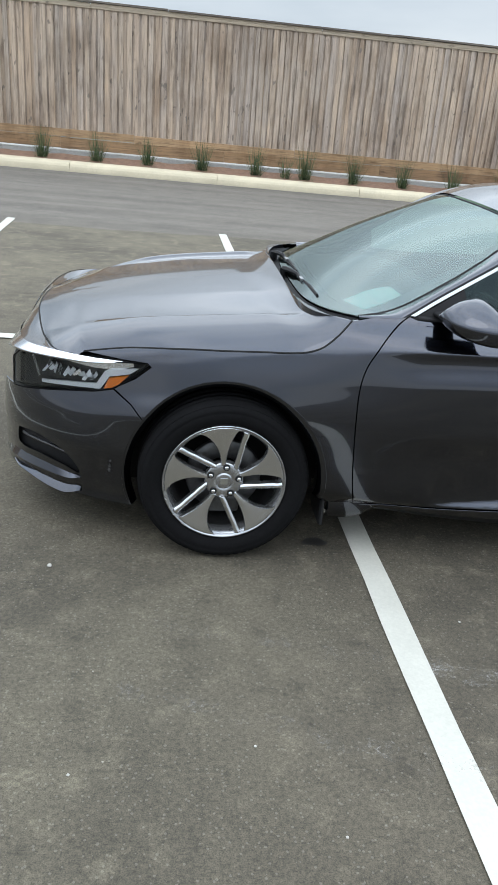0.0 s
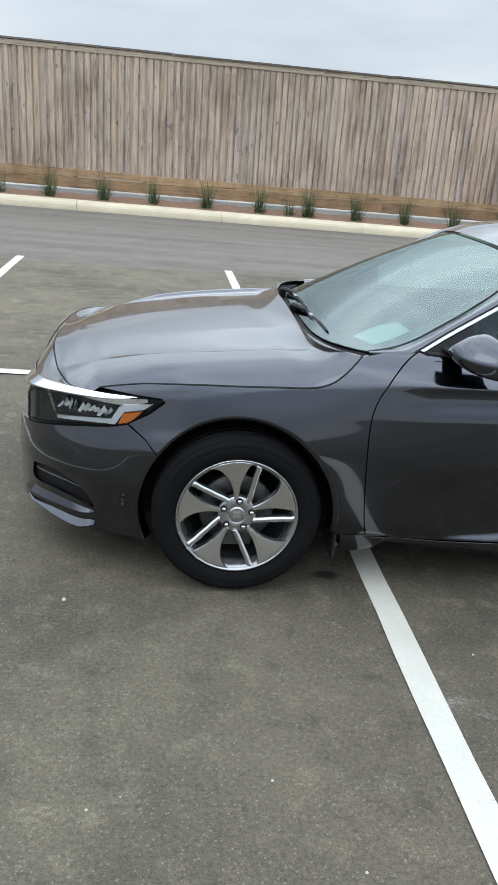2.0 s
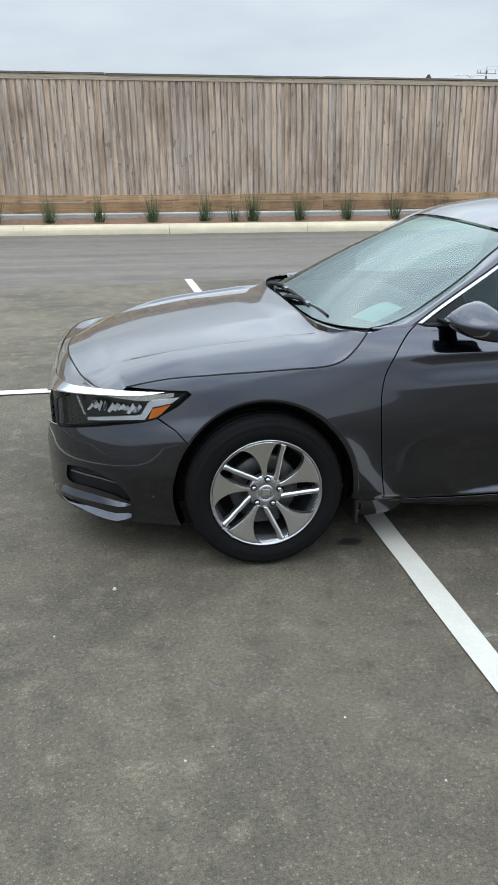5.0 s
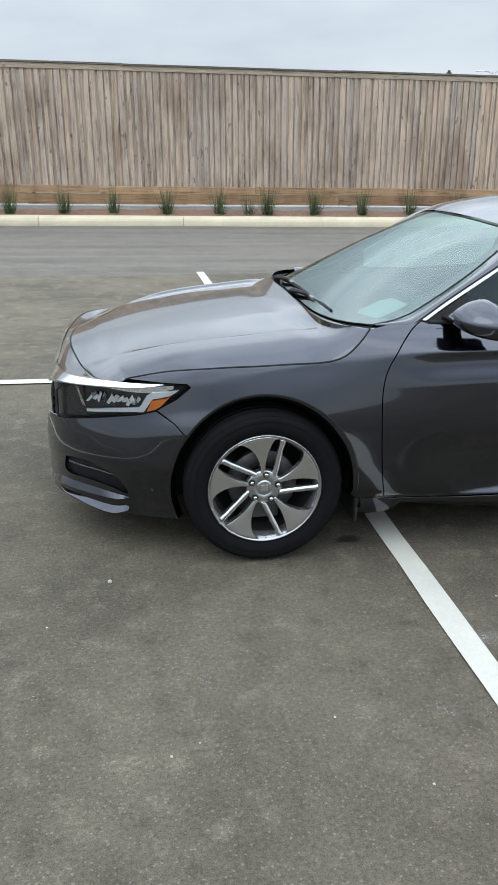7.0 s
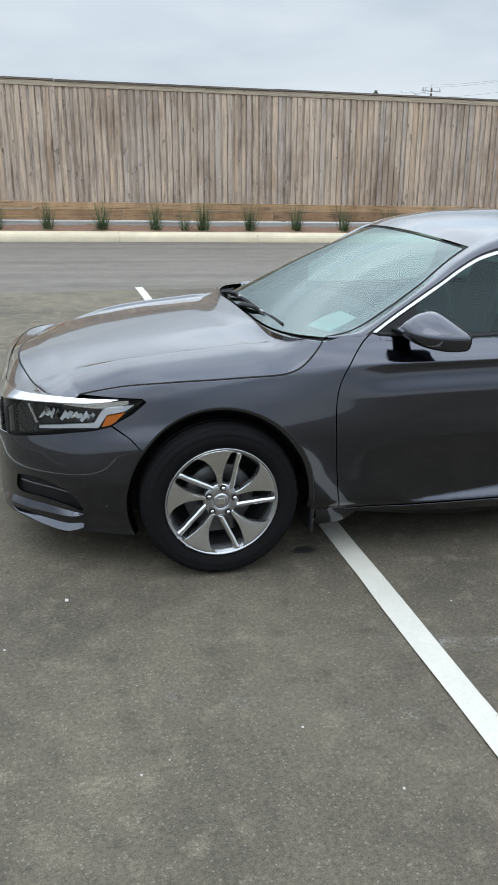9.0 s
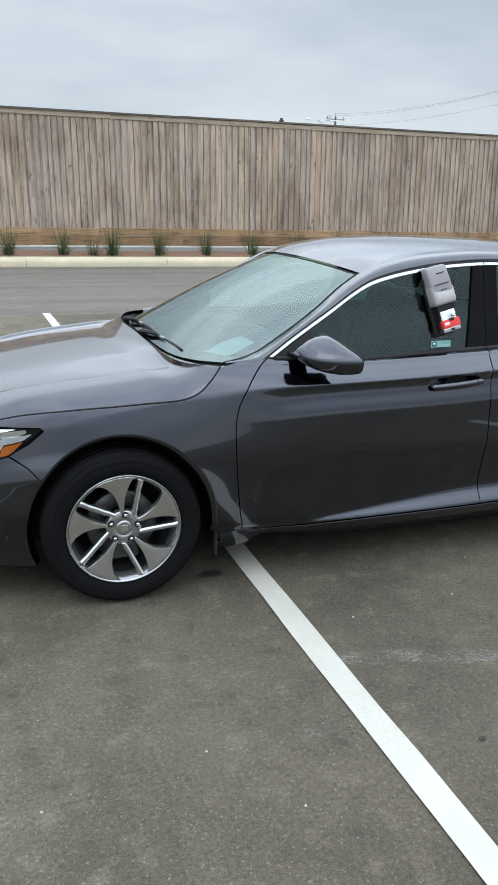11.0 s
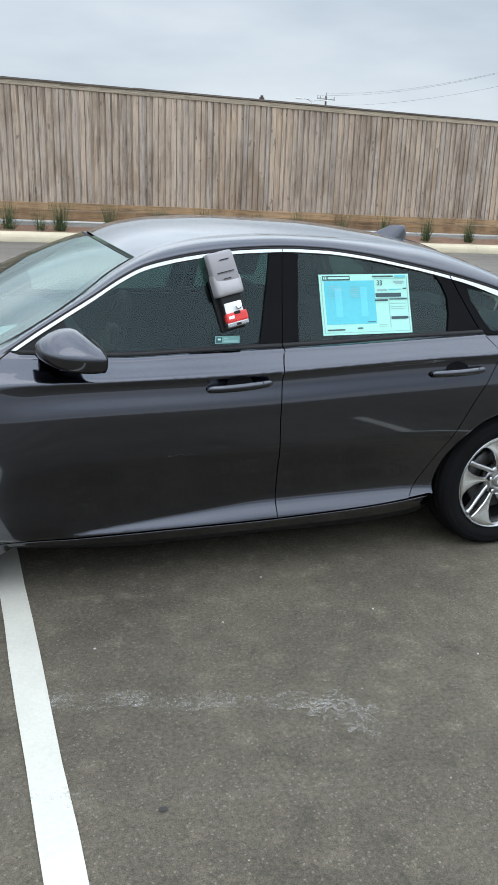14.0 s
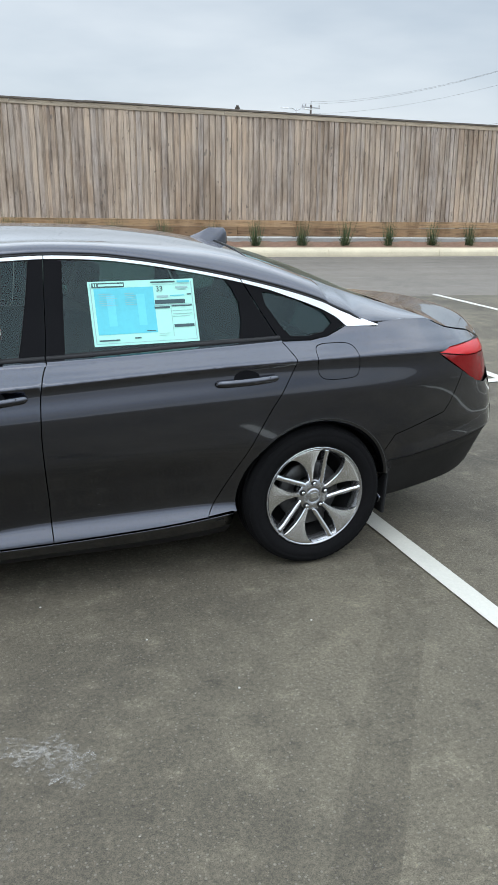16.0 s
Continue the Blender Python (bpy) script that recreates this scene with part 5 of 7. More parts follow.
# windscreen, with the black border baked into its foot and sides
rows = []
for v in np.linspace(0, 1, 25):
    x = 0.455 + (1.118 - 0.455) * v
    xm, zm = 0.292 + (1.058 - 0.292) * v, 0.943 + (1.328 - 0.943) * v + 0.046 * math.sin(math.pi * v) ** 0.8
    rows.append(crowned(((x, rail_y(x) + 0.010, rail_z(x) - 0.002), (xm, zm)), n=30, power=4.6 - 2.2 * v ** 0.6))
screen = rows
loft("windscreen", rows, M_SCREEN, car, "pale green tinted windscreen reflecting the sky", flip=True)
frit = []
for v in np.linspace(0, 1, 7):
    frit.append([screen[0][j].lerp(screen[2][j], v * 0.8) + Vector((0.003, 0, -0.005)) for j in range(61)])
loft("screen_border", frit, M_FRIT, car, flip=True)
for cols in ((0, 1, 2), (60, 59, 58)):
    loft("screen_border", [[r[c] + Vector((0.003, 0, -0.005)) for r in screen] for c in cols], M_FRIT, car)
# black seal round the windscreen
for line in ([r[0] for r in rows], [r[-1] for r in rows]):
    part("screen_seal", tube(bmesh.new(), line, 0.0042, 6), M_BLACK, car)
part("header_seal", tube(bmesh.new(), rows[-1], 0.0036, 6), M_BLACK, car)
# roof
rows = []
roof_mid = smooth_curve([(1.066, 1.334), (1.2, 1.385), (1.4, 1.421), (1.7, 1.436), (2.0, 1.432), (2.3, 1.412), (2.6, 1.372)])
for v in np.linspace(0, 1, 61):
    x = 1.132 + (2.60 - 1.132) * v
    xm = 1.072 + (2.58 - 1.072) * v
    left = rail_row(x)
    c = crowned(((x, rail_y(x), rail_z(x)), (xm, roof_mid(xm))), power=2.1)
    rows.append(left[:-1] + c + [Vector((p.x, 2 * CAR_MID - p.y, p.z)) for p in left[-2::-1]])
loft("roof_panel", rows, M_PAINT, car, flip=True)
# rear screen
rows = []
for v in np.linspace(0, 1, 17):
    x = 2.615 + (3.30 - 2.615) * v
    rows.append(crowned(((x, rail_y(x) + 0.03, rail_z(x) - 0.004), (x + 0.01, 1.365 + (1.125 - 1.365) * v + 0.02 * math.sin(math.pi * v)))))
loft("rear_screen", rows, M_GLASS, car, flip=True)
part("rear_screen_seal", tube(bmesh.new(), rows[0], 0.006, 6), M_BLACK, car)
# boot lid with its lip, and the rear face
lid = []
quarter_top = smooth_curve([(3.44, 1.066), (3.50, 1.042), (3.58, 1.026), (3.66, 1.012), (3.72, 0.990), (3.76, 0.974), (3.90, 0.962)])
for x, yl, zl, zm in ((3.302, 0.345, 1.119, 1.124), (3.38, 0.306, 1.099, 1.112), (3.43, 0.255, 1.078, 1.100), (3.47, 0.0, 0, 1.083), (3.52, 0.0, 0, 1.073), (3.60, 0.0, 0, 1.064), (3.68, 0.0, 0, 1.059), (3.74, 0.0, 0, 1.053), (3.775, 0.0, 0, 1.036), (3.795, 0.0, 0, 1.012), (3.815, side_y(3.81, 0.955) + 0.004, 0.952, 0.99), (3.825, side_y(3.815, 0.90) + 0.006, 0.90, 0.93), (3.833, side_y(3.815, 0.82) + 0.006, 0.80, 0.82)):
    if not yl:
        zl = quarter_top(x)
        yl = side_y(x, zl) + 0.005
    lid.append(crowned(((x, yl, zl), (x + 0.02 + 0.10 * max(0.0, x - 3.5) / 0.33, zm)), power=3.0))
lid = [list(r) for r in zip(*[path_through([r[j] for r in lid], 4) for j in range(len(lid[0]))])]
loft("boot_lid", lid, M_PAINT, car, flip=True)
rows = []
for z, xe, dx in ((0.82, 3.812, 0.10), (0.74, 3.870, 0.10), (0.66, 3.906, 0.09), (0.565, 3.922, 0.09), (0.50, 3.915, 0.09), (0.42, 3.903, 0.07), (0.34, 3.888, 0.05), (0.275, 3.855, 0.03)):
    ye = side_y(xe, z) - 0.006
    rows.append([Vector((xe + dx * (1 - abs(u) ** 2.6), CAR_MID + u * (CAR_MID - ye), z)) for u in np.linspace(-1, 1, 33)])
loft("rear_face", rows[:4], M_PAINT, car, flip=True)
loft("rear_valance", rows[3:], M_BLACK, car, "black plastic valance", flip=True)
tail_skin = lambda x, z: side_y(x, z) - 0.012 + 0.55 * max(0.0, z - 0.925) + 0.10 * max(0.0, 0.925 - z)
skin_panel("tail_light", [(3.415, 0.943), (3.47, 0.962), (3.59, 0.967), (3.70, 0.966), (3.772, 0.956), (3.797, 0.912), (3.70, 0.912), (3.58, 0.919)], tail_skin, M_RED, car, gap=0.0015, lip=0.03, label="upper tail light lens, coloured bright red as its lit half")
skin_panel("tail_light_lower", [(3.415, 0.940), (3.58, 0.917), (3.70, 0.910), (3.797, 0.909), (3.803, 0.85), (3.786, 0.797), (3.735, 0.771), (3.67, 0.786), (3.59, 0.835), (3.50, 0.889)], tail_skin, M_REDSHADE, car, gap=0.0015, lip=0.03, label="lower tail light lens, coloured deep red as its shaded half")
skin_panel("tail_light_bezel", tail_lamp, lambda x, z: side_y(x, z) + 0.010, M_GLOSSBLACK, car, gap=-0.004, lip=0.0)

# ---------------------------------------------------------------- side windows and bright trim
def chrome_low(x):
    return CHROME_Z(x) - smooth_curve([(0.6, 0.014), (1.0, 0.014), (2.3, 0.012), (2.6, 0.014), (2.75, 0.023), (2.87, 0.030), (2.94, 0.038)])(x)


B_F = [(1.672, 1.340), (1.650, 1.20), (1.628, 1.08), (1.606, 0.980)]
B_SEAM = [(1.730, 1.352), (1.723, 1.22), (1.716, 1.08), (1.708, 0.968)]
B_R = [(1.800, 1.338), (1.795, 1.22), (1.788, 1.08), (1.784, 0.984)]
C_F = [(2.450, 1.262), (2.482, 1.222), (2.506, 1.165), (2.510, 1.10), (2.496, 1.010)]
C_SEAM = [(2.525, 1.255), (2.590, 1.144), (2.635, 1.07), (2.673, 1.010)]
sash = lambda x: belt_z(x) + 0.012
glass_in = lambda x, z: glass_y(x, z) + 0.010
front_glass = along(sash, 0.70, 1.606, 20) + B_F[::-1][1:] + along(chrome_low, 1.66, 0.74, 30)
rear_glass = along(sash, 1.784, 2.49, 16) + C_F[::-1] + along(chrome_low, 2.44, 1.81, 16) + B_R
quarter_glass = [(2.690, 1.020), (2.80, 1.022), (2.88, 1.037), (2.925, 1.058), (2.955, 1.078)] + along(chrome_low, 2.93, 2.55, 14) + [(2.545, 1.235), (2.62, 1.11)]
skin_panel("front_window", front_glass, glass_in, M_GLASS, car, gap=-0.004, lip=0.0, step=0.04, label="dark green tinted door glass")
skin_panel("rear_window", rear_glass, glass_in, M_GLASS, car, gap=-0.004, lip=0.0, step=0.04)
skin_panel("quarter_window", quarter_glass, glass_in, M_GLASS, car, gap=-0.004, lip=0.0, step=0.04)
skin_panel("pillar_trim", B_F + [(1.660, 0.968)] + B_SEAM[::-1], glass_y, M_GLOSSBLACK, car, gap=0.0015, step=0.03)
skin_panel("pillar_trim", B_SEAM + [(1.750, 0.972)] + B_R[::-1], glass_y, M_GLOSSBLACK, car, gap=0.0015, step=0.03)
skin_panel("pillar_trim", C_F + [(2.60, 1.010)] + C_SEAM[::-1], glass_y, M_GLOSSBLACK, car, gap=0.0015, step=0.03)
ring_out = [(2.530, 1.252), (2.592, 1.146), (2.638, 1.07), (2.676, 1.012), (2.80, 1.013), (2.888, 1.029), (2.94, 1.056), (2.972, 1.072)] + along(chrome_low, 2.93, 2.54, 12)
skin_panel("quarter_seal", ring_out, glass_y, M_GLOSSBLACK, car, [[tuple(p) for p in inset(resample([(2.615, 1.205), (2.63, 1.16), (2.70, 1.06), (2.725, 1.037), (2.80, 1.036), (2.87, 1.052), (2.905, 1.08), (2.875, 1.115), (2.78, 1.165)], 0.03), -0.006)]], gap=0.0015, step=0.02)
skin_panel("sail_trim", [(0.600, 0.950), (0.65, 0.944), (0.70, 0.946), (0.74, 0.958), (0.76, 0.978), (0.86, 0.976), (0.855, 1.03), (0.835, 1.085), (0.80, 1.064), (0.73, 1.022)], glass_y, M_BLACK, car, gap=0.001, step=0.03)
chrome = along(CHROME_Z, 0.637, 1.7285, 44) + along(chrome_low, 1.7285, 0.655, 44)
skin_panel("window_brightwork", chrome, lambda x, z: glass_y(x, z) - 0.004, M_CHROME, car, gap=0.0, step=0.018, lip=0.010, label="thin chrome strip over the windows")
chrome = along(CHROME_Z, 1.7315, 2.518, 30) + along(chrome_low, 2.526, 1.7315, 30)
skin_panel("window_brightwork", chrome, lambda x, z: glass_y(x, z) - 0.004, M_CHROME, car, gap=0.0, step=0.018, lip=0.010)


def tip_y(x, z):
    g, s = glass_y(x, z) - 0.005, side_y(x, z) - 0.007
    t = min(1, max(0, (x - 2.9) / 0.2))
    return g * (1 - t) + s * t


chrome = along(CHROME_Z, 2.524, 3.122, 26) + [(3.122, 1.068), (2.974, 1.068)] + along(chrome_low, 2.94, 2.530, 20)
skin_panel("window_brightwork", chrome, tip_y, M_CHROME, car, gap=0.0, step=0.018, lip=0.010)
# dark reveal over the strip and the weatherstrip at the belt
for a, b in ((0.61, 3.11),):
    for side in (0, 1):
        pts = [chrome_pt(x) + Vector((0, 0.004, -0.001)) for x in np.linspace(a, b, 90)]
        if side:
            pts = [Vector((p.x, 2 * CAR_MID - p.y, p.z)) for p in pts]
        part("reveal_seal", tube(bmesh.new(), pts, 0.0055, 6), M_BLACK, car)
for x0, x1 in ((0.665, 1.7035), (1.7085, 2.672)):
    ledge, strip = [], []
    for x in np.linspace(x0, x1, 40):
        z = belt_z(x)
        ys, yg = side_y(x, z - 0.010), glass_y(x, z + 0.016)
        ledge.append([(x, ys + 0.001, z - 0.010), (x, side_y(x, z - 0.004) - 0.0015, z - 0.003), (x, ys + 0.35 * (yg - ys), z + 0.004), (x, ys + 0.70 * (yg - ys), z + 0.009), (x, yg - 0.006, z + 0.010)])
        strip.append([(x, yg - 0.010, z + 0.006), (x, yg - 0.011, z + 0.014), (x, yg - 0.006, z + 0.020), (x, yg + 0.004, z + 0.022), (x, yg + 0.012, z + 0.022)])
    loft("door_ledge", ledge, M_PAINT, car, "", True, flip=True)
    loft("belt_weatherstrip", strip, M_BLACK, car, "", True, flip=True)

# ---------------------------------------------------------------- handles, mirrors, aerial, wipers, flaps
def door_handle(x0, x1, z0, z1, door):
    xm = (x0 + x1) / 2
    g = lambda s: (x0 + (x1 - x0) * s, z0 + (z1 - z0) * s)
    rows = []
    for i in range(29):
        s = i / 28
        x, z = g(s)
        r = min(1.0, 14 * s + 0.45, 14 * (1 - s) + 0.45)
        hh = 0.0140 * r * (1 + 0.10 * math.sin(math.pi * s))
        y = side_y(x, z) - (0.012 + 0.024 * math.sin(math.pi * min(1, max(0, s))) ** 0.5)
        ring = [(0.012, -hh), (0.002, -hh), (-0.006, -hh * 0.6), (-0.009, 0.1 * hh), (-0.004, hh * 0.8), (0.004, hh), (0.012, hh * 0.9)]
        rows.append([Vector((x, y + a, z + b)) for a, b in ring])
    h = loft("door_handle", rows, M_PAINT, door, flip=True, close=True)
    # shade of the finger cup, painted as a black patch on the door behind the grip
    cup = [(xm + 0.054 * math.cos(a), (z0 + z1) / 2 + 0.010 + 0.030 * math.sin(a)) for a in np.linspace(0, 2 * math.pi, 28, endpoint=False)]
    skin_panel("handle_cup", cup, lambda x, z: side_y(x, z) - 0.003, M_CUPSHADE, door, gap=0, lip=0.003, step=0.009, mirror=False)
    xc, zc = g(0.83)
    part("handle_joint", boxed(xc - 0.0012, xc + 0.0012, side_y(xc, zc) - 0.036, side_y(xc, zc) - 0.020, zc - 0.0125, zc + 0.0125), M_VOID, h)
    return h


M_CUPSHADE, _ = surface("handle_hollow", (0.006, 0.006, 0.007), 0.8, 0.0, 0.0, 0.08)
door_handle(1.356, 1.622, 0.842, 0.860, front_door)
door_handle(2.356, 2.620, 0.872, 0.886, rear_door)


def door_mirror():
    m = new("door_mirror")
    m.parent = car
    m["label"] = "body-coloured door mirror with a black foot"
    # shell: rings along the car, with a fold half way up and an end that slants in towards the door
    rows = []
    top_z = smooth_curve([(0.712, 1.026), (0.720, 1.040), (0.735, 1.053), (0.772, 1.073), (0.82, 1.085), (0.86, 1.0895), (0.90, 1.080), (0.943, 1.053)])
    low_z = smooth_curve([(0.712, 1.000), (0.720, 0.989), (0.735, 0.978), (0.772, 0.962), (0.83, 0.949), (0.88, 0.943), (0.92, 0.942), (0.943, 0.946)])
    fold_z = smooth_curve([(0.712, 1.014), (0.74, 1.011), (0.80, 1.006), (0.943, 1.003)])
    out_y = smooth_curve([(0.712, 0.006), (0.720, -0.022), (0.735, -0.050), (0.772, -0.086), (0.83, -0.108), (0.88, -0.117), (0.92, -0.117), (0.943, -0.112)])
    for x in [0.712, 0.715, 0.720, 0.727, 0.735, 0.75, 0.772, 0.80, 0.83, 0.86, 0.885, 0.91, 0.93, 0.943]:
        t, b, f, o = top_z(x), low_z(x), fold_z(x), out_y(x)
        side = []
        for k in range(11):
            u = 1 - k / 10
            side.append((o + (0.026 - o) * u ** 1.15, f + (t - f) * (1 - (1 - u) ** 1.75)))
        tuck = min(0.055, 0.5 * (0.03 - o))
        for k in range(1, 9):
            u = k / 8
            side.append((o + tuck * (0.16 * u + 0.84 * u ** 3.2), f - (f - b) * math.sin(0.5 * math.pi * u) ** 0.93))
        side += [(0.030, b + 0.004), (0.060, b + 0.012), (0.072, 0.5 * (t + b)), (0.058, t - 0.014)]
        k = 0.34 * min(1.0, max(0.0, (x - 0.74) / 0.2))
        rows.append([Vector((x - k * max(0.0, y - o), y, z)) for y, z in side])
    loft("mirror_shell", rows, M_PAINT, m, close=True)
    bm = bmesh.new()
    bm.faces.new([bm.verts.new(p + Vector((-0.010, 0, 0))) for p in rows[-1]])
    part("mirror_glass", bm, M_SILVER, m)
    bm = bmesh.new()
    bm.faces.new([bm.verts.new(p) for p in rows[0]][::-1])
    part("mirror_front", bm, M_PAINT, m)
    part("mirror_rim", tube(bmesh.new(), rows[-1][2:19], 0.0035, 6), M_BLACK, m, "black rim", smooth=True)
    # foot
    rows = []
    for s, (y, z, w, h) in zip(np.linspace(0, 1, 6), ((0.165, 0.994, 0.048, 0.013), (0.13, 0.994, 0.045, 0.012), (0.10, 0.993, 0.043, 0.012), (0.07, 0.992, 0.045, 0.012), (0.04, 0.992, 0.040, 0.012), (0.0, 0.990, 0.034, 0.014))):
        rows.append([Vector((0.762 + w * math.cos(a) * 0.9 + 0.02 * s, y, z + h * math.sin(a) - 0.05 * w * math.cos(a))) for a in np.linspace(0, 2 * math.pi, 16, endpoint=False)])
    loft("mirror_foot", rows, M_BLACK, m, close=True)
    return m


door_mirror()
# roof aerial: a raked fin
rows = []
for s in np.linspace(0, 1, 13):
    z = 1.352 + (1.428 - 1.352) * s
    x0, x1 = 2.400 + 0.205 * s ** 0.8, 2.702 - 0.006 * s - 0.018 * s ** 6
    w = 0.034 * (1 - s) ** 0.7 + 0.004
    ring = []
    for a in np.linspace(0, 2 * math.pi, 20, endpoint=False):
        c = math.cos(a)
        x = (x0 + x1) / 2 + (x1 - x0) / 2 * c
        taper = 0.25 + 0.75 * min(1, (x - x0) / (x1 - x0 + 1e-6) * 1.4)
        ring.append(Vector((x, CAR_MID + w * math.sin(a) * taper, z)))
    rows.append(ring)
fin = loft("roof_aerial", rows, M_PAINT, car, "grey shark-fin roof aerial", close=True, flip=True)
bm = bmesh.new()
bm.faces.new([bm.verts.new(p) for p in rows[-1]])
part("aerial_top", bm, M_PAINT, fin)

# cowl and wipers
rows = []
foot, lip_line = even(screen[0], 60), even(hood_back, 60)
for v, dz in ((0.0, -0.020), (0.25, -0.034), (0.7, -0.034), (1.08, -0.010)):
    rows.append([a.lerp(b, v) + Vector((0, 0, dz)) for a, b in zip(lip_line, foot)])
loft("cowl", rows, M_BLACK, car, "black plastic cowl under the windscreen", flip=True)


def wiper(pivot, tip, lift):
    w = new("wiper")
    w.parent = car
    p, t = Vector(pivot), Vector(tip)
    mid = p.lerp(t, 0.50) + Vector((0.012, 0, lift))
    arm = [p + Vector((0, 0, 0.012)), p.lerp(mid, 0.35) + Vector((0, 0, 0.016)), p.lerp(mid, 0.75) + Vector((0.004, 0, 0.014)), mid]
    part("wiper_arm", tube(bmesh.new(), arm, [0.013, 0.011, 0.008, 0.006], 6), M_BLACK, w)
    a, b = p.lerp(t, 0.06) + Vector((0.026, 0, 0.006)), t + Vector((0.012, 0, 0))
    blade_line = [a, a.lerp(b, 0.3) + Vector((0.004, 0, 0.004)), a.lerp(b, 0.7) + Vector((0.004, 0, 0.004)), b]
    part("wiper_blade", tube(bmesh.new(), blade_line, [0.006, 0.009, 0.009, 0.006], 6), M_BLACK, w)
    part("wiper_joint", boxed(mid.x - 0.008, mid.x + 0.010, mid.y - 0.022, mid.y + 0.022, mid.z - 0.006, mid.z + 0.009, 0.003), M_ALLOY, w, "grey wiper joint")
    part("wiper_pivot", tube(bmesh.new(), [p + Vector((0, 0, -0.03)), p + Vector((0, 0, 0.016))], 0.018, 10), M_BLACK, w)
    return w


wiper((0.285, 1.00, 0.948), (0.332, 0.45, 0.968), 0.014)
wiper((0.290, 1.42, 0.948), (0.312, 0.88, 0.975), 0.014)

# mud flaps
for x, z0, z1, lean in ((0.395, 0.150, 0.36, 0.0), (3.215, 0.195, 0.42, 0.02)):
    bm = bmesh.new()
    d = 0.018
    pr = [(0, 0.085), (0.006, 0.075), (0.014, 0.075), (d, 0.09), (d, 0.25), (0, 0.25)]
    rings = []
    for s in np.linspace(0, 1, 6):
        z = z0 + (z1 - z0) * s
        k = (s - 1) * lean * (1 if x < 1 else -1)
        rings.append([bm.verts.new((x - 0.01 + a - k * (1 if x < 1 else 1), b - 0.012 * (1 - s), z)) for a, b in pr])
    for a, b in zip(rings, rings[1:]):
        for k in range(len(pr)):
            bm.faces.new((a[k], a[(k + 1) % len(pr)], b[(k + 1) % len(pr)], b[k]))
    bm.faces.new(rings[0][::-1])
    bm.faces.new(rings[-1])
    twin_of(part("mud_flap", bm, M_BLACK, car, "black plastic mud flap"), car)

# ---------------------------------------------------------------- wheels
def revolve(bm, prof, seg=72, mat=0):
    """Turns a profile of (radius, depth) about the axle."""
    rings = [[bm.verts.new((r * math.cos(2 * math.pi * k / seg), y, r * math.sin(2 * math.pi * k / seg))) for k in range(seg)] for r, y in prof]
    for a, b in zip(rings, rings[1:]):
        for k in range(seg):
            f = bm.faces.new((a[k], b[k], b[(k + 1) % seg], a[(k + 1) % seg]))
            f.smooth, f.material_index = True, mat
    return bm


def polar(r, a):
    return (r * math.cos(radians(a)), r * math.sin(radians(a)))


def blade(bm, edges, depth, back, crown, rim=1.6):
    """A spoke swept outwards: edges gives (radius, one flank, other flank) in degrees; its face is crowned and its flanks fall away."""
    steps = path_through([Vector(e) for e in edges], 4)
    face, flank_a, flank_b, deep_a, deep_b = [], [], [], [], []
    for r, a, b in steps:
        cut_ = min(math.degrees(rim * 0.0016 / r), abs(a - b) * 0.3)
        d = depth(r)
        at = lambda ang, y: bm.verts.new((r * math.cos(radians(ang)), y, r * math.sin(radians(ang))))
        ia, ib = a - cut_, b + cut_
        face.append([at(ia + (ib - ia) * u, d - crown * math.sin(math.pi * u)) for u in (0.0, 0.25, 0.5, 0.75, 1.0)])
        flank_a.append([at(a, d + 0.004), at(ia, d)])
        flank_b.append([at(ib, d), at(b, d + 0.004)])
        deep_a.append([at(a, d + back), at(a, d + 0.004)])
        deep_b.append([at(b, d + 0.004), at(b, d + back)])
    for rows, mat in ((face, 0), (flank_a, 0), (flank_b, 0), (deep_a, 1), (deep_b, 1)):
        for p, q in zip(rows, rows[1:]):
            for i in range(len(p) - 1):
                f = bm.faces.new((p[i], p[i + 1], q[i + 1], q[i]))
                f.material_index, f.smooth = mat, True
    for row in (face[0], face[-1]):
        low = [bm.verts.new((v.co.x, v.co.y + back, v.co.z)) for v in row]
        for i in range(len(row) - 1):
            bm.faces.new((row[i], row[i + 1], low[i + 1], low[i])).material_index = 1
    return bm


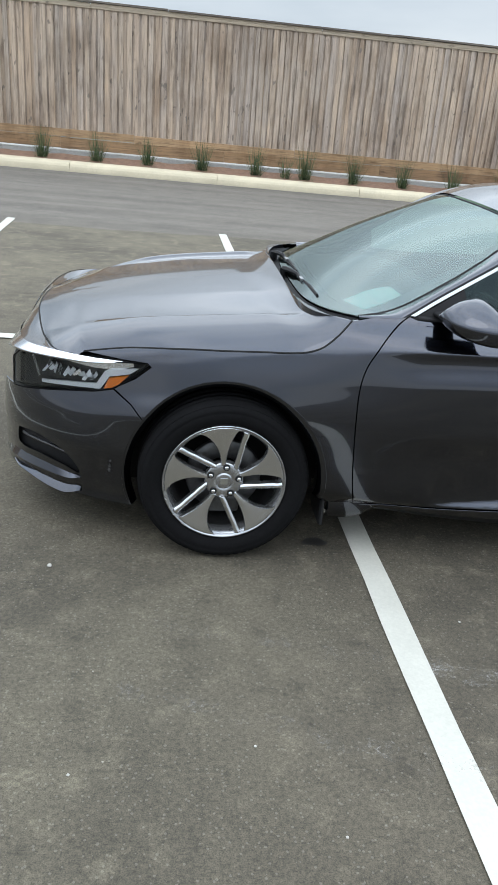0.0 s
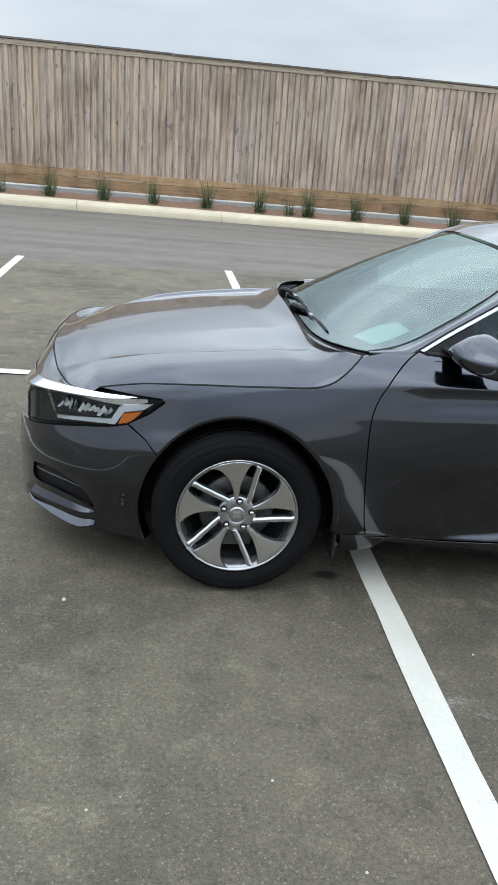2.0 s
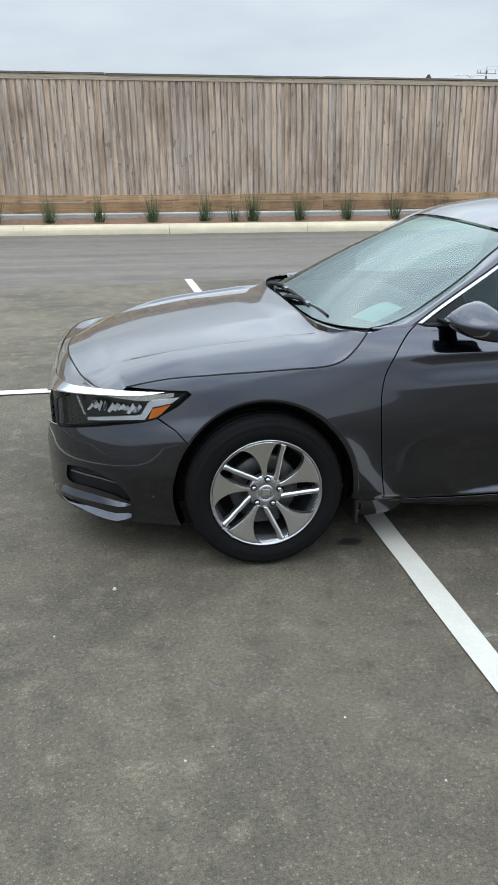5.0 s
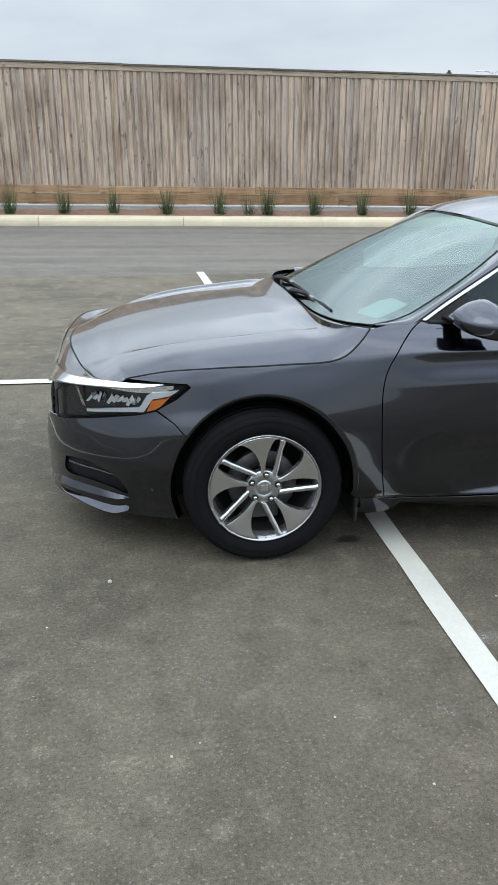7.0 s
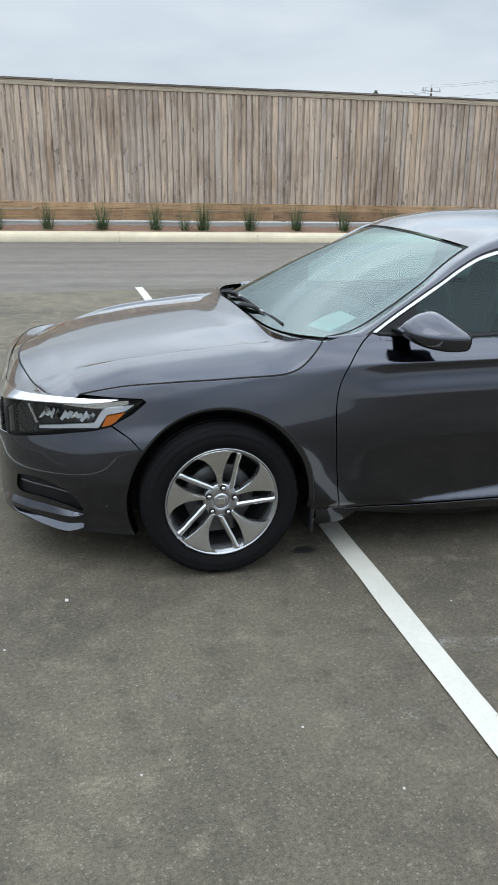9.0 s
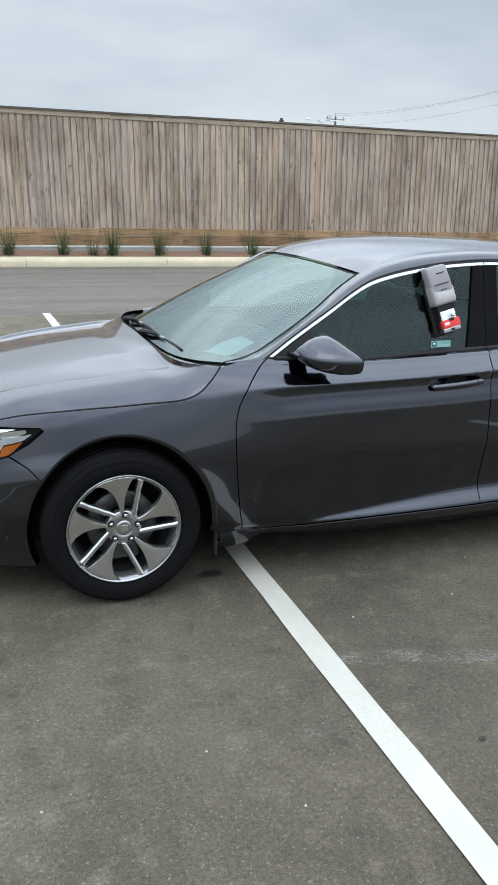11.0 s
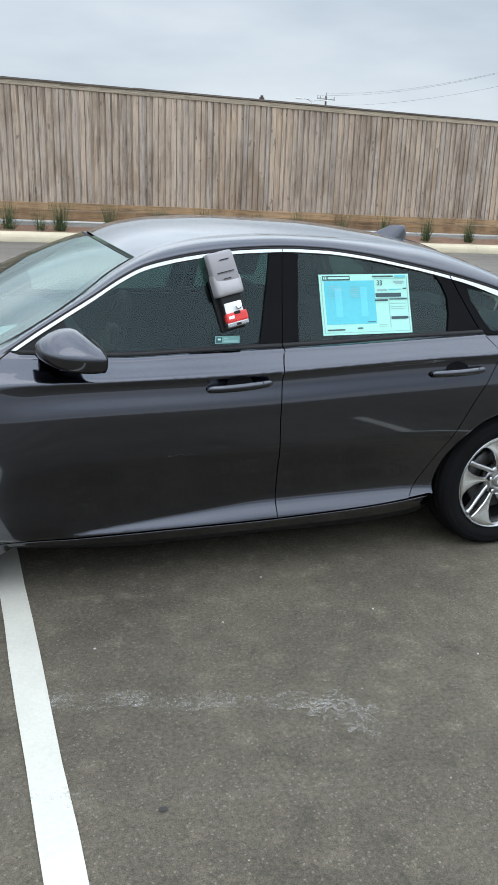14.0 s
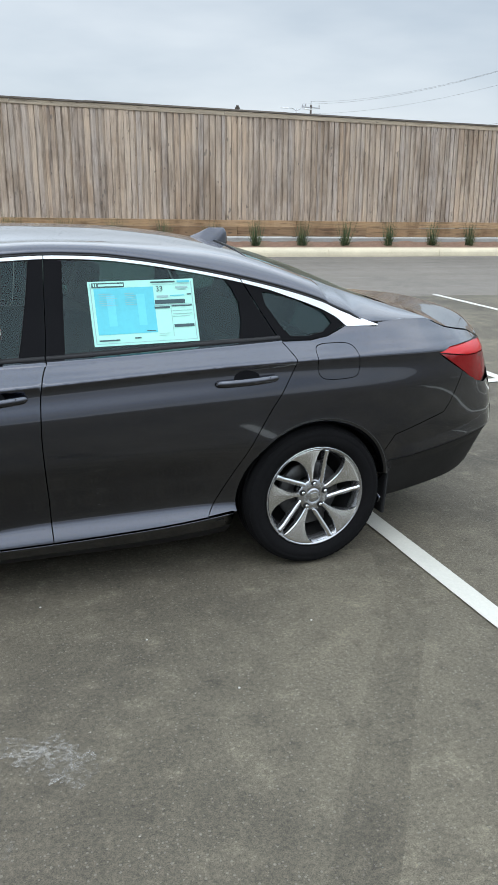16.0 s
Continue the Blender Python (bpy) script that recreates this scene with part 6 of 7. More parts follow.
def build_wheel():
    w = new("wheel")
    w.parent = car
    w["label"] = "alloy wheel with five broad machined spokes and black tyre"
    tyre = part("tyre", revolve(bmesh.new(), [(0.224, 0.060), (0.229, 0.036), (0.234, 0.022), (0.243, 0.013), (0.262, 0.005), (0.282, 0.003), (0.286, 0.0055), (0.290, 0.003), (0.302, 0.008), (0.314, 0.020), (0.321, 0.034), (0.3245, 0.046), (0.3245, 0.054), (0.3195, 0.055), (0.3195, 0.062), (0.326, 0.063),
                                             (0.327, 0.088), (0.320, 0.089), (0.320, 0.097), (0.327, 0.098), (0.327, 0.130), (0.320, 0.131), (0.320, 0.139), (0.327, 0.140), (0.326, 0.172), (0.318, 0.192), (0.296, 0.213), (0.24, 0.215)], 96), M_TYRE, w, "black tyre")
    # shoulder sipes, raised ribs round the edge of the tread
    bm = bmesh.new()
    for k in range(66):
        box(bm, 0.297, 0.3130, 0.0125, 0.034, -0.0112, 0.0112, 0.0, Matrix.Rotation(radians(360 * k / 66), 4, "Y") @ Matrix.Translation((0.0, 0.003, 0)))
    part("tread", bm, M_TYRE, tyre)["kind"] = "stuff"
    rim = part("rim", revolve(bmesh.new(), [(0.2345, 0.026), (0.2338, 0.017), (0.2320, 0.0130), (0.2285, 0.0125), (0.2265, 0.0150), (0.2190, 0.0185)], 96), M_ALLOY, w, "bright rim edge")
    part("rim_slope", revolve(bmesh.new(), [(0.2186, 0.0192), (0.210, 0.032), (0.2045, 0.060), (0.202, 0.13), (0.206, 0.20)], 96), M_ALLOY, rim)
    # barrel coloured near-black, as the shade behind the spokes
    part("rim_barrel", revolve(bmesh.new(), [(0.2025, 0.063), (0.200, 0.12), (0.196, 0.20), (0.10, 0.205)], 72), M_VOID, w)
    depth = lambda r: 0.036 - 0.020 * min(1.0, max(0.0, (r - 0.05) / 0.165)) ** 1.2
    hub = part("hub_face", revolve(bmesh.new(), [(0.0, 0.032), (0.024, 0.032), (0.0300, 0.0335), (0.0315, 0.0365), (0.0335, 0.0365), (0.0355, 0.034), (0.050, 0.0355), (0.067, 0.0370), (0.074, 0.042), (0.074, 0.07)], 60), M_ALLOY, w)
    for k in range(5):
        a = 72 * k
        bm = bmesh.new()
        blade(bm, [(r, a + p, a + q) for r, p, q in ((0.064, 12, -5), (0.085, 10.5, -4.5), (0.117, 11.5, -4.8), (0.150, 14, -6.5), (0.180, 18, -8.8), (0.200, 21.5, -10.5), (0.213, 25, -12), (0.2240, 30, -15))], depth, 0.028, 0.0015)
        bmesh.ops.recalc_face_normals(bm, faces=bm.faces[:])
        part("broad_spoke", bm, [M_MACHINED, M_ALLOY], w)
        # slim finger beside it, set on the hub with the next spoke's root and hooked at the rim
        bm = bmesh.new()
        blade(bm, [(r, a + p, a + q) for r, p, q in ((0.066, -31, -50), (0.085, -25.5, -42), (0.117, -21.8, -33), (0.150, -19.5, -28.5), (0.180, -18.2, -25.4), (0.203, -17.8, -24.4), (0.2190, -16.5, -23.6))], lambda r: depth(r) + 0.001, 0.024, 0.0055, 1.0)
        bmesh.ops.recalc_face_normals(bm, faces=bm.faces[:])
        part("finger_spoke", bm, [M_MACHINED, M_ALLOY], w)
        # lug nut on a black disc that paints the shade of its round pocket
        x, z = polar(0.0565, a - 8)
        bm = bmesh.new()
        tube(bm, [(x, 0.046, z), (x, 0.026, z), (x, 0.0235, z)], [0.0088, 0.0084, 0.0055], 6)
        part("lug_nut", bm, M_CHROME, w)
        bm = bmesh.new()
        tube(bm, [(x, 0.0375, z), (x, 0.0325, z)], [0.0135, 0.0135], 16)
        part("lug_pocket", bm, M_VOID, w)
    # plain raised badge on the cap: an upright rounded plate
    bm = bmesh.new()
    box(bm, -0.0135, 0.0135, 0.0305, 0.0335, -0.0145, 0.0145, 0.0012)
    part("cap_badge", bm, M_CHROME, hub, "small plain silver badge")
    part("brake_disc", revolve(bmesh.new(), [(0.07, 0.100), (0.075, 0.088), (0.140, 0.088), (0.145, 0.095), (0.145, 0.11)], 48), M_ROTOR, w)
    part("brake_caliper", boxed(-0.155, -0.085, 0.080, 0.15, -0.065, 0.065, 0.012), M_ROTOR, w)
    part("valve", tube(bmesh.new(), [(*(polar(0.2, 262)[:1]), 0.05, polar(0.2, 262)[1]), (polar(0.195, 262)[0], 0.03, polar(0.195, 262)[1])], 0.004, 6), M_BLACK, w)
    return w


wheel = build_wheel()
WHEEL_Y = 0.022


def set_wheel(src, m):
    made = copy_thing(src, m)
    return made


wheel.matrix_basis = pose(0, WHEEL_Y, HUB_Z + 0.001, 0, -92, 0)
set_wheel(wheel, pose(WHEELBASE, WHEEL_Y, HUB_Z + 0.001, 0, -98, 0))
set_wheel(wheel, pose(0, 2 * CAR_MID - WHEEL_Y, HUB_Z + 0.001, 0, 30, 180))
set_wheel(wheel, pose(WHEELBASE, 2 * CAR_MID - WHEEL_Y, HUB_Z + 0.001, 0, 10, 180))

# ---------------------------------------------------------------- cabin, stickers and the lock box
def padded(bm, x0, x1, y0, y1, z0, z1, r, m=None):
    return box(bm, x0, x1, y0, y1, z0, z1, r, m)


cabin_floor = part("cabin_floor", boxed(0.55, 2.75, 0.24, 1.63, 0.30, 0.36, 0.02), M_VOID, car)
rows = []
for x, z in ((0.42, 0.940), (0.56, 0.958), (0.72, 0.966), (0.88, 0.962), (0.98, 0.940), (1.02, 0.88), (1.03, 0.60), (0.98, 0.38)):
    rows.append([Vector((x + 0.06 * abs((y - CAR_MID) / 0.66) ** 3 * (1 if x < 0.8 else 0), y, z - 0.012 * abs((y - CAR_MID) / 0.66) ** 4)) for y in np.linspace(0.23, 1.64, 25)])
loft("dashboard", rows, M_DASH, car, "dark grey dashboard", flip=True)
for ys in (0.36, 1.03):
    bm = bmesh.new()
    padded(bm, 1.25, 1.78, ys, ys + 0.50, 0.42, 0.60, 0.06)
    part("seat_cushion", bm, M_SEAT, car)
    bm = bmesh.new()
    padded(bm, -0.075, 0.085, ys + 0.01, ys + 0.49, 0.0, 0.60, 0.06, pose(1.70, 0, 0.55, 0, 18, 0))
    part("seat_back", bm, M_SEAT, car)
    bm = bmesh.new()
    padded(bm, -0.045, 0.055, ys + 0.13, ys + 0.37, 0.0, 0.19, 0.045, pose(1.905, 0, 1.13, 0, 14, 0))
    part("headrest", bm, M_SEAT, car)
bm = bmesh.new()
padded(bm, 2.18, 2.70, 0.30, 1.57, 0.45, 0.62, 0.06)
padded(bm, -0.07, 0.08, 0.30, 1.57, 0.0, 0.52, 0.06, pose(2.62, 0, 0.56, 0, 24, 0))
part("rear_bench", bm, M_SEAT, car)
for yc in (0.55, 1.32):
    bm = bmesh.new()
    padded(bm, -0.04, 0.05, yc - 0.13, yc + 0.13, 0.0, 0.14, 0.04, pose(2.80, 0, 1.03, 0, 20, 0))
    part("headrest", bm, M_SEAT, car)
part("rear_shelf", boxed(2.74, 3.25, 0.36, 1.51, 0.98, 1.0, 0.01), M_DASH, car)
# inner faces of the far doors, the near doors and the roof lining
for y0, y1 in ((0.150, 0.165), (1.705, 1.72)):
    part("door_card", boxed(0.62, 2.66, y0, y1, 0.36, 0.955, 0.004), M_DASH, car)
rows = []
for v in np.linspace(0, 1, 21):
    x = 1.15 + (2.58 - 1.15) * v
    rows.append(crowned(((x, rail_y(x) + 0.01, rail_z(x) - 0.022), (x, roof_mid(x) - 0.028))))
loft("headlining", rows, M_HEADLINER, car)
bm = bmesh.new()
pts = [Vector((1.09 + 0.05 * math.cos(a), 0.575 + 0.18 * math.sin(a), 0.955 + 0.17 * math.cos(a))) for a in np.linspace(0, 2 * math.pi, 33)]
tube(bm, pts, 0.014, 8, False)
steer = part("steering_wheel", bm, M_DASH, car)
part("steering_hub", boxed(1.07, 1.12, 0.50, 0.65, 0.91, 0.99, 0.015), M_DASH, steer)

# sheets of paper on the dashboard
def sheet(name, corners, material, label, category, thick=0.0015, lift=None):
    bm = bmesh.new()
    a, b, c, d = [Vector(q) for q in corners]
    n = 8
    up = (b - a).cross(d - a).normalized() * thick
    grid = []
    for j in range(n + 1):
        row = []
        for i in range(n + 1):
            u, v = i / n, j / n
            p = a * (1 - u) * (1 - v) + b * u * (1 - v) + c * u * v + d * (1 - u) * v
            if lift:
                p = p + Vector((0, 0, lift * math.sin(math.pi * u) * (0.4 + 0.6 * v)))
            row.append(bm.verts.new(p))
        grid.append(row)
    for j in range(n):
        for i in range(n):
            bm.faces.new((grid[j][i], grid[j][i + 1], grid[j + 1][i + 1], grid[j + 1][i]))
    bmesh.ops.solidify(bm, geom=bm.faces[:], thickness=thick)
    return tagged(part(name, bm, material), label, category)


sheet("paper_sheet", [(0.500, 0.265, 0.966), (0.720, 0.440, 0.975), (0.700, 0.685, 0.976), (0.440, 0.400, 0.966)], M_PAPER, "pale sheet of paper lying on the dashboard behind the windscreen", "paper", lift=0.012)
sheet("paper_sheet", [(0.585, 0.400, 0.983), (0.690, 0.470, 0.985), (0.672, 0.600, 0.985), (0.572, 0.510, 0.983)], M_PAPER, "smaller folded paper lying on top of a sheet", "paper", lift=0.006)


class Card:
    """A flat card on the side glass: things are set on it in fractions of its width and height from its lower left."""

    def __init__(self, ll, lr, ul, fn, out):
        self.ll, self.lr, self.ul, self.fn, self.out = Vector(ll), Vector(lr), Vector(ul), fn, out

    def at(self, u, v, lift):
        p = self.ll + (self.lr - self.ll) * u + (self.ul - self.ll) * v
        return Vector((p.x, self.fn(p.x, p.y) - self.out - lift, p.y))

    def patch(self, name, quad, lift, material, parent, label="", thick=0.0006):
        bm = bmesh.new()
        u0, u1, v0, v1 = quad
        n = 6
        g = [[bm.verts.new(self.at(u0 + (u1 - u0) * i / n, v0 + (v1 - v0) * j / n, lift)) for i in range(n + 1)] for j in range(n + 1)]
        h = [[bm.verts.new(self.at(u0 + (u1 - u0) * i / n, v0 + (v1 - v0) * j / n, lift - thick)) for i in range(n + 1)] for j in range(n + 1)]
        for j in range(n):
            for i in range(n):
                bm.faces.new((g[j][i], g[j][i + 1], g[j + 1][i + 1], g[j + 1][i]))
        rim = [(0, i) for i in range(n)] + [(j, n) for j in range(n)] + [(n, n - i) for i in range(n)] + [(n - j, 0) for j in range(n)]
        for k in range(len(rim)):
            (j0, i0), (j1, i1) = rim[k], rim[(k + 1) % len(rim)]
            bm.faces.new((g[j1][i1], g[j0][i0], h[j0][i0], h[j1][i1]))
        return part(name, bm, material, parent, label)


card = Card((1.900, 1.014), (2.330, 1.022), (1.891, 1.256), glass_in, 0.004)
price = thing("price_sticker", "mint and blue dealer price sheet stuck on the rear door glass", "sticker")
card.patch("sheet", (0, 1, 0, 1), 0.0, M_PAPERMINT, price)
card.patch("blue_panel", (0.05, 0.605, 0.175, 0.895), 0.001, M_PAPERBLUE, price, "bright blue printed panel")
for u in (0.16, 0.44):
    card.patch("watermark", (u, u + 0.075, 0.30, 0.78), 0.0016, M_PAPERPALE, price)
card.patch("border_line", (0.02, 0.98, 0.035, 0.042), 0.001, M_INKMID, price)
card.patch("border_line", (0.02, 0.027, 0.035, 0.965), 0.001, M_INKMID, price)
card.patch("border_line", (0.973, 0.98, 0.035, 0.965), 0.001, M_INKMID, price)
card.patch("header_block", (0.035, 0.335, 0.905, 0.978), 0.002, M_INK, price, "dark header block with a pale word shape")
card.patch("badge_mark", (0.048, 0.060, 0.920, 0.965), 0.003, M_PAPERMINT, price)
card.patch("badge_mark", (0.068, 0.080, 0.920, 0.965), 0.003, M_PAPERMINT, price)
card.patch("word_bar", (0.095, 0.325, 0.924, 0.958), 0.003, M_PAPERMINT, price)
card.patch("header_bar", (0.585, 0.82, 0.952, 0.975), 0.002, M_INK, price)
card.patch("blue_chip", (0.84, 0.965, 0.945, 0.978), 0.002, M_PAPERBLUE, price)
for u0, u1, v0, v1, mt in ((0.60, 0.965, 0.925, 0.929, M_INKMID), (0.82, 0.94, 0.855, 0.885, M_INKMID), (0.84, 0.92, 0.83, 0.842, M_INKMID), (0.63, 0.74, 0.715, 0.750, M_INKMID), (0.76, 0.90, 0.735, 0.750, M_PAPERBLUE), (0.925, 0.965, 0.745, 0.765, M_INK), (0.61, 0.90, 0.615, 0.680, M_INK),
                           (0.60, 0.965, 0.588, 0.600, M_INKMID), (0.60, 0.745, 0.545, 0.575, M_INK), (0.765, 0.965, 0.568, 0.585, M_INK), (0.755, 0.759, 0.10, 0.56, M_INKMID), (0.77, 0.96, 0.50, 0.506, M_INKMID), (0.77, 0.96, 0.45, 0.456, M_INKMID), (0.77, 0.93, 0.41, 0.416, M_INKMID),
                           (0.77, 0.965, 0.24, 0.285, M_INK), (0.62, 0.72, 0.15, 0.155, M_INKMID), (0.62, 0.70, 0.12, 0.125, M_INKMID), (0.05, 0.24, 0.075, 0.098, M_INK), (0.38, 0.44, 0.095, 0.115, M_INK), (0.50, 0.585, 0.20, 0.212, M_INK)):
    card.patch("print_bar", (u0, u1, v0, v1), 0.0022, mt, price)
for k in range(6):
    card.patch("print_line", (0.09, 0.22 + 0.02 * (k % 3), 0.80 - 0.035 * k, 0.806 - 0.035 * k), 0.0022, M_INKMID, price)
    card.patch("print_line", (0.33, 0.42 + 0.02 * (k % 2), 0.80 - 0.035 * k, 0.806 - 0.035 * k), 0.0022, M_INKMID, price)


def lettering(text, card_, u, v, size, lift, material, parent):
    cu = bpy.data.curves.new("numerals", "FONT")
    cu.body, cu.size, cu.extrude = text, size, 0.0003
    ob = new("numerals", cu)
    cu.materials.append(material)
    o = card_.at(u, v, lift)
    ex = (card_.at(u + 0.05, v, lift) - o).normalized()
    ey = (card_.at(u, v + 0.05, lift) - o).normalized()
    ez = ex.cross(ey)
    ob.matrix_world = Matrix(((ex.x, ey.x, ez.x, o.x), (ex.y, ey.y, ez.y, o.y), (ex.z, ey.z, ez.z, o.z), (0, 0, 0, 1)))
    me = bpy.data.meshes.new_from_object(ob.evaluated_get(bpy.context.evaluated_depsgraph_get()))
    me.materials.clear()
    me.materials.append(material)
    res = new("numerals", me)
    res.matrix_world = ob.matrix_world.copy()
    bpy.data.objects.remove(ob)
    res.parent = parent
    return res


lettering("33", card, 0.628, 0.815, 0.030, 0.0026, M_INK, price)

tag_card = Card((1.420, 0.991), (1.524, 0.992), (1.424, 1.019), glass_in, 0.004)
label_ = thing("window_label", "small mint anti-theft label on the front door glass", "sticker")
tag_card.patch("label_sheet", (0, 1, 0, 1), 0.0, M_LABEL, label_)
tag_card.patch("label_mark", (0.04, 0.28, 0.12, 0.88), 0.001, M_INK, label_, "dark square mark")
tag_card.patch("label_line", (0.36, 0.52, 0.62, 0.76), 0.001, M_INKMID, label_)
tag_card.patch("label_line", (0.36, 0.92, 0.22, 0.40), 0.001, M_INKMID, label_)
tag_card.patch("mark_bar", (0.10, 0.22, 0.45, 0.70), 0.0016, M_PAPERMINT, label_)


# key lock box hooked over the window glass
def lock_box():
    o = Vector((1.440, glass_y(1.437, 1.34) - 0.004, 1.328))
    k = thing("key_lock_box", "grey key lock box with red base hooked over the door glass", "lock box")
    # local axes: x to the right, y into the glass, z up; hung askew
    k.matrix_world = Matrix.Translation(o) @ pose(0, 0, 0, -14, 0, 0) @ pose(0, 0, 0, 0, -14, 0)

    def piece(name, x0, x1, y0, y1, z0, z1, r, mt, parent=k, label=""):
        return part(name, boxed(x0, x1, y0, y1, z0, z1, r), mt, parent, label)
    back = piece("backplate", -0.062, 0.044, -0.020, 0.0, -0.305, -0.035, 0.008, M_BLACK)
    rows = []
    for z, w, d in ((0.006, 0.047, 0.030), (0.004, 0.050, 0.046), (-0.006, 0.053, 0.056), (-0.06, 0.055, 0.062), (-0.115, 0.056, 0.066), (-0.128, 0.056, 0.066), (-0.130, 0.054, 0.060)):
        ring = []
        for a in np.linspace(0, 2 * math.pi, 24, endpoint=False):
            ca, sa = math.cos(a), math.sin(a)
            ring.append(Vector((math.copysign(abs(ca) ** 0.35, ca) * w, -0.004 - d / 2 + math.copysign(abs(sa) ** 0.35, sa) * d / 2, z)))
        rows.append(ring)
    cover = loft("cover", rows, M_LOCKGREY, k, "mid-grey plastic cover", close=True)
    bm = bmesh.new()
    bm.faces.new([bm.verts.new(p) for p in rows[0]])
    part("cover_top", bm, M_LOCKGREY, cover)
    piece("cover_groove", -0.035, 0.035, -0.0725, -0.068, -0.078, -0.0755, 0.0005, M_BLACK, cover)
    piece("cover_groove", -0.012, 0.028, -0.066, -0.060, -0.030, -0.027, 0.0005, M_BLACK, cover)
    piece("cover_groove", -0.016, 0.016, -0.0735, -0.070, -0.1045, -0.1015, 0.0005, M_BLACK, cover)
    rows = []
    for z, w, d in ((-0.098, 0.0575, 0.069), (-0.112, 0.0585, 0.070), (-0.155, 0.0585, 0.071), (-0.166, 0.056, 0.068), (-0.168, 0.050, 0.058)):
        ring = []
        for a in np.linspace(0, 2 * math.pi, 24, endpoint=False):
            ca, sa = math.cos(a), math.sin(a)
            top = 0.018 * max(0.0, -ca) if z > -0.12 else 0.0
            ring.append(Vector((math.copysign(abs(ca) ** 0.35, ca) * w, -0.004 - d / 2 + math.copysign(abs(sa) ** 0.35, sa) * d / 2, z + top - (0.014 if z > -0.105 and abs(ca) < 0.6 else 0))))
        rows.append(ring)
    loft("sleeve", rows, M_LOCKLIGHT, k, "light grey sleeve", close=True)
    piece("core", -0.046, 0.046, -0.058, -0.012, -0.290, -0.160, 0.008, M_BLACK)
    face = piece("face_plate", -0.040, 0.034, -0.066, -0.056, -0.240, -0.196, 0.005, M_TAGWHITE, k, "white face plate")
    part("dial_knob", tube(bmesh.new(), [(0.012, -0.064, -0.216), (0.012, -0.080, -0.216), (0.012, -0.083, -0.216)], [0.0145, 0.0135, 0.009], 16), M_SILVER, face)
    red = piece("red_base", -0.046, 0.046, -0.072, -0.030, -0.276, -0.236, 0.008, M_LOCKRED, k, "red base")
    piece("red_notch", -0.010, 0.016, -0.074, -0.060, -0.246, -0.234, 0.003, M_BLACK, red)
    piece("white_tag", -0.036, -0.012, -0.0735, -0.070, -0.260, -0.248, 0.001, M_TAGWHITE, red)
    piece("shackle", -0.048, 0.044, -0.070, -0.036, -0.294, -0.272, 0.006, M_ALLOY, k)
    piece("shackle_slot", -0.010, 0.010, -0.073, -0.066, -0.288, -0.279, 0.002, M_BLACK, k)
    piece("hook", -0.036, 0.036, -0.012, 0.012, -0.004, 0.008, 0.002, M_LOCKGREY, k)
    return k


lock_box()

# ---------------------------------------------------------------- small marks on the ground
def blot(name, x, y, rx, ry, material, label, seed, z=0.005, category="stain"):
    bm = bmesh.new()
    r = random.Random(seed)
    n = 26
    ph = [r.uniform(0, 6.28) for _ in range(4)]
    vs = []
    for k in range(n):
        a = 2 * math.pi * k / n
        f = 1 + 0.16 * math.sin(2 * a + ph[0]) + 0.10 * math.sin(3 * a + ph[1]) + 0.07 * math.sin(5 * a + ph[2])
        vs.append(bm.verts.new((x + rx * f * math.cos(a), y + ry * f * math.sin(a), z)))
    bm.faces.new(vs)
    return tagged(part(name, bm, material), label, category, kind="structure")


blot("oil_spot", 0.408, 0.180, 0.045, 0.036, M_OIL, "small black oil spot on the asphalt", 3)
blot("tar_spot", 0.90, -1.156, 0.011, 0.010, M_OIL, "tiny black tar spot on the asphalt", 4)


def stone(x, y, r, seed, label):
    bm = bmesh.new()
    bmesh.ops.create_icosphere(bm, subdivisions=2, radius=r)
    q = random.Random(seed)
    for v in bm.verts:
        v.co *= 1 + 0.25 * noise.noise(v.co * 60 + Vector((seed, 0, 0)))
        v.co.z *= 0.6
    bmesh.ops.translate(bm, vec=(x, y, r * 0.5), verts=bm.verts[:])
    return tagged(part("pebble", bm, M_PEBBLE), label, "stone", "loose pebbles")


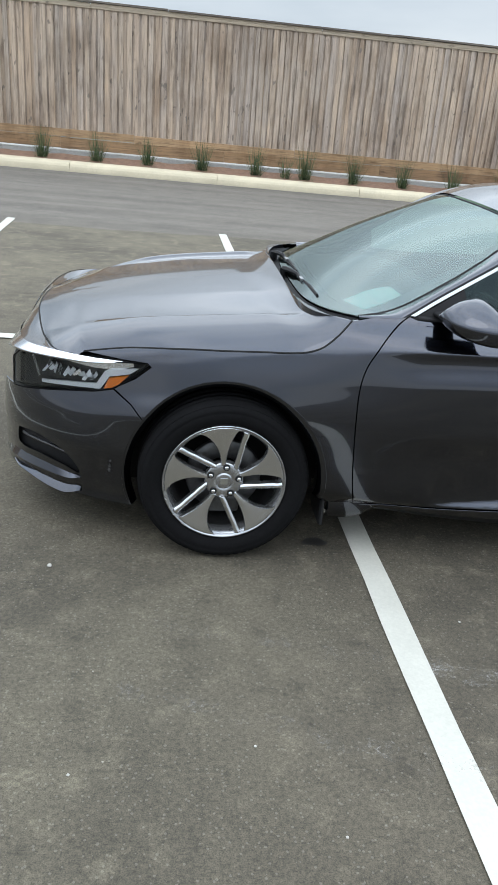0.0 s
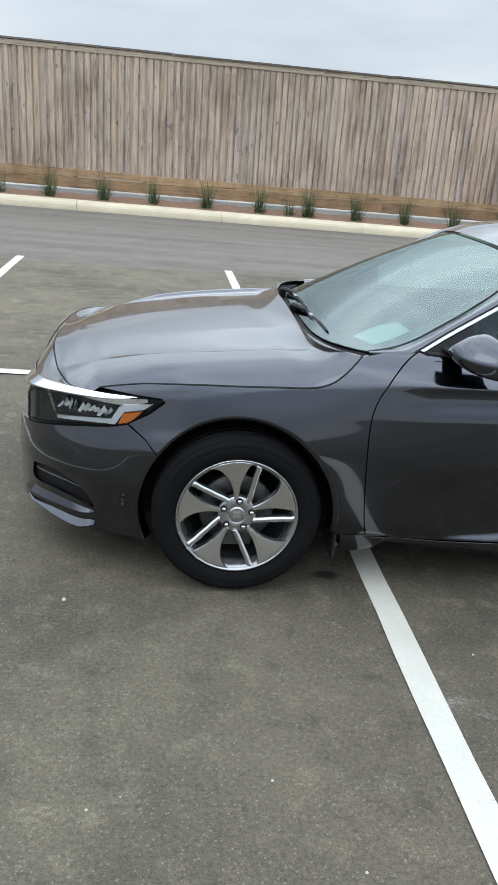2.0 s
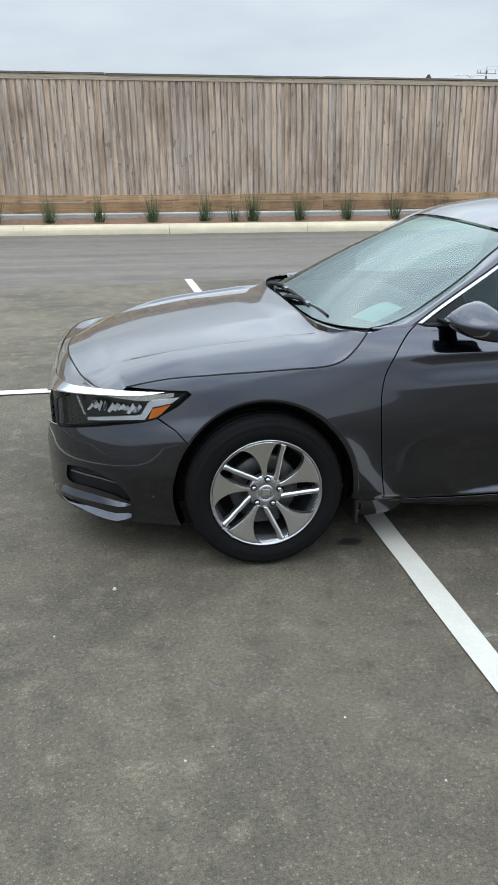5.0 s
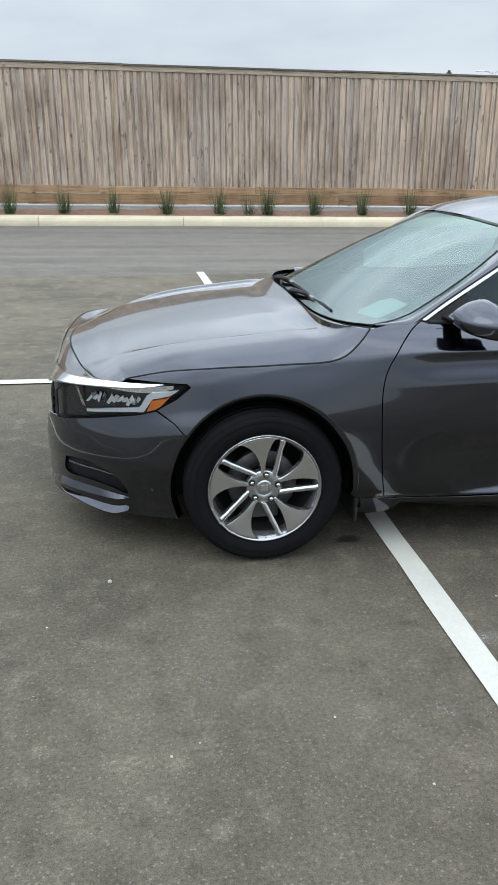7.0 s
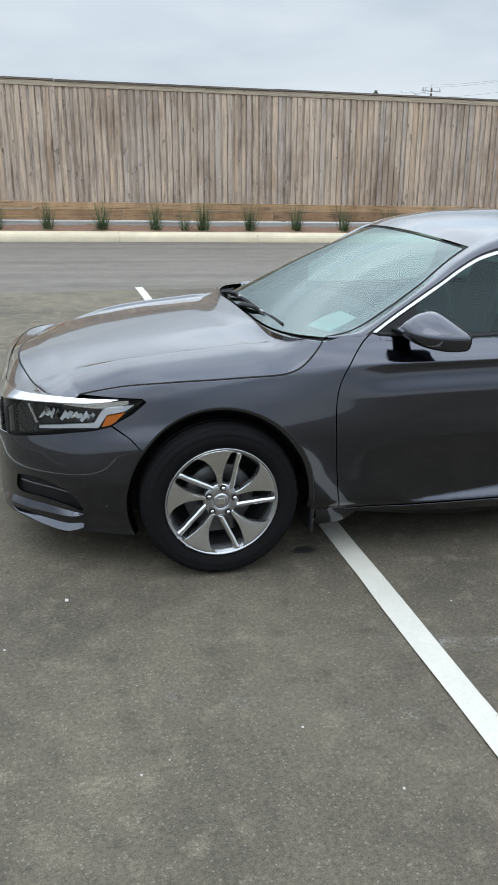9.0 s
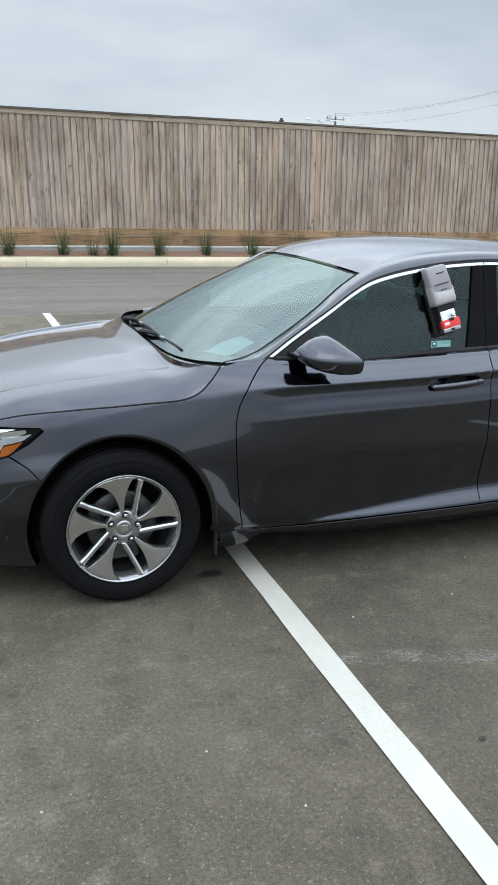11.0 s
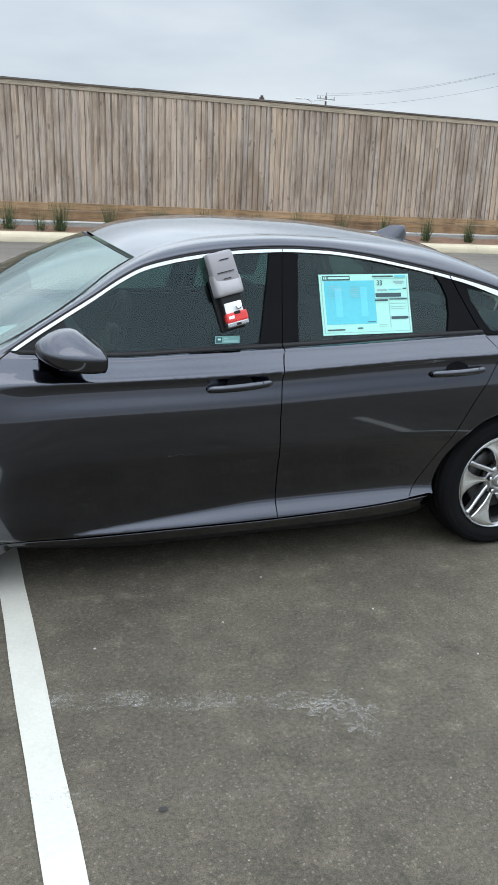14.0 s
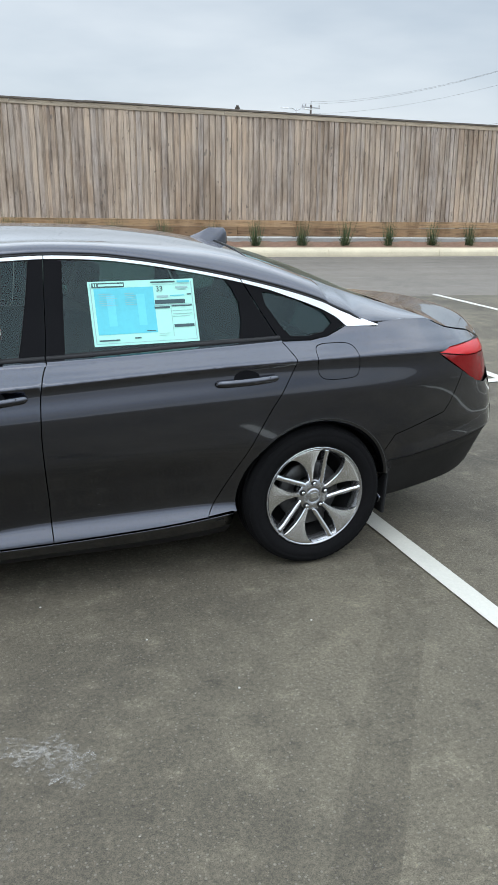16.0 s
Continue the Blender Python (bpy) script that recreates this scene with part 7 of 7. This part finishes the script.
def trace(name, p0, p1, width, material, label, z=0.0045, wave=0.01, seed=0):
    """A long thin mark lying on the asphalt."""
    bm = bmesh.new()
    a, b = Vector(p0), Vector(p1)
    d = (b - a).normalized()
    q = Vector((-d.y, d.x))
    n = 30
    r = random.Random(seed)
    lo, hi = [], []
    for i in range(n + 1):
        c = a.lerp(b, i / n)
        w = width / 2 * (1 + 0.25 * r.uniform(-1, 1))
        o = q * wave * math.sin(i * 0.7 + seed)
        lo.append(bm.verts.new((*(c - q * w + o), z)))
        hi.append(bm.verts.new((*(c + q * w + o), z)))
    for i in range(n):
        bm.faces.new((lo[i], lo[i + 1], hi[i + 1], hi[i]))
    return tagged(part(name, bm, material), label, "scuff mark", kind="structure")


trace("worn_line", (-0.25, -0.40), (0.54, -0.575), 0.06, M_TRACE, "faint pale scuffed trace of an old line", seed=1)
trace("worn_line", (0.66, -0.60), (1.56, -0.865), 0.085, M_TRACE2, "pale scuffed trace of an old line", seed=2)
trace("worn_line", (-0.35, -0.72), (0.55, -1.015), 0.07, M_TRACE, "faint pale scuffed trace of an old line", seed=3)
trace("worn_line", (0.72, -1.04), (1.42, -1.22), 0.06, M_TRACE, "faint pale scuffed trace of an old line", seed=4)
trace("worn_patch", (1.50, -0.84), (1.66, -1.02), 0.15, M_TRACE2, "cluster of pale scrapes at a line's end", seed=5, z=0.0055)
trace("worn_patch", (0.52, -0.98), (0.70, -1.06), 0.05, M_TRACE, "faint dirty scuff across a stall line", seed=6, z=0.0075)
pts = path_through([(3.22, 0.02), (3.05, -0.42), (2.64, -1.0), (2.3, -1.5), (1.9, -2.0)], 8)
bm = bmesh.new()
prev = None
for i, p in enumerate(pts):
    d = (pts[min(i + 1, len(pts) - 1)] - pts[max(i - 1, 0)]).normalized()
    q = Vector((-d.y, d.x)) * 0.085
    cur = [bm.verts.new((p.x + q.x, p.y + q.y, 0.0035)), bm.verts.new((p.x - q.x, p.y - q.y, 0.0035))]
    if prev:
        bm.faces.new((prev[0], prev[1], cur[1], cur[0]))
    prev = cur
tagged(part("tyre_mark", bm, M_SKID), "faint dark curved tyre mark on the asphalt", "tyre mark", kind="structure")
stone(-0.632, -0.058, 0.0095, 2, "pale loose pebble on the asphalt")
for i, (x, y) in enumerate(((-0.45, -1.05), (0.05, -0.95), (1.35, -0.30), (1.62, 0.0), (2.62, -0.42), (1.97, -0.36), (0.85, -0.35), (2.2, -0.75), (-0.85, -0.35), (0.25, -1.25))):
    stone(x, y, 0.0045, 10 + i, "tiny pale grit stone on the asphalt")
